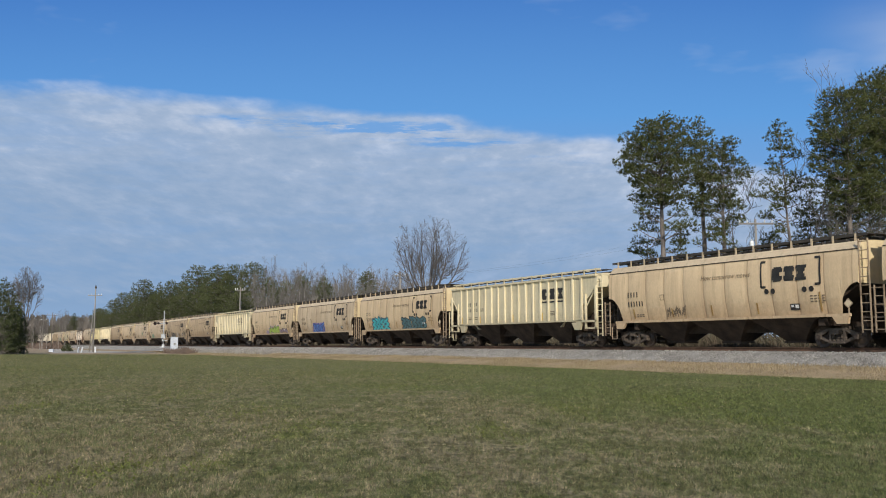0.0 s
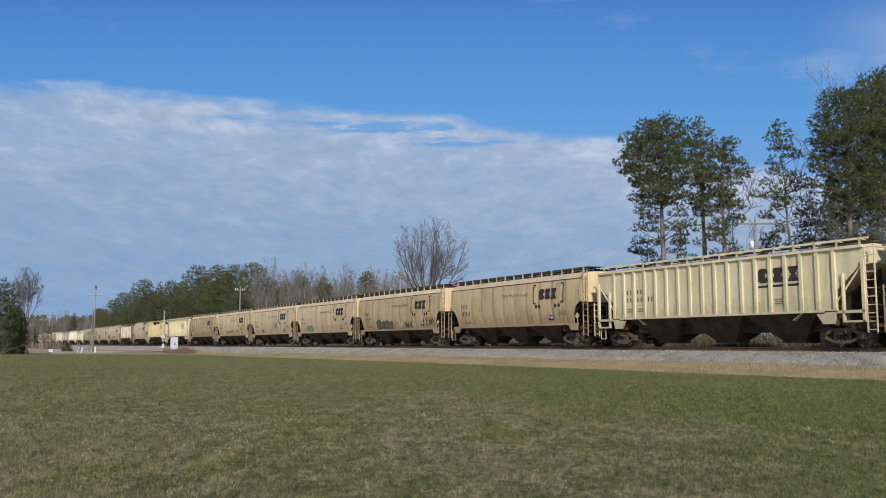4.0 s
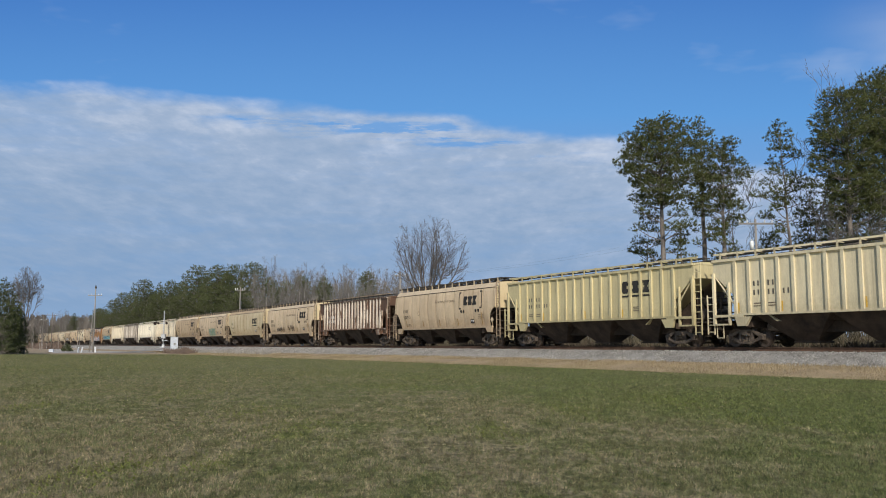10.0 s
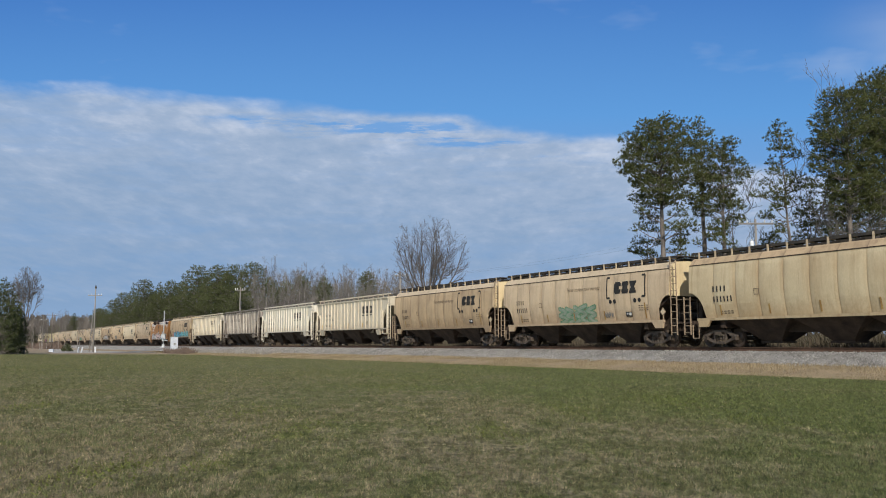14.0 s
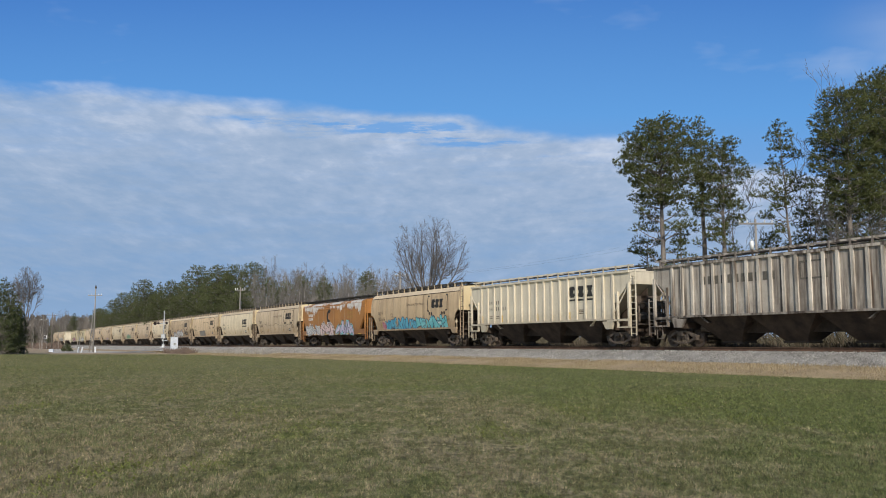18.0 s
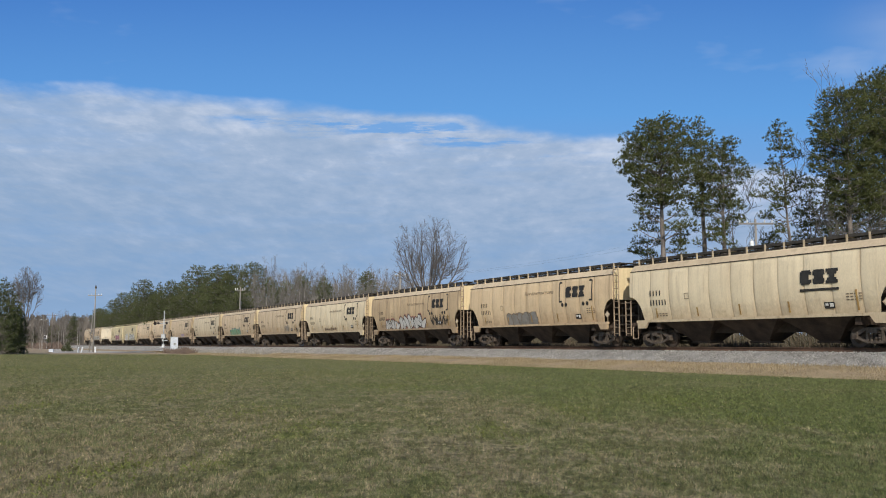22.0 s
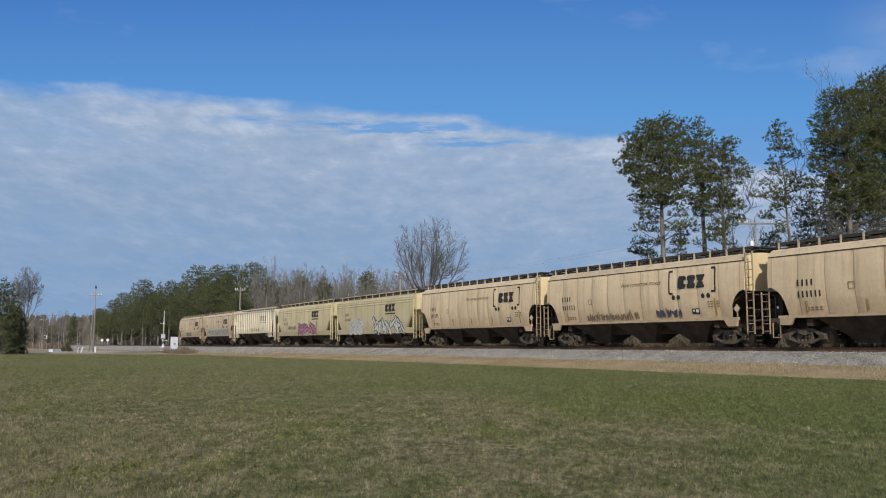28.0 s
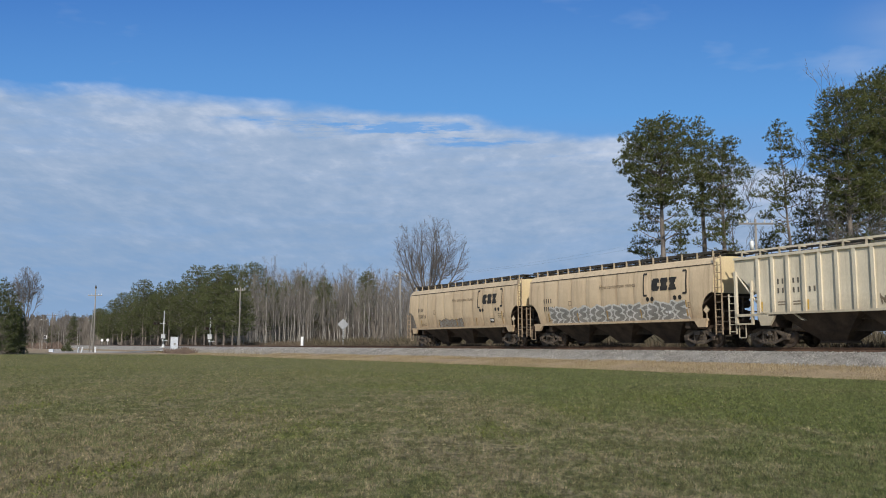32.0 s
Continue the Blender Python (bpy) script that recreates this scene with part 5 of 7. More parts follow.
pgx, pgz = np.meshgrid(-7.9 + (np.arange(316) + 0.5) * cell, 4.05 + (np.arange(7) + 0.5) * cell)
worn = 0.5 * np.sin(pgx * 1.3) + 0.45 * np.sin(pgx * 3.7 + 1) + 0.3 * np.sin(pgx * 9.1 + pgz * 6) + 0.2 * np.sin(pgx * 19 + pgz * 11)
part("peeled_paint", side_cells("peeled_roof", worn > -0.25, -7.9, 4.05, cell, F, M["g_peel"], 0.045), None, train[26], "bare whitish patches where paint has peeled")
for k in range(6):
    xx = -7.2 + k * 2.8
    part("reflector", Bag().box(xx, xx + 0.5, -1.612, -1.604, 1.10, 1.18), M["yellow_mark"], train[26], "yellow reflector strip")
part("stencil", strip_boxes([(-6.3 + j * 0.26, -6.3 + j * 0.26 + 0.17, z, z + 0.26) for z in (2.62, 3.0) for j in range(5)], F, 0.02), M["white_mark"], train[26], "white number bars")
lg = Bag()
for k in range(7):
    t0, t1 = radians(60 + k * 33), radians(60 + (k + 1) * 33)
    p = [(-0.5 + r * math.cos(t), 2.92 + r * math.sin(t)) for t, r in ((t0, 0.70), (t1, 0.70), (t1, 0.36), (t0, 0.36))]
    lg.add(on_side(F, p, 0.016), [(0, 1, 2, 3)])
part("emblem", lg, M["black"], train[26], "dark curved emblem")
part("old_lettering", strip_boxes([(4.2 + j * 0.2, 4.2 + j * 0.2 + 0.1, z, z + 0.24) for z in (2.62, 3.0) for j in range(7)], F, 0.02), M["rust_mark"], train[26], "faded brown bars of old lettering")
graffiti(train[29], C, -2.8, 0.2, 1.45, 2.0, "g_grey", "faded", 291, 0.24)
graffiti(train[30], C, -5.1, -2.5, 1.42, 2.2, "g_silver", "black", 301, 0.11, "g_brick", jagged=True)
graffiti(train[30], C, -2.0, 2.2, 1.42, 2.4, "g_silver", "black", 303, 0.14, "g_brick", jagged=True)
graffiti(train[30], C, 3.2, 6.0, 1.6, 2.5, "black", "black", 302, 0.05, scrawl=True)
graffiti(train[31], C, -2.5, 0.8, 1.5, 1.85, "faded", "faded", 311, 0.03, scrawl=True)
graffiti(train[32], C, 2.0, 3.9, 1.5, 2.4, "g_grey", "g_grey", 321, 0.03, scrawl=True)
graffiti(train[32], C, 5.5, 6.7, 1.55, 2.0, "black", "black", 322, 0.03, scrawl=True)
graffiti(train[33], C, -3.4, 1.2, 1.42, 2.1, "g_green", "g_sage", 331, 0.105, "g_teal")
graffiti(train[35], C, 0.4, 2.2, 1.5, 1.75, "g_purple", "g_purple", 351, 0.08)
graffiti(train[36], C, 1.8, 3.6, 1.55, 2.0, "black", "g_navy", 361, 0.05, scrawl=True)
graffiti(train[36], C, -4.0, 0.4, 1.5, 1.9, "faded", "faded", 362, 0.04, scrawl=True)
graffiti(train[38], F, -4.7, -1.9, 1.12, 2.35, "g_silver", "g_grey", 381, 0.10, "g_silver", edge=0.05)
graffiti(train[38], F, 0.3, 6.4, 1.12, 2.45, "g_silver", "black", 382, 0.12, "g_silver", edge=0.085, jagged=True)
graffiti(train[39], F, -1.4, 4.2, 1.14, 2.35, "g_pink", "black", 391, 0.115, "g_silver", edge=0.085, jagged=True)
graffiti(train[39], F, -4.6, -1.9, 1.7, 2.25, "faded", "faded", 392, 0.03, scrawl=True)
graffiti(train[40], R, -1.0, 3.0, 1.75, 2.2, "faded", "faded", 401, 0.03, scrawl=True)
graffiti(train[41], C, -5.4, 5.9, 1.45, 2.3, "g_grey", "g_silver", 411, 0.10, edge=0.09)
graffiti(train[42], C, -2.9, 0.6, 1.45, 2.0, "g_grey", "faded", 421, 0.06)
wave = [(-6.5 + 0.16 * k, 2.55 + 0.10 * math.sin(k * 0.19) + 0.06 * math.sin(k * 0.47 + 1) - 0.0035 * k) for k in range(79)]
b = Bag()
for (xa, za), (xb, zb) in zip(wave[:-1], wave[1:]):
    b.add(on_side(C, [(xa, za - 0.012), (xb, zb - 0.012), (xb, zb + 0.012), (xa, za + 0.012)], 0.018), [(0, 1, 2, 3)])
part("sprayed_line", b, M["stencil_grey"], train[27], "thin wavy sprayed line")
p = lambda z: 1.545
part("stencil", strip_boxes([(-5.6 + j * 0.30, -5.6 + j * 0.30 + 0.13, z, z + 0.24) for z in (2.25, 2.66) for j in range(6)], p, 0.016), M["white_mark"], train[16], "white number bars")
b = Bag()
for k in range(8):
    t0, t1 = radians(40 + k * 35), radians(40 + (k + 1) * 35)
    b.add(on_side(p, [(3.06 + 0.8 * r_ * math.cos(t), 3.42 + r_ * math.sin(t)) for t, r_ in ((t0, 0.34), (t1, 0.34), (t1, 0.19), (t0, 0.19))], 0.016), [(0, 1, 2, 3)])
b.add(on_side(p, [(2.80, 2.85), (3.32, 2.85), (3.32, 2.97), (2.80, 2.97)], 0.016), [(0, 1, 2, 3)])
part("emblem", b, M["black"], train[16], "dark curved emblem")
part("placard", strip_boxes([(3.5, 4.0, 1.75, 2.05)], p, 0.016), M["black"], train[16])
part("emblem", strip_boxes([(1.2, 2.6, 3.0, 3.07), (1.2, 2.6, 3.75, 3.82), (1.2, 1.27, 3.07, 3.75), (2.53, 2.6, 3.07, 3.75)] + [(-4.6 + j * 0.42, -4.6 + j * 0.42 + 0.26, 3.1, 3.5) for j in range(11)], p, 0.016), M["stencil_grey"], train[23], "faded grey bars of old lettering")
for k in (38, 39):
    stencil_hip(train[k])

# ---- trees ----
def branch_tree(bag, start, way, length, radius, depth, rng, spread=0.55, kids=3, up=0.25, sides=4, twig=0.016, bend=0.13):
    """Grows a branch in bent pieces, with side branches that thin out."""
    p, d, r = Vector(start), Vector(way).normalized(), radius
    seg = 4 if depth > 2 else 2
    for k in range(seg):
        d = (d + Vector(rng.normal(0, bend, 3).tolist()) + Vector((0, 0, up * 0.25))).normalized()
        q = p + d * (length / seg)
        r2 = r * (0.82 if depth > 1 else 0.7)
        bag.tube(p, q, max(r, twig), max(r2, twig * 0.7), sides if depth > 1 else 3, False)
        if depth > 0 and (k > 0 or depth < 4):
            for _ in range(kids if k == seg - 1 else max(1, kids - 1)):
                side = Vector(rng.normal(0, 1, 3).tolist())
                side = (side - d * side.dot(d)).normalized()
                w = (d * (1 - spread) + side * spread + Vector((0, 0, up))).normalized()
                branch_tree(bag, q, w, length * rng.uniform(0.5, 0.72), r2 * 0.55, depth - 1, rng, spread, kids, up, sides, twig, bend)
        p, r = q, r2


def bare_tree(name, label, at, height, seed, depth=4, kids=2, spread=0.5, clear=0.3, bark="bark_grey", trunk_r=0.2, forks=7, up=0.3, group="", twig=0.016, wobble=0.016):
    rng = np.random.default_rng(seed)
    tree = thing(name, label, "tree", at, group)
    trunk, crown = Bag(), Bag()
    p, r, n = Vector((0, 0, -0.3)), trunk_r, 10
    for k in range(n):
        q = Vector((p.x + rng.normal(0, wobble) * height, p.y + rng.normal(0, wobble) * height, height * (k + 1) / n * 0.9))
        trunk.tube(p, q, r, r * 0.86, 7, False)
        if k >= clear * n:
            for _ in range(max(1, int(forks * 0.4))):
                a = rng.uniform(0, 2 * math.pi)
                w = Vector((math.cos(a), math.sin(a), rng.uniform(0.5, 1.3)))
                branch_tree(crown, q, w, height * rng.uniform(0.14, 0.24) * (1.15 - 0.5 * k / n), r * 0.45, depth - 1, rng, spread, kids, up, 4, twig)
        p, r = q, r * 0.86
    part("trunk", trunk, M[bark], tree, smooth=True)
    part("crown", crown, M["bark_grey"], tree, "leafless grey twigs")
    return tree


def fan_tree(name, label, at, fork, top, rx, seed, limbs=9, nodes=6, subs=3, twigs=4, trunk_r=0.3, group="", bark="bark_grey", fine=0.010, twig_mat="bark_grey"):
    """A leafless tree whose limbs rise from the trunk into an egg-shaped crown of twigs."""
    rng = np.random.default_rng(seed)
    tree = thing(name, label, "tree", at, group)
    trunk, crown = Bag(), Bag()
    mid, rz = (fork + top) / 2 + 0.08 * (top - fork), (top - fork) / 2

    def shell(a, e, f=1.0):
        return Vector((rx * f * math.cos(e) * math.cos(a), rx * f * math.cos(e) * math.sin(a), mid + rz * f * math.sin(e)))

    leader = fork + (top - fork) * 0.55
    pts = [Vector((rng.normal(0, 0.004) * top, rng.normal(0, 0.004) * top, -0.3 + (leader + 0.3) * k / 8)) for k in range(9)]
    for k in range(8):
        trunk.tube(pts[k], pts[k + 1], trunk_r * (1 - 0.085 * k), trunk_r * (1 - 0.085 * (k + 1)), 8, False)
    for k in range(limbs):
        a = 2 * math.pi * k / limbs + rng.uniform(-0.35, 0.35)
        e = rng.uniform(-0.3, 1.3)
        end = shell(a, e, rng.uniform(0.9, 1.04))
        z0 = fork + (leader - fork) * (0.1 + 0.85 * max(0, e) / 1.4) * rng.uniform(0.7, 1)
        p0 = Vector((0, 0, z0))
        bend = p0.lerp(end, 0.45) + Vector((0, 0, -0.06 * (end - p0).length if e > 0.5 else 0.04 * (end - p0).length))
        path = [p0 * (1 - t) ** 2 + bend * (2 * t * (1 - t)) + end * t * t for t in np.linspace(0, 1, nodes + 1)]
        path = [path[0]] + [p + Vector(rng.normal(0, 0.05, 3).tolist()) for p in path[1:]]
        r0 = trunk_r * 0.42
        for j in range(nodes):
            ra, rb = max(fine * 1.5, r0 * (1 - j / nodes) ** 1.2), max(fine * 1.5, r0 * (1 - (j + 1) / nodes) ** 1.2)
            crown.tube(path[j], path[j + 1], ra, rb, 5, False)
            if j == 0:
                continue
            d = (path[j + 1] - path[j]).normalized()
            for _ in range(subs):
                q = path[j].lerp(path[j + 1], rng.uniform(0, 1))
                s = Vector(rng.normal(0, 1, 3).tolist())
                s = (s - d * s.dot(d)).normalized()
                w = (d * 0.75 + s * 0.75 + Vector((0, 0, 0.25))).normalized()
                ln = rx * rng.uniform(0.28, 0.55) * (1.15 - 0.5 * j / nodes)
                m1 = q + w * ln * 0.5
                m2 = m1 + (w + Vector(rng.normal(0, 0.2, 3).tolist()) + Vector((0, 0, 0.2))).normalized() * ln * 0.5
                crown.tube(q, m1, max(fine * 1.6, rb * 0.5), fine * 1.5, 3, False).tube(m1, m2, fine * 1.5, fine, 3, False)
                for i in range(twigs):
                    g = m1.lerp(m2, rng.uniform(-0.6, 1))
                    v = (w + Vector(rng.normal(0, 0.55, 3).tolist()) + Vector((0, 0, 0.2))).normalized()
                    crown.tube(g, g + v * ln * rng.uniform(0.25, 0.5), fine, fine * 0.6, 3, False)
    part("trunk", trunk, M[bark], tree, smooth=True)
    tagged(part("crown", crown, M[twig_mat], tree, "leafless grey twigs"), kind="stuff")
    return tree


def needle_mesh(name, centres, aims, size, per, rng, mat, width=0.05, spread=0.10):
    """Sprays of narrow needles that stand out from each shoot."""
    n = len(centres) * per
    c = np.repeat(np.asarray(centres), per, 0) + rng.normal(0, size * spread, (n, 3))
    d = rng.normal(0, 0.62, (n, 3)) + np.repeat(np.asarray(aims), per, 0)
    d /= np.linalg.norm(d, axis=1, keepdims=True)
    s = np.cross(d, rng.normal(0, 1, (n, 3)))
    s /= np.linalg.norm(s, axis=1, keepdims=True) + 1e-9
    ln = size * rng.uniform(0.6, 1.15, (n, 1))
    v = np.stack([c - s * ln * width, c + s * ln * width, c + d * ln], 1).reshape(-1, 3)
    return mesh_np(name, v, np.arange(n * 3).reshape(-1, 3), mat)


def crown_width(u, shape):
    """Reach of the crown at the share u of its height, of its widest reach."""
    table = {"round": ([0, 0.12, 0.35, 0.62, 0.82, 0.94, 1.0], [0.50, 0.80, 1.0, 1.0, 0.90, 0.70, 0.46]),
             "egg": ([0, 0.1, 0.3, 0.6, 0.85, 1.0], [0.50, 0.85, 1.0, 0.80, 0.45, 0.12]),
             "spire": ([0, 0.1, 0.3, 0.6, 0.85, 1.0], [0.7, 0.95, 1.0, 0.66, 0.34, 0.08]),
             "skirt": ([0, 0.06, 0.25, 0.6, 0.85, 1.0], [0.8, 1.0, 0.95, 0.72, 0.42, 0.10])}[shape]
    return float(np.interp(u, *table))


def pine(name, label, at, height, seed, crown_from=0.35, width=3.6, clumps=90, puff=0.62, tufts=30, per=14, tuft=0.22, mat="needles", shape="round", lean=(0, 0), trunk_r=0.29, group="", dead=9, low=0, needle=0.075):
    """A pine: bare trunk, limbs that rise to separate clumps of needle sprays, a few dead stubs below.
    clumps: how many; puff: their half width; low: loose clumps that hang under the crown."""
    rng = np.random.default_rng(seed)
    tree = thing(name, label, "tree", at, group)
    trunk, wood = Bag(), Bag()
    pts, r = [Vector((0, 0, -0.3))], trunk_r
    for k in range(12):
        f = (k + 1) / 12
        pts.append(Vector((lean[0] * f * f * height + rng.normal(0, 0.05), lean[1] * f * height + rng.normal(0, 0.05), height * f * 0.965)))
        trunk.tube(pts[-2], pts[-1], r, r * (0.92 if f < crown_from else 0.74), 8, False)
        r *= 0.92 if f < crown_from else 0.74

    def at_height(z):
        g = min(11.999, max(0, z / (height * 0.965) * 12))
        return pts[int(g)].lerp(pts[int(g) + 1], g - int(g))

    z0, span = height * crown_from, height * (1 - crown_from)
    balls, tries = [], 0
    while len(balls) < clumps and tries < clumps * 40:
        tries += 1
        hang = len(balls) < low
        u = rng.uniform(-0.85, 0.08) if hang else rng.uniform(0, 1) ** 0.72
        z = z0 + span * u - puff * 0.35
        reach = width * (0.78 if hang else crown_width(max(u, 0), shape))
        a, q = rng.uniform(0, 2 * math.pi), rng.uniform(0, 1) ** 0.42
        rad = max(0.15, reach - puff * 0.45) * q * (0.95 + 0.16 * math.sin(a * 3 + seed) * math.sin(u * 9 + seed))
        axis = at_height(z)
        c = Vector((axis.x + rad * math.cos(a), axis.y + rad * math.sin(a), z))
        size = puff * rng.uniform(0.7, 1.2) * (0.72 if u > 0.93 or hang else 1.0)
        if any((c - o).length < 0.56 * (size + w) for o, w in balls) and tries < clumps * 25:
            continue
        balls.append((c, size))
    centres, aims = [], []
    for c, size in balls:
        axis = at_height(c.z)
        out = Vector((c.x - axis.x, c.y - axis.y, 0))
        rad = out.length
        root = at_height(max(height * crown_from * 0.55, c.z - rad * rng.uniform(0.25, 0.65)))
        mid = root.lerp(c, 0.55) + Vector((0, 0, -0.06 * rad))
        thick = 0.022 + 0.016 * rad
        wood.tube(root, mid, thick, thick * 0.7, 4, False).tube(mid, c, thick * 0.7, 0.014, 3, False)
        n = max(5, int(tufts * (size / puff) ** 2))
        dirs = rng.normal(0, 1, (n, 3))
        dirs /= np.linalg.norm(dirs, axis=1, keepdims=True)
        for d in dirs:
            d = Vector(d.tolist())
            if d.z < -0.2:
                d.z *= 0.35
            e = c + Vector((d.x, d.y, d.z * 0.85)) * size * rng.uniform(0.55, 1.05)
            centres.append(tuple(e))
            w = d * 0.9 + Vector((0, 0, 0.45)) + out * (0.25 / max(rad, 0.5))
            aims.append(tuple(w.normalized()))
        for d in dirs[:4]:
            wood.tube(c, c + Vector(d.tolist()) * size * 0.8, 0.012, 0.007, 3, False)
    for k in range(dead):
        z = height * rng.uniform(crown_from * 0.5, crown_from * 1.05)
        a = rng.uniform(0, 2 * math.pi)
        p0 = at_height(z)
        q = p0 + Vector((math.cos(a), math.sin(a), rng.uniform(-0.15, 0.3))) * rng.uniform(0.5, 1.6)
        wood.tube(p0, q, 0.028, 0.012, 3, False).tube(q, q + Vector(rng.normal(0, 0.25, 3).tolist()), 0.012, 0.006, 3, False)
    part("trunk", trunk, M["bark_pine"], tree, smooth=True)
    tagged(part("branchwood", wood, M["bark_pine"], tree), kind="stuff")
    part("crown", needle_mesh("crown", centres, aims, tuft, per, rng, M[mat], needle), None, tree, "dark green needle clumps")
    return tree


def spot(px, dist, z=None):
    """A place on the ground at a bearing (units of the view's half width) and depth."""
    x = px * dist * 0.5133
    return Matrix.Translation((x, dist, (ground_z(x, dist) if z is None else z)))


def bearing(x):
    return (x - 784) / 784


def turned(m, deg):
    return m @ pose(0, 0, 0, 0, 0, deg)


TALL = "tall pine with a bare lower trunk and open needle crown"
SLIM = "slender pine with a sparse crown"
PATCHY = "slender pine with a thin patchy crown"
# the stand of pines behind the track
pine("pine_tree", TALL, spot(bearing(1176), 66), 18.9, 1, 0.64, 3.35, 128, 0.80, 64, low=22, dead=16)
pine("pine_tree", TALL, spot(bearing(1249), 70), 20.1, 2, 0.62, 1.75, 40, 0.70, 52, shape="egg", low=8)
pine("pine_tree", TALL, spot(bearing(1284), 68), 17.7, 3, 0.58, 2.30, 62, 0.74, 56, low=14, lean=(0.01, 0))
pine("pine_tree", SLIM, spot(bearing(1150), 71), 12.3, 4, 0.50, 1.7, 20, 0.58, 36, shape="egg", trunk_r=0.16)
pine("pine_tree", SLIM, spot(bearing(1208), 72), 11.6, 5, 0.66, 1.4, 12, 0.54, 34, shape="egg", trunk_r=0.15)
pine("pine_tree", SLIM, spot(bearing(1300), 71), 9.8, 14, 0.68, 1.6, 9, 0.54, 34, shape="egg", trunk_r=0.14)
pine("pine_tree", PATCHY, spot(bearing(1406), 66), 18.8, 6, 0.55, 2.2, 42, 0.62, 40, shape="egg", lean=(-0.035, 0), trunk_r=0.2, low=10)
pine("pine_tree", PATCHY, spot(bearing(1442), 69), 13.0, 7, 0.48, 2.1, 28, 0.60, 38, shape="egg", trunk_r=0.17, low=5)
pine("pine_tree", PATCHY, spot(bearing(1368), 70), 10.6, 15, 0.54, 1.8, 20, 0.58, 36, shape="egg", trunk_r=0.15)
pine("pine_tree", TALL, spot(bearing(1512), 62), 19.9, 18, 0.54, 2.75, 150, 0.82, 66, low=34)
pine("pine_tree", TALL, spot(bearing(1598), 66), 22.9, 9, 0.52, 3.5, 175, 0.88, 66, low=34)
pine("pine_tree", TALL, spot(bearing(1488), 72), 15.0, 10, 0.58, 2.2, 40, 0.74, 50, lean=(-0.01, 0), low=10)
pine("pine_tree", TALL, spot(bearing(1626), 62), 21.5, 12, 0.44, 3.6, 100, 0.90, 54)
pine("pine_tree", TALL, spot(bearing(1545), 76), 17.0, 13, 0.50, 3.2, 96, 0.82, 54, low=20)
bare_tree("bare_tree", "leaning leafless tree among the pines", spot(bearing(1330), 74), 15.5, 21, 4, 2, 0.5, 0.35, trunk_r=0.10, wobble=0.02)
bare_tree("bare_tree", "leaning leafless tree among the pines", spot(bearing(1436), 73), 20.5, 22, 4, 2, 0.5, 0.35, trunk_r=0.14, wobble=0.02)
bare_tree("bare_tree", "dark leafless tree among the pines", spot(bearing(1468), 62), 10.5, 23, 4, 2, 0.6, 0.25, bark="bark_dark", trunk_r=0.18, wobble=0.03)
bare_tree("bare_tree", "dark leafless tree among the pines", spot(bearing(1500), 64), 12.0, 24, 4, 2, 0.6, 0.4, bark="bark_dark", trunk_r=0.17, wobble=0.03)


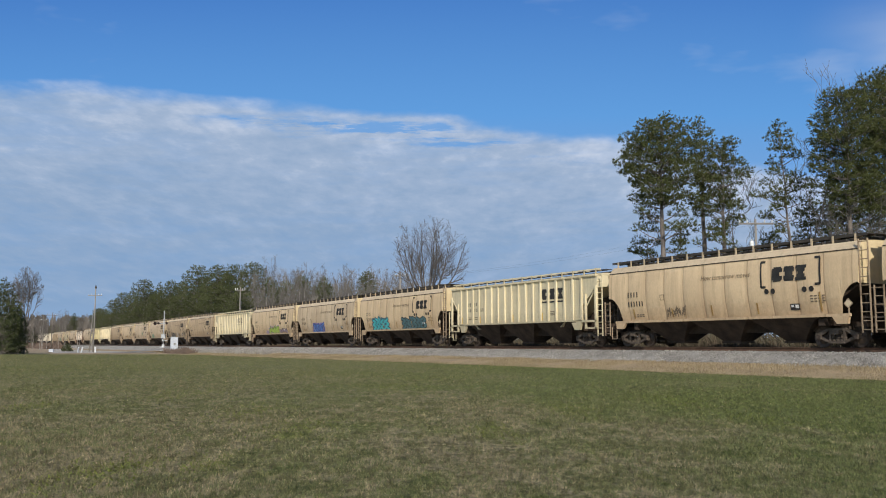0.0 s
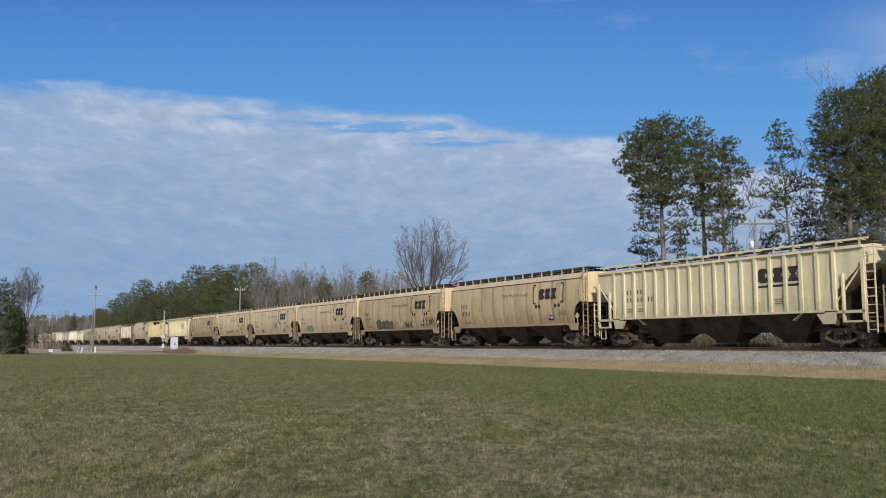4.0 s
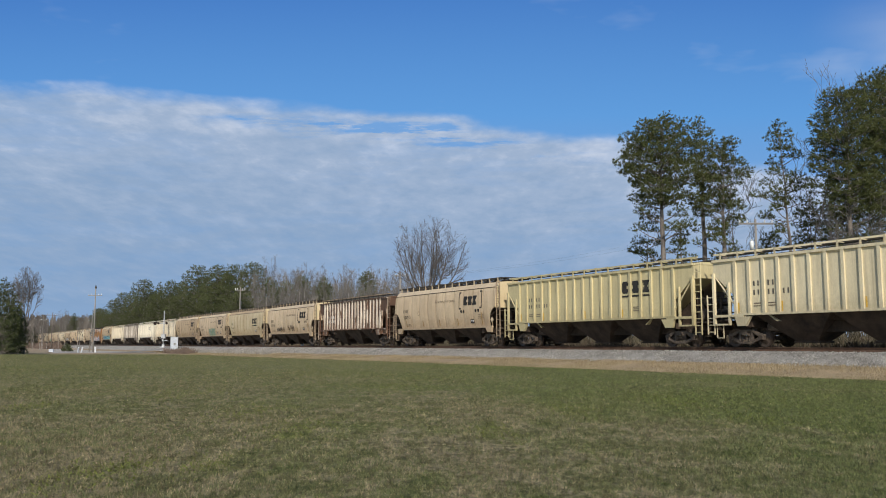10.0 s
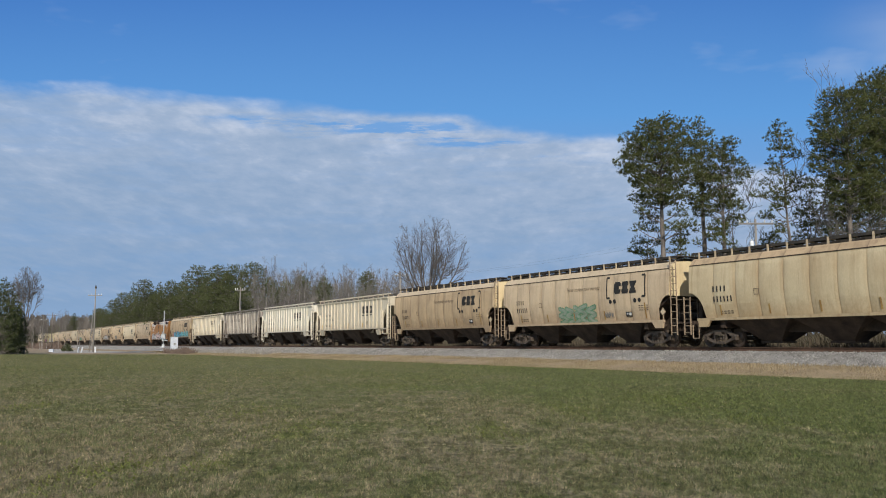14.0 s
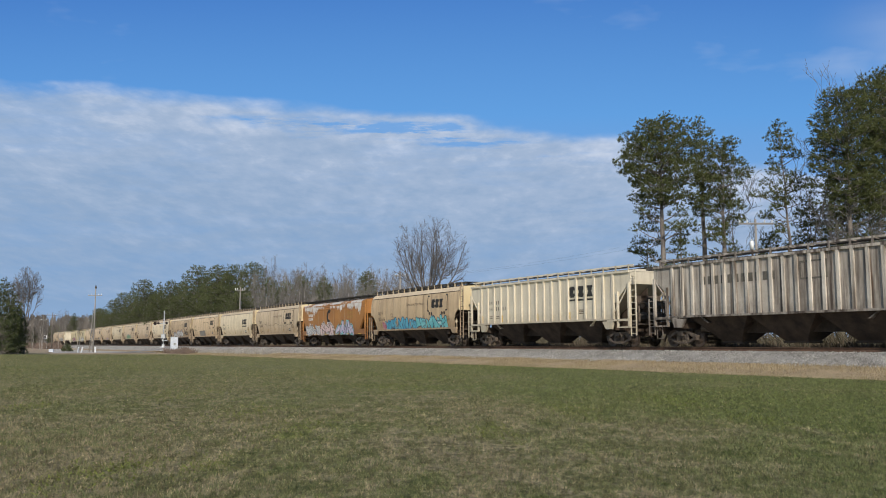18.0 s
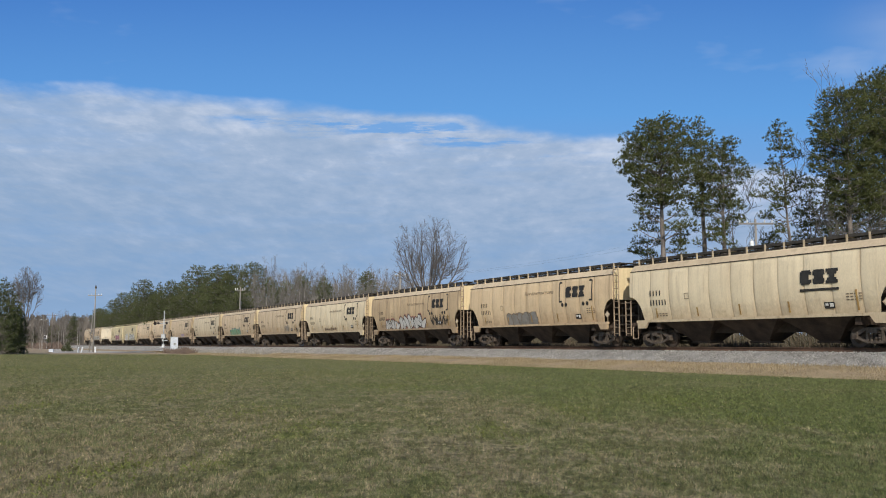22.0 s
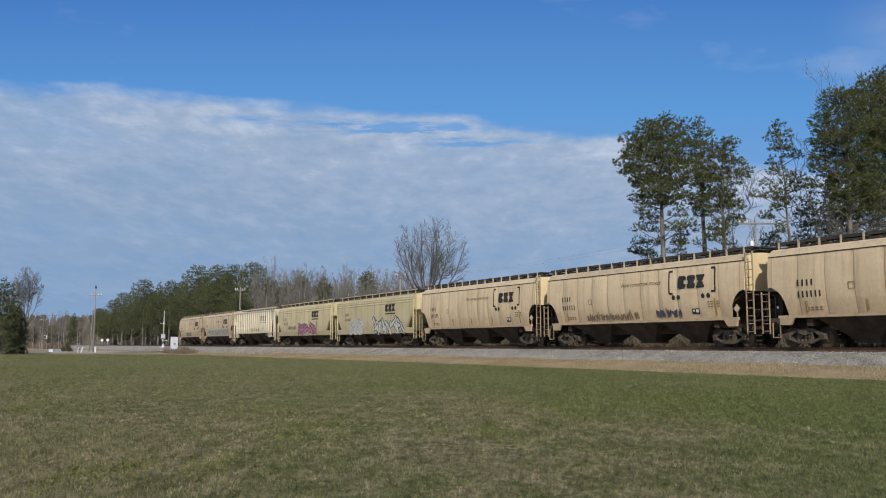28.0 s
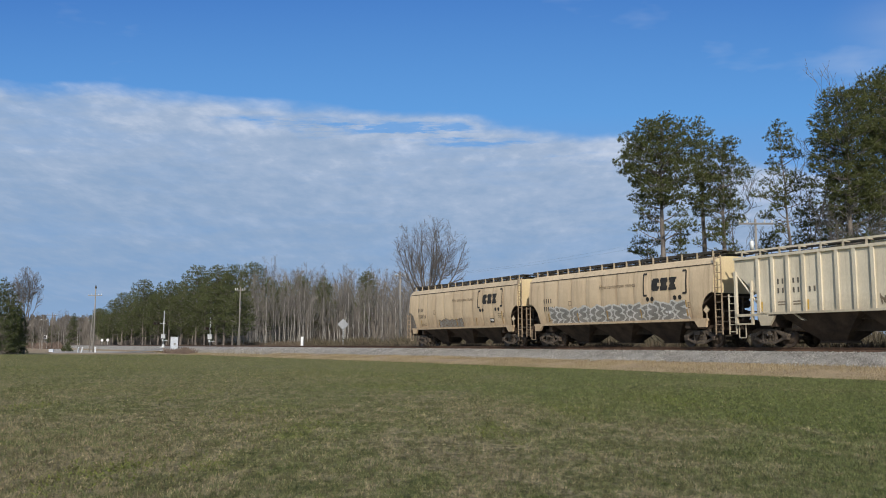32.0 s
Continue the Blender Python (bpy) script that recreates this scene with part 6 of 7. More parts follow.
# the lone tree over the train
def vase_tree(name, label, at, fork, top, rx, seed, stems=12, boughs=13, trunk_r=0.32, mat="bark_dark", fine=0.008, lift=0.36, waist=0.60):
    """A leafless tree whose stems part low, lean out and then rise into a broad rounded crown of fine twigs."""
    rng = np.random.default_rng(seed)
    tree = thing(name, label, "tree", at)
    trunk, crown = Bag(), Bag()
    trunk.tube((0, 0, -0.3), (0.04, 0, fork * 0.55), trunk_r, trunk_r * 0.88, 9, False).tube((0.04, 0, fork * 0.55), (0, 0, fork), trunk_r * 0.88, trunk_r * 0.78, 9, False)
    tall = top - fork
    mid = fork + tall * waist

    def inside(p):
        h = (p.z - mid) / (tall * (1.02 - waist if p.z > mid else 0.62))
        return (p.x / rx) ** 2 + (p.y / rx) ** 2 + h * h < 1.06

    def whip(p, d, length, r, level):
        """A bough in three bends, with twigs of the next level along it."""
        q = Vector(p)
        for k in range(3):
            d = (d + Vector(rng.normal(0, 0.07, 3).tolist()) + Vector((0, 0, 0.06))).normalized()
            n = q + d * length / 3
            if not inside(n):
                return
            crown.tube(q, n, max(r, fine), max(r * 0.78, fine * 0.8), 4 if level > 1 else 3, False)
            if level:
                for _ in range(2):
                    s = Vector(rng.normal(0, 1, 3).tolist())
                    s = (s - d * s.dot(d)).normalized()
                    whip(q.lerp(n, rng.uniform(0.2, 1)), (d * 0.82 + s * 0.57).normalized(), length * rng.uniform(0.36, 0.56), r * 0.5, level - 1)
            q, r = n, r * 0.78

    for k in range(stems):
        a = 2.4 * k + rng.uniform(-0.3, 0.3)
        f = min(1.0, math.sqrt((k + 0.4) / stems)) * 0.92
        end = Vector((rx * f * math.cos(a), rx * f * math.sin(a), mid + tall * (0.98 - waist) * math.sqrt(max(0.02, 1 - f * f)) - 0.03 * tall * f))
        start = Vector((0, 0, fork * rng.uniform(0.80, 1.0)))
        ctl = Vector((end.x * 0.74, end.y * 0.74, start.z + (end.z - start.z) * lift))
        path = [start * (1 - t) ** 2 + ctl * (2 * t * (1 - t)) + end * t * t for t in np.linspace(0, 1, 10)]
        path = [path[0]] + [p + Vector(rng.normal(0, 0.06, 3).tolist()) for p in path[1:]]
        r0 = trunk_r * rng.uniform(0.34, 0.50)
        for j in range(9):
            ra, rb = max(fine * 1.4, r0 * (1 - j / 9.5)), max(fine * 1.4, r0 * (1 - (j + 1) / 9.5))
            crown.tube(path[j], path[j + 1], ra, rb, 5, False)
        for j in range(boughs):
            t = 0.40 + 0.58 * (j + rng.uniform(0, 1)) / boughs
            g = min(8.999, t * 9)
            p, d = path[int(g)].lerp(path[int(g) + 1], g - int(g)), (path[int(g) + 1] - path[int(g)]).normalized()
            s = Vector(rng.normal(0, 1, 3).tolist())
            s = (s - d * s.dot(d)).normalized()
            whip(p, (d * 0.80 + s * 0.56).normalized(), tall * (0.34 - 0.20 * t) * rng.uniform(0.7, 1.15), r0 * (1 - t) * 0.55 + fine, 2)
    part("trunk", trunk, M[mat], tree, smooth=True)
    tagged(part("crown", crown, M[mat], tree, "leafless grey twigs"), kind="stuff")
    return tree


vase_tree("bare_tree", "large spreading leafless tree standing alone above the brush", spot(bearing(757), 108), 7.6, 17.2, 5.3, 78, 14, 13, trunk_r=0.34, mat="bark_dark", fine=0.0065, lift=0.20, waist=0.50)

# woods: a few grown trees, repeated with other turns and sizes
wood_pines = [pine("pine_tree", "dense pine at the edge of the woods", spot(bearing(180 + 60 * k), 190), 15.0 + (k % 3), 40 + k, 0.26 + 0.05 * (k % 3), 3.0, 115, 0.86, 26, 8, 0.30, "needles_far", ("egg", "round", "round", "egg")[k], trunk_r=0.19, group="pines of the far wood", dead=6, low=4, needle=0.12) for k in range(4)]
rng = np.random.default_rng(9)


def behind(x):
    """Depth at which the track lies on a bearing."""
    return float(np.interp(x, [42, 100, 200, 291, 374, 430, 536, 700], [425, 325, 211, 157, 127, 113, 93, 73]))


def scatter(templates, xs, dists, scales, seed):
    r = np.random.default_rng(seed)
    for x, d, s in zip(xs, dists, scales):
        t = templates[int(r.integers(len(templates)))]
        c = copy_thing(t, turned(spot(bearing(x), d), r.uniform(0, 360)))
        c.scale = (s * r.uniform(0.9, 1.1),) * 2 + (s,)


# the front row of the pine wood: bearing, and rise of the top over the eye's level per metre of depth
FRONT = [(186, 0.048), (203, 0.052), (219, 0.056), (236, 0.073), (255, 0.075), (283, 0.079), (301, 0.069), (322, 0.083), (348, 0.091), (364, 0.086), (384, 0.085), (398, 0.092), (413, 0.092), (426, 0.083), (449, 0.088)]
for k, (x, rise) in enumerate(FRONT):
    d = behind(x) + 17 + 3 * math.sin(k * 2.3) if x < 430 else 170.0
    g = (rise * d + 1.2) / 15.8
    if k < 4:
        c = wood_pines[k]
        c.matrix_basis = spot(bearing(x), d)
    else:
        c = copy_thing(wood_pines[(1, 0, 2, 3)[k % 4]], turned(spot(bearing(x), d), 77 * k))
    c.scale = (g * (1.08 if k % 3 else 0.92),) * 2 + (g,)
px = np.concatenate([np.linspace(178, 418, 24), np.linspace(180, 424, 14)]) + rng.normal(0, 3, 38)
ds = np.array([behind(x) for x in px]) + np.concatenate([rng.uniform(28, 42, 24), rng.uniform(48, 66, 14)])
scatter(wood_pines, px, ds, [(np.interp(x, *zip(*FRONT)) * d + 1.2) / 16.0 * rng.uniform(0.62, 0.90) for x, d in zip(px, ds)], 4)
wood_bare = [fan_tree("bare_tree", "slim leafless tree of the far wood", spot(bearing(470 + 50 * k), 165), 5.0 + k % 3, 14.0 + (k % 3), 1.7 + 0.25 * (k % 2), 60 + k, 8, 4, 3, 4, 0.12, "leafless trees of the far wood", "bark_pale", 0.011) for k in range(6)]


def bare_line(x):
    return float(np.interp(x, [380, 470, 560, 640, 700, 780, 860], [1.07, 1.07, 1.04, 1.04, 1.0, 0.84, 0.50]))


px = np.concatenate([np.linspace(424, 850, 80), np.linspace(426, 830, 70), np.linspace(430, 810, 40)]) + rng.normal(0, 4, 190)
ds = np.concatenate([rng.uniform(142, 158, 80), rng.uniform(160, 178, 70), rng.uniform(180, 200, 40)])
scatter(wood_bare, px, ds, [bare_line(x) * d / 172 * rng.uniform(0.68, 1.10) for x, d in zip(px, ds)], 6)
for k, (x, d, w, h) in enumerate(((536, 168, 0.74, 14.0), (649, 158, 0.66, 14.0), (571, 170, 0.60, 13.9), (618, 172, 0.56, 13.4), (574, 160, 0.85, 12.2), (480, 158, 0.8, 12.4), (506, 164, 0.8, 12.6), (612, 166, 0.8, 12.4))):
    which = (1, 1, 2, 3)[k % 4]
    c = copy_thing(wood_pines[which], turned(spot(bearing(x), d), 70 * k))
    c.scale = (w, w, h * 1.05 / (15.0 + which % 3))
far_px = rng.uniform(-60, 180, 30)
scatter(wood_bare, far_px, rng.uniform(340, 420, 30), rng.uniform(0.75, 1.0, 30), 8)
scatter(wood_pines, rng.uniform(-40, 116, 16), rng.uniform(345, 410, 16), rng.uniform(0.42, 0.68, 16), 10)
scatter(wood_bare, rng.uniform(60, 170, 12), rng.uniform(205, 240, 12), rng.uniform(0.45, 0.7, 12), 12)
# evergreens at the field's corner
for k, (x, d, h, w, shape) in enumerate(((8, 118, 10.6, 2.7, "skirt"), (-26, 122, 12.6, 3.4, "skirt"), (32, 124, 6.9, 1.9, "skirt"), (132, 305, 12.6, 2.9, "egg"))):
    pine("cedar_tree", "bushy dark evergreen with foliage to the ground", spot(bearing(x), d), h, 90 + k, 0.05, w, 100, 0.66, 26, 10, 0.34, "cedar", shape, trunk_r=0.16, dead=0, needle=0.06)
pine("evergreen_bush", "small dark round evergreen bush at the roadside", spot(bearing(123), 172), 1.6, 97, 0.03, 1.25, 30, 0.36, 20, 10, 0.24, "cedar", "skirt", trunk_r=0.05, dead=0)
vase_tree("bare_tree", "leafless tree beside the evergreens", spot(bearing(47), 128), 4.2, 12.7, 2.3, 93, 9, 9, trunk_r=0.18, mat="bark_grey", fine=0.010, lift=0.5)
vase_tree("bare_tree", "leafless tree beside the evergreens", spot(bearing(28), 131), 3.6, 11.2, 2.0, 96, 8, 8, trunk_r=0.15, mat="bark_grey", fine=0.010, lift=0.5)

# brush and dry weeds behind the track and at the crossing
def brush(name, label, count, s0, s1, o0, o1, h0, h1, mat, seed, width=0.035, lean=0.22):
    r = np.random.default_rng(seed)
    s, o = r.uniform(s0, s1, count), r.uniform(o0, o1, count)
    clump = 0.55 + 0.45 * np.sin(s * 0.55 + 2 * np.sin(s * 0.21)) * np.sin(o * 0.9 + s * 0.3)
    th = np.interp(s, S_AXIS, _th)
    x = np.interp(s, S_AXIS, _cx) + o * np.cos(th)
    y = np.interp(s, S_AXIS, _cy) + o * np.sin(th)
    h = r.uniform(h0, h1, count) * (0.45 + 0.75 * clump)
    z = ground_z(x, y) + np.interp(o, [-6.9, -5.6, -3.0, 3.6, 7.5], [0.0, 0.11, 0.34, 0.28, 0.0])
    base = np.stack([x, y, z], -1)
    side = np.stack([np.cos(r.uniform(0, 6.3, count)), np.sin(r.uniform(0, 6.3, count)), np.zeros(count)], -1) * width
    tip = base + np.stack([r.normal(0, lean, count) * h, r.normal(0, lean, count) * h, h], -1)
    v = np.stack([base - side, base + side, tip + side * 0.6, tip - side * 0.6], 1).reshape(-1, 3)
    ob = new(name, mesh_np(name, v, np.arange(count * 4).reshape(-1, 4), M[mat]))
    return tagged(ob, label, "brush", kind="stuff")


brush("dry_brush", "tangle of dry tan weeds and stems behind the track", 90000, -40, 160, 5.5, 15, 0.7, 1.8, "brush", 1, 0.022)
brush("olive_brush", "low olive-brown thicket behind the track", 80000, -40, 70, 6.0, 15, 0.8, 2.0, "brush_green", 2, 0.026, 0.5)
brush("track_weeds", "dense weeds on the far shoulder of the track, coloured dark as in the train's shade", 46000, -45, 130, 2.9, 4.6, 0.62, 0.95, "track_weed", 9, 0.024, 0.4)
brush("wood_undergrowth", "brown leafless undergrowth at the foot of the wood", 26000, 10, 240, 15, 40, 0.9, 2.8, "far_brush", 3, 0.06)
brush("crossing_weeds", "dry weeds at the near side of the ballast", 3500, 52, 106, -5.0, -2.6, 0.2, 0.55, "bark_pale", 4, 0.025)
brush("far_hedge", "dry hedge along the far curve of the track", 6000, 265, 430, -10, -4.5, 0.8, 2.2, "red_brush", 5, 0.1)
brush("weed_clump", "clump of brown weeds beside the signal cabinet", 1300, 80, 94, -7.6, -5.5, 0.3, 0.85, "red_brush", 8, 0.03)

def far_stems(name, label, n, x0, x1, d_of, lo, hi, w0, w1, mat, seed):
    """Thin upright stems and twigs of a wood, by bearing and depth."""
    r = np.random.default_rng(seed)
    bx = r.uniform(x0, x1, n)
    bd = d_of(bx, r)
    hx = (bx - 784) / 784 * bd * 0.5133
    hh = bd * r.uniform(lo, hi, n) * np.interp(bx, [180, 380, 700, 800], [1.0, 1.6, 1.55, 1.0]) * (0.8 + 0.14 * np.sin(bx * 0.21) + 0.1 * np.sin(bx * 0.53 + 1) + 0.08 * np.sin(bx * 1.3))
    base = np.stack([hx, bd, ground_z(hx, bd)], -1)
    side = np.stack([r.uniform(w0, w1, n), np.zeros(n), np.zeros(n)], -1)
    tip = base + np.stack([r.normal(0, 0.5, n), r.normal(0, 0.5, n), hh], -1)
    v = np.stack([base - side, base + side, tip + side * 0.4, tip - side * 0.4], 1).reshape(-1, 3)
    ob = new(name, mesh_np(name, v, np.arange(n * 4).reshape(-1, 4), M[mat]))
    return tagged(ob, label, "woods", kind="stuff")


def past_track(bx):
    return np.interp(bx, [42, 100, 200, 291, 374, 430, 536, 700], [425, 325, 211, 157, 127, 113, 93, 73])


far_stems("far_wood", "grey-brown leafless wood in the distance", 36000, -120, 760, lambda bx, r: past_track(bx) + r.uniform(70, 140, len(bx)), 0.012, 0.036, 0.06, 0.2, "far_brush", 31)
far_stems("wood_saplings", "thicket of thin grey saplings in the wood", 12000, 385, 790, lambda bx, r: r.uniform(165, 215, len(bx)), 0.012, 0.042, 0.03, 0.07, "bark_pale", 32)


def wood_twigs(name, label, n, x0, x1, d0, d1, seed, mat, line, w0=0.010, w1=0.022, wide=1.0):
    """Fine twigs in the upper storey of a leafless wood, gathered into crowns."""
    r = np.random.default_rng(seed)
    crowns = int((x1 - x0) * 0.62)
    cb, cd = r.uniform(x0, x1, crowns), r.uniform(d0, d1, crowns)
    top = np.interp(cb, *line) * cd * r.uniform(0.62, 1.14, crowns) + 1.2
    k = r.integers(0, crowns, n)
    f = 1 - r.uniform(0, 1, n) ** 1.3
    reach = np.interp(f, [0, 0.35, 0.7, 1.0], [0.35, 1.2, 1.1, 0.15]) * wide * r.uniform(0.85, 1.3, crowns)[k]
    a, q = r.uniform(0, 6.3, n), np.sqrt(r.uniform(0, 1, n))
    px_, py_ = (cb[k] - 784) / 784 * cd[k] * 0.5133 + reach * q * np.cos(a), cd[k] + reach * q * np.sin(a)
    p = np.stack([px_, py_, top[k] * (0.30 + 0.70 * f) - 0.5], -1)
    d = np.stack([np.cos(a) * 0.45 + r.normal(0, 0.25, n), np.sin(a) * 0.45 + r.normal(0, 0.25, n), r.uniform(0.4, 1.1, n)], -1)
    tip = p + d * r.uniform(0.35, 1.15, n)[:, None]
    side = np.stack([r.uniform(w0, w1, n), np.zeros(n), r.normal(0, 0.004, n)], -1)
    v = np.stack([p - side, p + side, tip], 1).reshape(-1, 3)
    ob = new(name, mesh_np(name, v, np.arange(n * 3).reshape(-1, 3), M[mat]))
    return tagged(ob, label, "woods", kind="stuff")


NEAR_LINE = ([424, 470, 600, 700, 770, 850], [0.077, 0.079, 0.077, 0.079, 0.066, 0.050])
FAR_LINE = ([-60, 40, 110, 180], [0.034, 0.031, 0.031, 0.034])
wood_twigs("wood_twigs", "haze of fine leafless twigs over the wood", 62000, 418, 860, 150, 200, 33, "twig_pale", NEAR_LINE)
wood_twigs("wood_twigs", "haze of brown leafless twigs over the wood", 44000, 418, 850, 160, 215, 34, "far_brush", NEAR_LINE)
wood_twigs("far_twigs", "haze of dark leafless twigs in the distance", 80000, -60, 185, 345, 430, 35, "far_brush", FAR_LINE, 0.05, 0.11, 2.2)

# ---- things along the line ----
def utility_pole(at, height, arms, mat="pole", lean=0.0, label="weathered wooden utility pole with a crossarm", r=0.14):
    t = thing("utility_pole", label, "utility pole", at @ pose(0, 0, 0, 0, lean, 0))
    part("shaft", Bag().tube((0, 0, -0.5), (0, 0, height), r, r * 0.68, 10), M[mat], t, smooth=True)
    for z, w in arms:
        a = part("crossarm", Bag().box(-w, w, -0.16, -0.06, z - 0.06, z + 0.06), M[mat], t)
        for x in (-w * 0.92, -w * 0.5, w * 0.5, w * 0.92):
            part("insulator", Bag().tube((x, -0.11, z + 0.06), (x, -0.11, z + 0.13), 0.03, n=6).tube((x, -0.11, z + 0.13), (x, -0.11, z + 0.26), 0.062, 0.045, n=8), M["porcelain"], a)
    return t


tall = utility_pole(spot(bearing(169), 150), 11.4, [(9.9, 1.2)], "grey_pole", r=0.13)
part("pole_top_fitting", Bag().box(-0.13, 0.13, -0.13, 0.13, 11.1, 11.45).tube((0, 0, 11.45), (0, 0, 11.75), 0.09, 0.05, n=8), M["walk"], tall, "dark fitting on the pole top")
utility_pole(spot(bearing(162), 151), 7.4, [], "grey_pole", 3.2, "leaning pale brace pole beside the line", 0.07)
utility_pole(spot(bearing(95), 240), 10.4, [(9.6, 1.6)])
utility_pole(spot(bearing(79), 290), 11.5, [(9.6, 1.2)])
utility_pole(spot(bearing(60), 310), 9.0, [(8.3, 1.2)])
utility_pole(spot(bearing(425), 124), 9.6, [(9.1, 0.75)], "grey_pole", r=0.105)
utility_pole(spot(bearing(421), 125), 7.6, [], "grey_pole", 4.0, "leaning grey wooden brace pole", 0.06)
utility_pole(spot(bearing(709), 122), 11.6, [(11.0, 0.8)], "grey_pole", -0.4, r=0.17)
right_pole = utility_pole(spot(bearing(1342), 61), 10.1, [(9.75, 1.25)], "grey_pole", r=0.115)
part("transformer", Bag().tube((-0.35, -0.1, 7.9), (-0.35, -0.1, 8.5), 0.14, n=12).tube((-0.35, -0.1, 8.5), (-0.35, -0.1, 8.65), 0.05, n=8), M["porcelain"], right_pole, "pale grey transformer can", True)
wires = thing("power_line", "thin sagging overhead wires between the poles", "power line", Matrix.Identity(4))
ends = [((-6.1, 124.0), (22.3, 61.0), 10.9, 9.9), ((-29.2, 124.0), (-6.1, 124.0), 9.2, 10.9), ((22.3, 61.0), (64.0, 50.0), 9.9, 10.5)]
for (ax, ay), (bx, by), za, zb in ends:
    for off in (-0.8, 0.8):
        w = Bag()
        for k in range(12):
            f, g = k / 12, (k + 1) / 12
            q = [(ax + (bx - ax) * h + off, ay + (by - ay) * h, za + (zb - za) * h - 3.2 * h * (1 - h)) for h in (f, g)]
            w.tube(q[0], q[1], 0.004, n=4, caps=False)
        part("wire", w, M["black"], wires)


def crossing_signal(at, height, arm, lamp):
    t = thing("crossing_signal", "silver railway crossing signal mast with lamp heads", "crossing signal", at)
    part("mast", Bag().tube((0, 0, 0), (0, 0, height), 0.10, n=10).tube((0, 0, height), (0, 0, height + 0.1), 0.10, 0.03, n=10), M["metal"], t, smooth=True)
    part("base", Bag().tube((0, 0, -0.2), (0, 0, 0.5), 0.32, 0.22, n=10).box(-0.4, 0.4, -0.4, 0.4, -1.0, 0.05), M["metal"], t)
    part("relay_box", Bag().box(-0.34, 0.34, -0.28, 0.28, 1.5, 2.2).box(-0.38, 0.38, -0.32, 0.32, 2.2, 2.26), M["metal"], t)
    part("crossbar", Bag().tube((-arm, 0, lamp), (arm * 0.35, 0, lamp), 0.06, n=8), M["metal"], t)
    for x, r in ((-arm, 0.30), (-arm * 0.62, 0.20), (arm * 0.35, 0.20)):
        h = part("lamp_head", Bag().tube((x, -0.12, lamp), (x, -0.17, lamp), r, n=16).tube((x, -0.17, lamp + 0.05), (x, -0.40, lamp + 0.05), 0.17, 0.17, n=10, caps=False), M["black"], t, "round black lamp background")
        part("lens", Bag().tube((x, -0.17, lamp), (x, -0.20, lamp), r * 0.45, n=12), M["red_lens"], h)
    part("gate_arm_pivot", Bag().box(-0.12, 0.12, -0.5, -0.2, 1.0, 1.4).box(0.1, 0.9, -0.42, -0.34, 1.1, 1.2), M["metal"], t)
    return t


crossing_signal(spot(bearing(292), 151, 0.75), 6.2, 1.5, 4.1)
crossing_signal(spot(bearing(374), 141, 0.55), 6.2, 0.5, 3.2)

cab = thing("signal_cabinet", "pale metal railway signal cabinet beside the crossing", "cabinet", turned(spot(bearing(311), 132), 24))
cab.scale = (0.86, 0.86, 1.0)
part("body", Bag().box(-0.6, 0.6, -0.5, 0.5, 0.1, 2.45), M["box_paint"], cab)
part("lid", Bag().box(-0.65, 0.65, -0.55, 0.55, 2.45, 2.53), M["box_paint"], cab)
part("plinth", Bag().box(-0.5, 0.5, -0.45, 0.45, -0.2, 0.1), M["ballast"], cab)
d = part("door", Bag().box(-0.48, 0.48, -0.53, -0.50, 0.2, 2.2), M["box_paint"], cab)
part("handle", Bag().box(0.30, 0.34, -0.56, -0.53, 0.85, 1.1), M["metal"], d)
part("notice", Bag().box(-0.15, 0.2, -0.545, -0.53, 1.25, 1.6), M["g_grey"], d, "grey notice plate")


def post_sign(name, label, at, z, size, shape, mat, post="metal"):
    t = thing(name, label, "sign", at)
    part("post", Bag().box(-0.04, 0.04, -0.03, 0.03, -0.3, z + size * 0.4), M[post], t)
    n = {"diamond": 4, "disc": 18, "square": 4}[shape]
    a0 = math.pi / 4 if shape == "square" else 0
    part("plate", Bag().prism([(size * math.cos(a0 + 2 * math.pi * k / n), z + size * math.sin(a0 + 2 * math.pi * k / n)) for k in range(n)], -0.05, -0.035), M[mat], t)
    return t


post_sign("diamond_sign", "bare silver back of a diamond track sign on a post", spot(bearing(608), 104), 3.7, 0.68, "diamond", "sign_back")
sq = post_sign("road_sign", "white square road sign on a post", spot(bearing(84), 365), 4.6, 1.05, "square", "sign_white")
part("printing", Bag().box(-0.26, 0.26, -0.062, -0.052, 4.2, 5.0), M["black"], sq, "dark unreadable bar")
for x in (184, 194):
    post_sign("marker_sign", "pale disc marker on a post beyond the track", spot(bearing(x), 234), 2.7, 0.38, "disc", "sign_white")
for x, d, h in ((536, 99, 1.25),):
    t = thing("mile_post", "short white concrete post beside the track", "post", spot(bearing(x), d, 0.75))
    part("post", Bag().box(-0.14, 0.14, -0.1, 0.1, -0.9, h).prism([(-0.14, h), (0.14, h), (0.08, h + 0.07), (-0.08, h + 0.07)], -0.1, 0.1), M["sign_white"], t)
for x, lean in ((142, 8), (148, 14), (173, -3)):
    t = thing("bollard", "white leaning wooden guard post beside the road", "post", spot(bearing(x), 146) @ pose(0, 0, 0, 0, lean, 0))
    part("post", Bag().tube((0, 0, -0.2), (0, 0, 1.0), 0.13, 0.12, n=10), M["sign_white"], t)
t = thing("culvert_block", "pale concrete block at the roadside", "block", spot(bearing(96), 160))
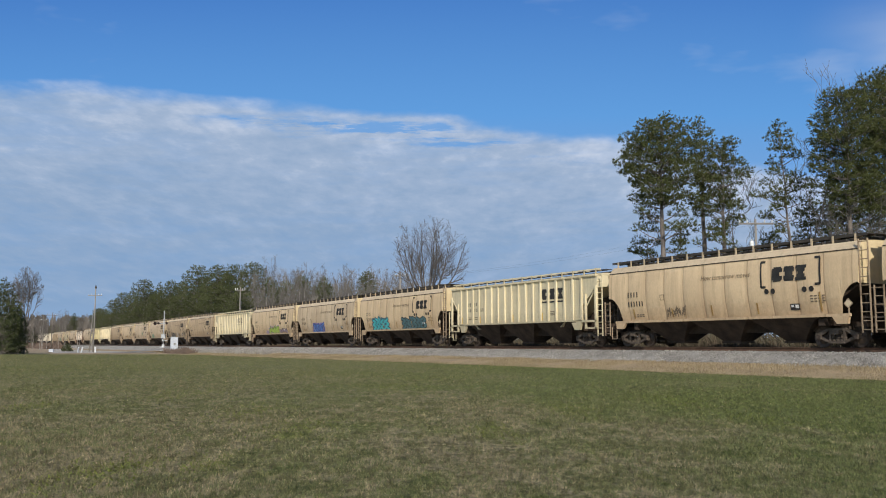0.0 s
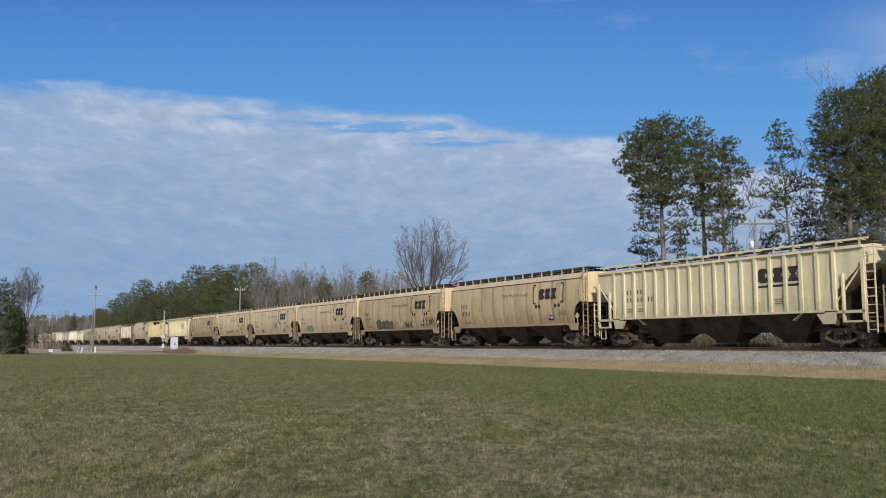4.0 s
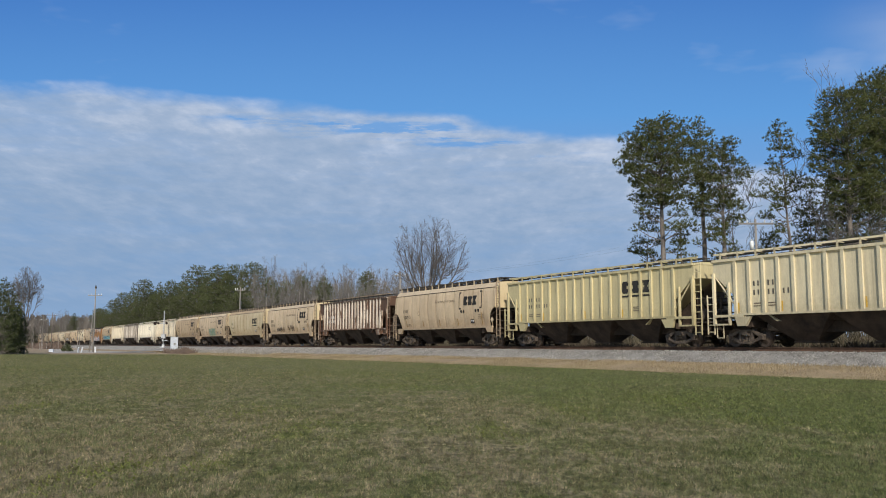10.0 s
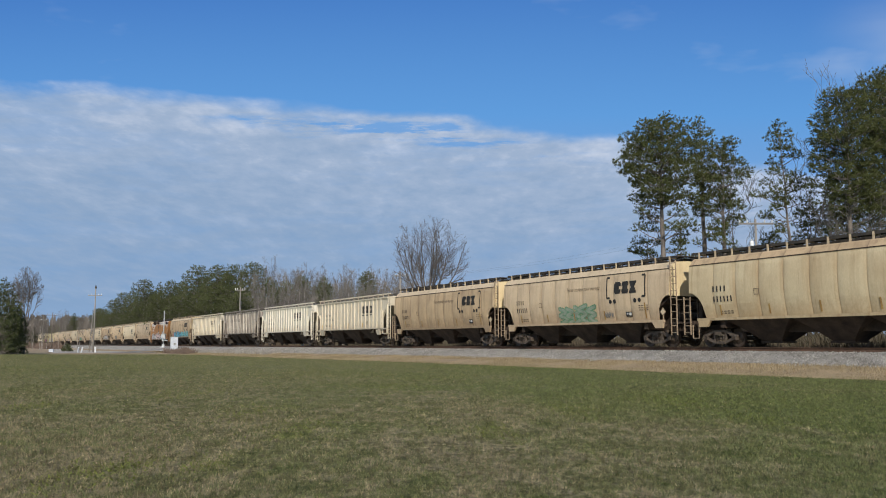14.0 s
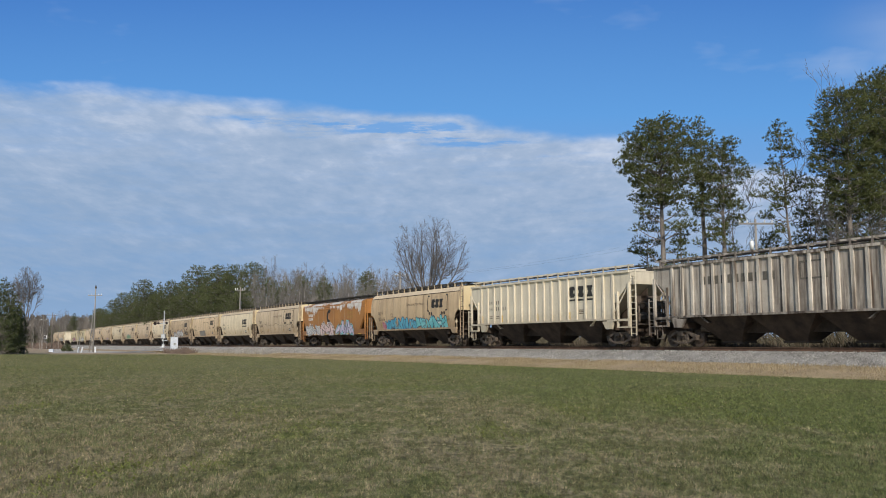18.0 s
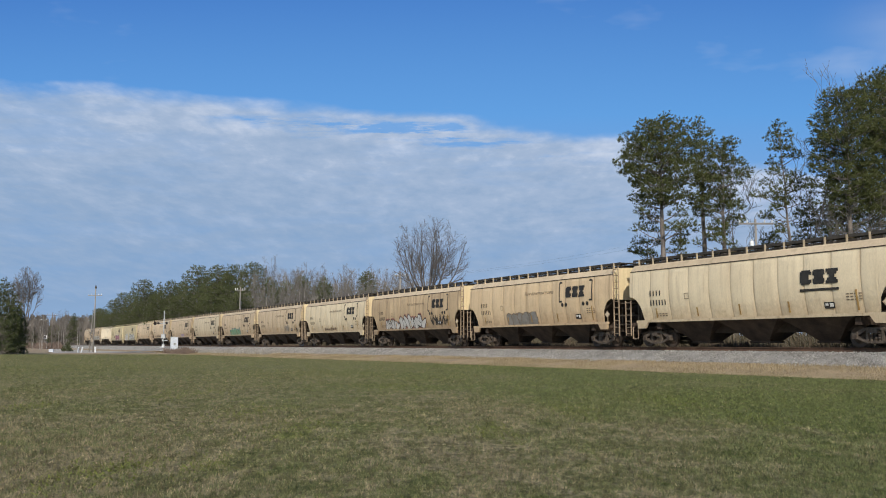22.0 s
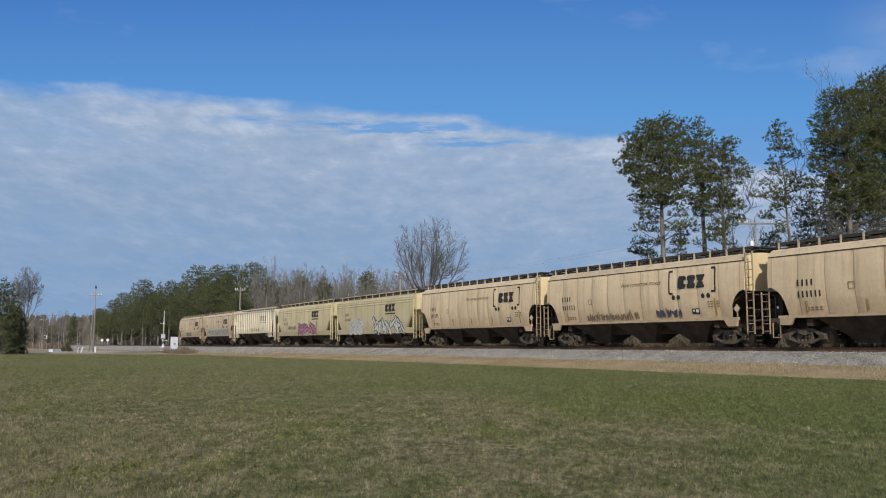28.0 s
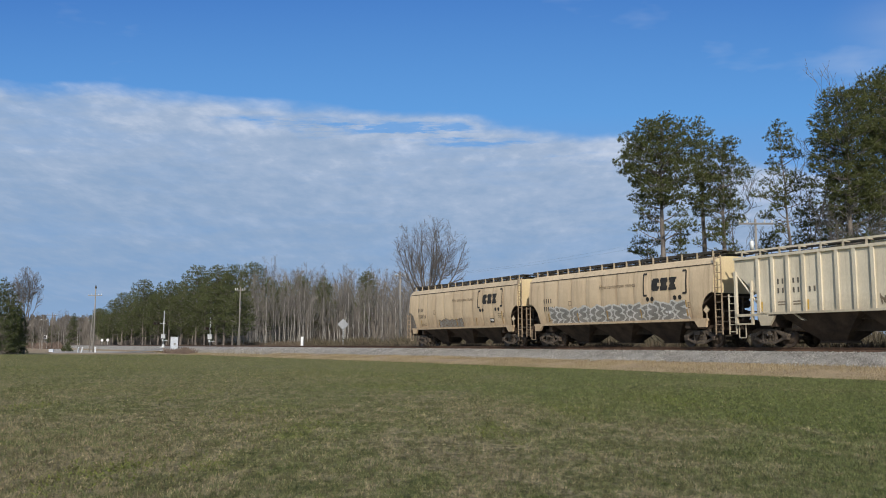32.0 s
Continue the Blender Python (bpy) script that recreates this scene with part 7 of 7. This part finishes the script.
part("block", Bag().box(-0.4, 0.4, -0.3, 0.3, -0.2, 0.55).prism([(-0.4, 0.55), (0.4, 0.55), (0.35, 0.6), (-0.35, 0.6)], -0.3, 0.3), M["box_paint"], t)

# lane over the crossing and its gravel shoulder
road = Bag()
lane = [(-16, 0.0), (-10, 0.12), (-5, 0.55), (-3, 0.9), (-1.6, 1.02), (1.6, 1.02), (3, 0.9), (6, 0.5), (14, 0.05), (30, 0.04), (60, 0.04)]
n = len(lane)
vs = []
for o, z in lane:
    for sh in (-4.5, 4.5):
        x, y, th = track_at(112 + sh, 0)
        # the lane leaves the track at a slant
        x, y = x + o * math.cos(th) - 0.3 * o * math.sin(th), y + o * math.sin(th) + 0.3 * o * math.cos(th)
        vs.append((x, y, z + ground_z(x, y) + 0.02))
road.add(vs, [(2 * k, 2 * k + 1, 2 * k + 3, 2 * k + 2) for k in range(n - 1)])
ob = part("road", road, M["road"])
tagged(ob, "worn grey asphalt lane over the railway crossing", "road", kind="structure")


def wedge_sheet(name, label, cat, x0, x1, step, near, far, lift, mat):
    """A sheet on the ground between two depths, by bearing."""
    cols = np.arange(x0, x1 + 1, step)
    b, rows = Bag(), 7
    vs = []
    for x in cols:
        d0, d1 = near(x), far(x)
        for k in range(rows):
            d = d0 + (d1 - d0) * k / (rows - 1)
            xx = (x - 784) / 784 * d * 0.5133
            vs.append((xx, d, float(ground_z(xx, d)) + (lift if k else -0.03)))
    fs = [(i * rows + k, (i + 1) * rows + k, (i + 1) * rows + k + 1, i * rows + k + 1) for i in range(len(cols) - 1) for k in range(rows - 1)]
    ob = part(name, b.add(vs, fs), mat)
    return tagged(ob, label, cat, kind="structure")


def far_edge(x):
    return float(np.interp(x, [-100, 300, 430, 520], [119, 118, 101, 88])) + 1.2 * math.sin(x * 0.11)


wedge_sheet("dry_margin", "margin of dry tan grass at the field's far edge", "verge", -100, 470, 6, far_edge, lambda x: behind(x) - 9 if x < 96 else min(136.0, behind(x) - 9), 0.07, M["dirt"])
wedge_sheet("pavement", "pale gravel apron beside the crossing lane", "gravel", 96, 318, 6, lambda x: 133.0 + 2 * math.sin(x * 0.07) + max(0, x - 285) * 0.2, lambda x: max(138.0, behind(x) - 9), 0.11, M["gravel"])

# ---- grass and loose stones ----
def grass(name, label, count, y0, y1, h0, h1, mat, seed, w=0.006, lean=1.0):
    r = np.random.default_rng(seed)
    y = y0 * (y1 / y0) ** r.uniform(0, 1, count) ** 0.9
    x = r.uniform(-1, 1, count) * (y * 0.53 + 1.0)
    th = TH0
    off = (x - FACE0[0]) * math.cos(th) + (y - FACE0[1]) * math.sin(th)
    keep = off < -5.0
    x, y = x[keep], y[keep]
    n = len(x)
    h = r.uniform(h0, h1, n)
    ww = w * (0.5 + y / 10)
    a = r.uniform(0, 6.3, n)
    base = np.stack([x, y, ground_z(x, y) - 0.01], -1)
    side = np.stack([np.cos(a), np.sin(a), 0 * a], -1) * ww[:, None]
    tip = base + np.stack([r.normal(0, lean, n) * h, r.normal(0, lean, n) * h, h], -1)
    v = np.stack([base - side, base + side, tip], 1).reshape(-1, 3)
    ob = new(name, mesh_np(name, v, np.arange(n * 3).reshape(-1, 3), M[mat]))
    return tagged(ob, label, "grass", kind="stuff")


grass("grass_blades", "short green blades of winter grass", 680000, 6.0, 117, 0.015, 0.060, "field_blades", 1, 0.0028, 0.7)
def tufts(name, label, count, y0, y1, mat, seed, blades=14, h0=0.05, h1=0.11):
    """Small upright clumps of grass."""
    r = np.random.default_rng(seed)
    y = y0 * (y1 / y0) ** r.uniform(0, 1, count)
    x = r.uniform(-1, 1, count) * (y * 0.53 + 1.0)
    # clumps gather in loose drifts
    drift = np.sin(x * 0.9 + 1.7 * np.sin(y * 0.5)) * np.sin(y * 0.7 + 1.3 * np.sin(x * 0.6)) + r.normal(0, 0.6, count)
    keep = (drift > -0.2) & ((x - FACE0[0]) * math.cos(TH0) + (y - FACE0[1]) * math.sin(TH0) < -5.4)
    x, y = np.repeat(x[keep], blades), np.repeat(y[keep], blades)
    n = len(x)
    size = np.repeat(r.uniform(0.5, 1.0, n // blades), blades)
    x, y = x + r.normal(0, 0.035, n) * size, y + r.normal(0, 0.035, n) * size
    h = r.uniform(h0, h1, n) * size
    a, ww = r.uniform(0, 6.3, n), 0.0035 * (0.6 + y / 14)
    base = np.stack([x, y, ground_z(x, y) - 0.01], -1)
    side = np.stack([np.cos(a), np.sin(a), 0 * a], -1) * ww[:, None]
    tip = base + np.stack([r.normal(0, 0.5, n) * h, r.normal(0, 0.5, n) * h, h], -1)
    v = np.stack([base - side, base + side, tip], 1).reshape(-1, 3)
    ob = new(name, mesh_np(name, v, np.arange(n * 3).reshape(-1, 3), M[mat]))
    return tagged(ob, label, "grass", kind="stuff")


tufts("grass_tufts", "small upright tufts of fresh green grass", 30000, 6.0, 45, "tuft", 21, 12, 0.03, 0.075)
tufts("weed_tufts", "small dull brown tufts of dry weeds", 9000, 6.0, 40, "straw", 22, 8, 0.02, 0.05)
def weed_patches(name, label, centres, seed, per=800):
    """Low spreads of fresh weeds: bearing, depth and half width of each."""
    r = np.random.default_rng(seed)
    vs = []
    for bx, d, w in centres:
        x0 = (bx - 784) / 784 * d * 0.5133
        n = int(per * w)
        x, y = x0 + r.normal(0, w * 0.5, n), d + r.normal(0, w * 1.7, n)
        h = r.uniform(0.010, 0.038, n)
        a, ww = r.uniform(0, 6.3, n), r.uniform(0.005, 0.012, n)
        base = np.stack([x, y, ground_z(x, y) + r.uniform(0, 0.02, n)], -1)
        side = np.stack([np.cos(a), np.sin(a), 0 * a], -1) * ww[:, None]
        tip = base + np.stack([r.normal(0, 0.03, n), r.normal(0, 0.03, n), h], -1)
        vs.append(np.stack([base - side, base + side, tip], 1).reshape(-1, 3))
    v = np.concatenate(vs)
    ob = new(name, mesh_np(name, v, np.arange(len(v)).reshape(-1, 3), M["weed"]))
    return tagged(ob, label, "weeds", kind="stuff")


weed_patches("weed_patches", "spreads of fresh yellow-green weeds in the winter grass",
             [(454, 15.4, 0.9), (161, 8.2, 0.45), (376, 8.8, 0.3), (322, 20.5, 1.0), (538, 12.8, 0.7), (1010, 16.0, 0.7), (880, 12.0, 0.4), (1180, 19.0, 0.9), (1330, 14.0, 0.5), (60, 17.0, 0.7), (700, 24.0, 1.2), (250, 8.6, 0.3)], 51)
grass("dry_stalks", "scattered dry straw stalks lying in the grass", 34000, 6.0, 34, 0.010, 0.028, "straw", 2, 0.0024, 3.0)
brush("verge_grass", "short dry grass on the verge beside the ballast", 90000, -26, 110, -7.2, -3.2, 0.04, 0.12, "straw", 7, 0.012)
r = np.random.default_rng(3)
n = 36000
s, o = r.uniform(-25, 75, n), r.uniform(-3.35, -1.5, n)
th = np.interp(s, S_AXIS, _th)
sx, sy = np.interp(s, S_AXIS, _cx) + o * np.cos(th), np.interp(s, S_AXIS, _cy) + o * np.sin(th)
sz = np.interp(o, [-3.3, -2.9, -2.55, -2.15, -1.75, -1.4], [0.27, 0.45, 0.60, 0.75, 0.85, 0.87])
c = np.stack([sx, sy, sz], -1)
q = np.array([(1, 0, 0), (-0.5, 0.85, 0), (-0.5, -0.85, 0), (0.1, 0, 0.9)])
v = (c[:, None, :] + (q[None] + r.normal(0, 0.25, (n, 4, 3))) * r.uniform(0.025, 0.06, (n, 1, 1))).reshape(-1, 3)
i4 = np.arange(n)[:, None] * 4
fs = np.concatenate([i4 + np.array([a]) for a in ((0, 1, 3), (1, 2, 3), (2, 0, 3))])
ob = new("ballast_stones", mesh_np("ballast_stones", v, fs, M["stone"]))
tagged(ob, "loose grey crushed stones on the ballast bank", "stones", kind="stuff")

# ---- an insect that darts past ----
bug = thing("flying_insect", "small dark flying insect", "insect", pose(0, -3, 3))
part("body", Bag().tube((-0.005, 0, 0), (0, 0, 0.0005), 0.001, 0.002, n=8).tube((0, 0, 0.0005), (0.005, 0, 0), 0.002, 0.001, n=8), M["black"], bug)
for s in (-1, 1):
    part("wing", Bag().add([(0, 0, 0.002), (0.003, s * 0.007, 0.003), (-0.003, s * 0.007, 0.003)], [(0, 1, 2)]), M["faded"], bug)


def motions():
    # the train rolls at one speed; each car follows the track between its two bogies
    for k, car in enumerate(train):
        mid = (BOUNDS[k] + BOUNDS[k + 1]) / 2 + 0.52
        rows = []
        for t in range(0, 33):
            s = mid - SPEED * t
            ax, ay, _ = track_at(s - 5.7)
            bx, by, _ = track_at(s + 5.7)
            yaw = math.degrees(math.atan2(ay - by, ax - bx))
            rows.append((float(t), pose((ax + bx) / 2, (ay + by) / 2, RAIL, 0, 0, yaw)))
        walk(car, rows)
    # wheels: all those at one end of a bogie turn alike
    spin = math.degrees(SPEED / FPS / 0.457)
    actions = {}
    for w in [o for o in bpy.data.objects if o.get("spot") is not None]:
        k = w["spot"]
        if k not in actions:
            walk(w, [(f / FPS, pose((-0.889, 0.889)[k], 0, 0.457, 0, (spin * f) % 360, 0)) for f in range(0, 32 * FPS + 1)])
            actions[k] = w.animation_data
        else:
            w.rotation_mode = "QUATERNION"
            w.animation_data_create()
            w.animation_data.action = actions[k].action
            w.animation_data.action_slot = actions[k].action_slot
    # the cloud layer drifts to the right
    walk(cloud_bank, [(0.0, pose(0, 0, EYE, 0, 0, 0)), (16.0, pose(0, 0, EYE, 0, 0, -0.64)), (32.0, pose(0, 0, EYE, 0, 0, -1.28))])
    far = pose(0.8, -1.5, 2.6)
    walk(bug, [(0.0, far), (5.6, far), (5.8, pose(0.30, 1.0, 1.90, 0, 0, 20)), (5.9, pose(0.36, 1.25, 1.80, 0, -30, 20)), (6.0, pose(0.352, 1.28, 1.652, 0, -40, 20)), (6.1, pose(0.40, 1.25, 1.82, 0, -30, 40)), (6.3, pose(0.8, 0.4, 2.4)), (7.0, far), (32.0, far)])


motions()
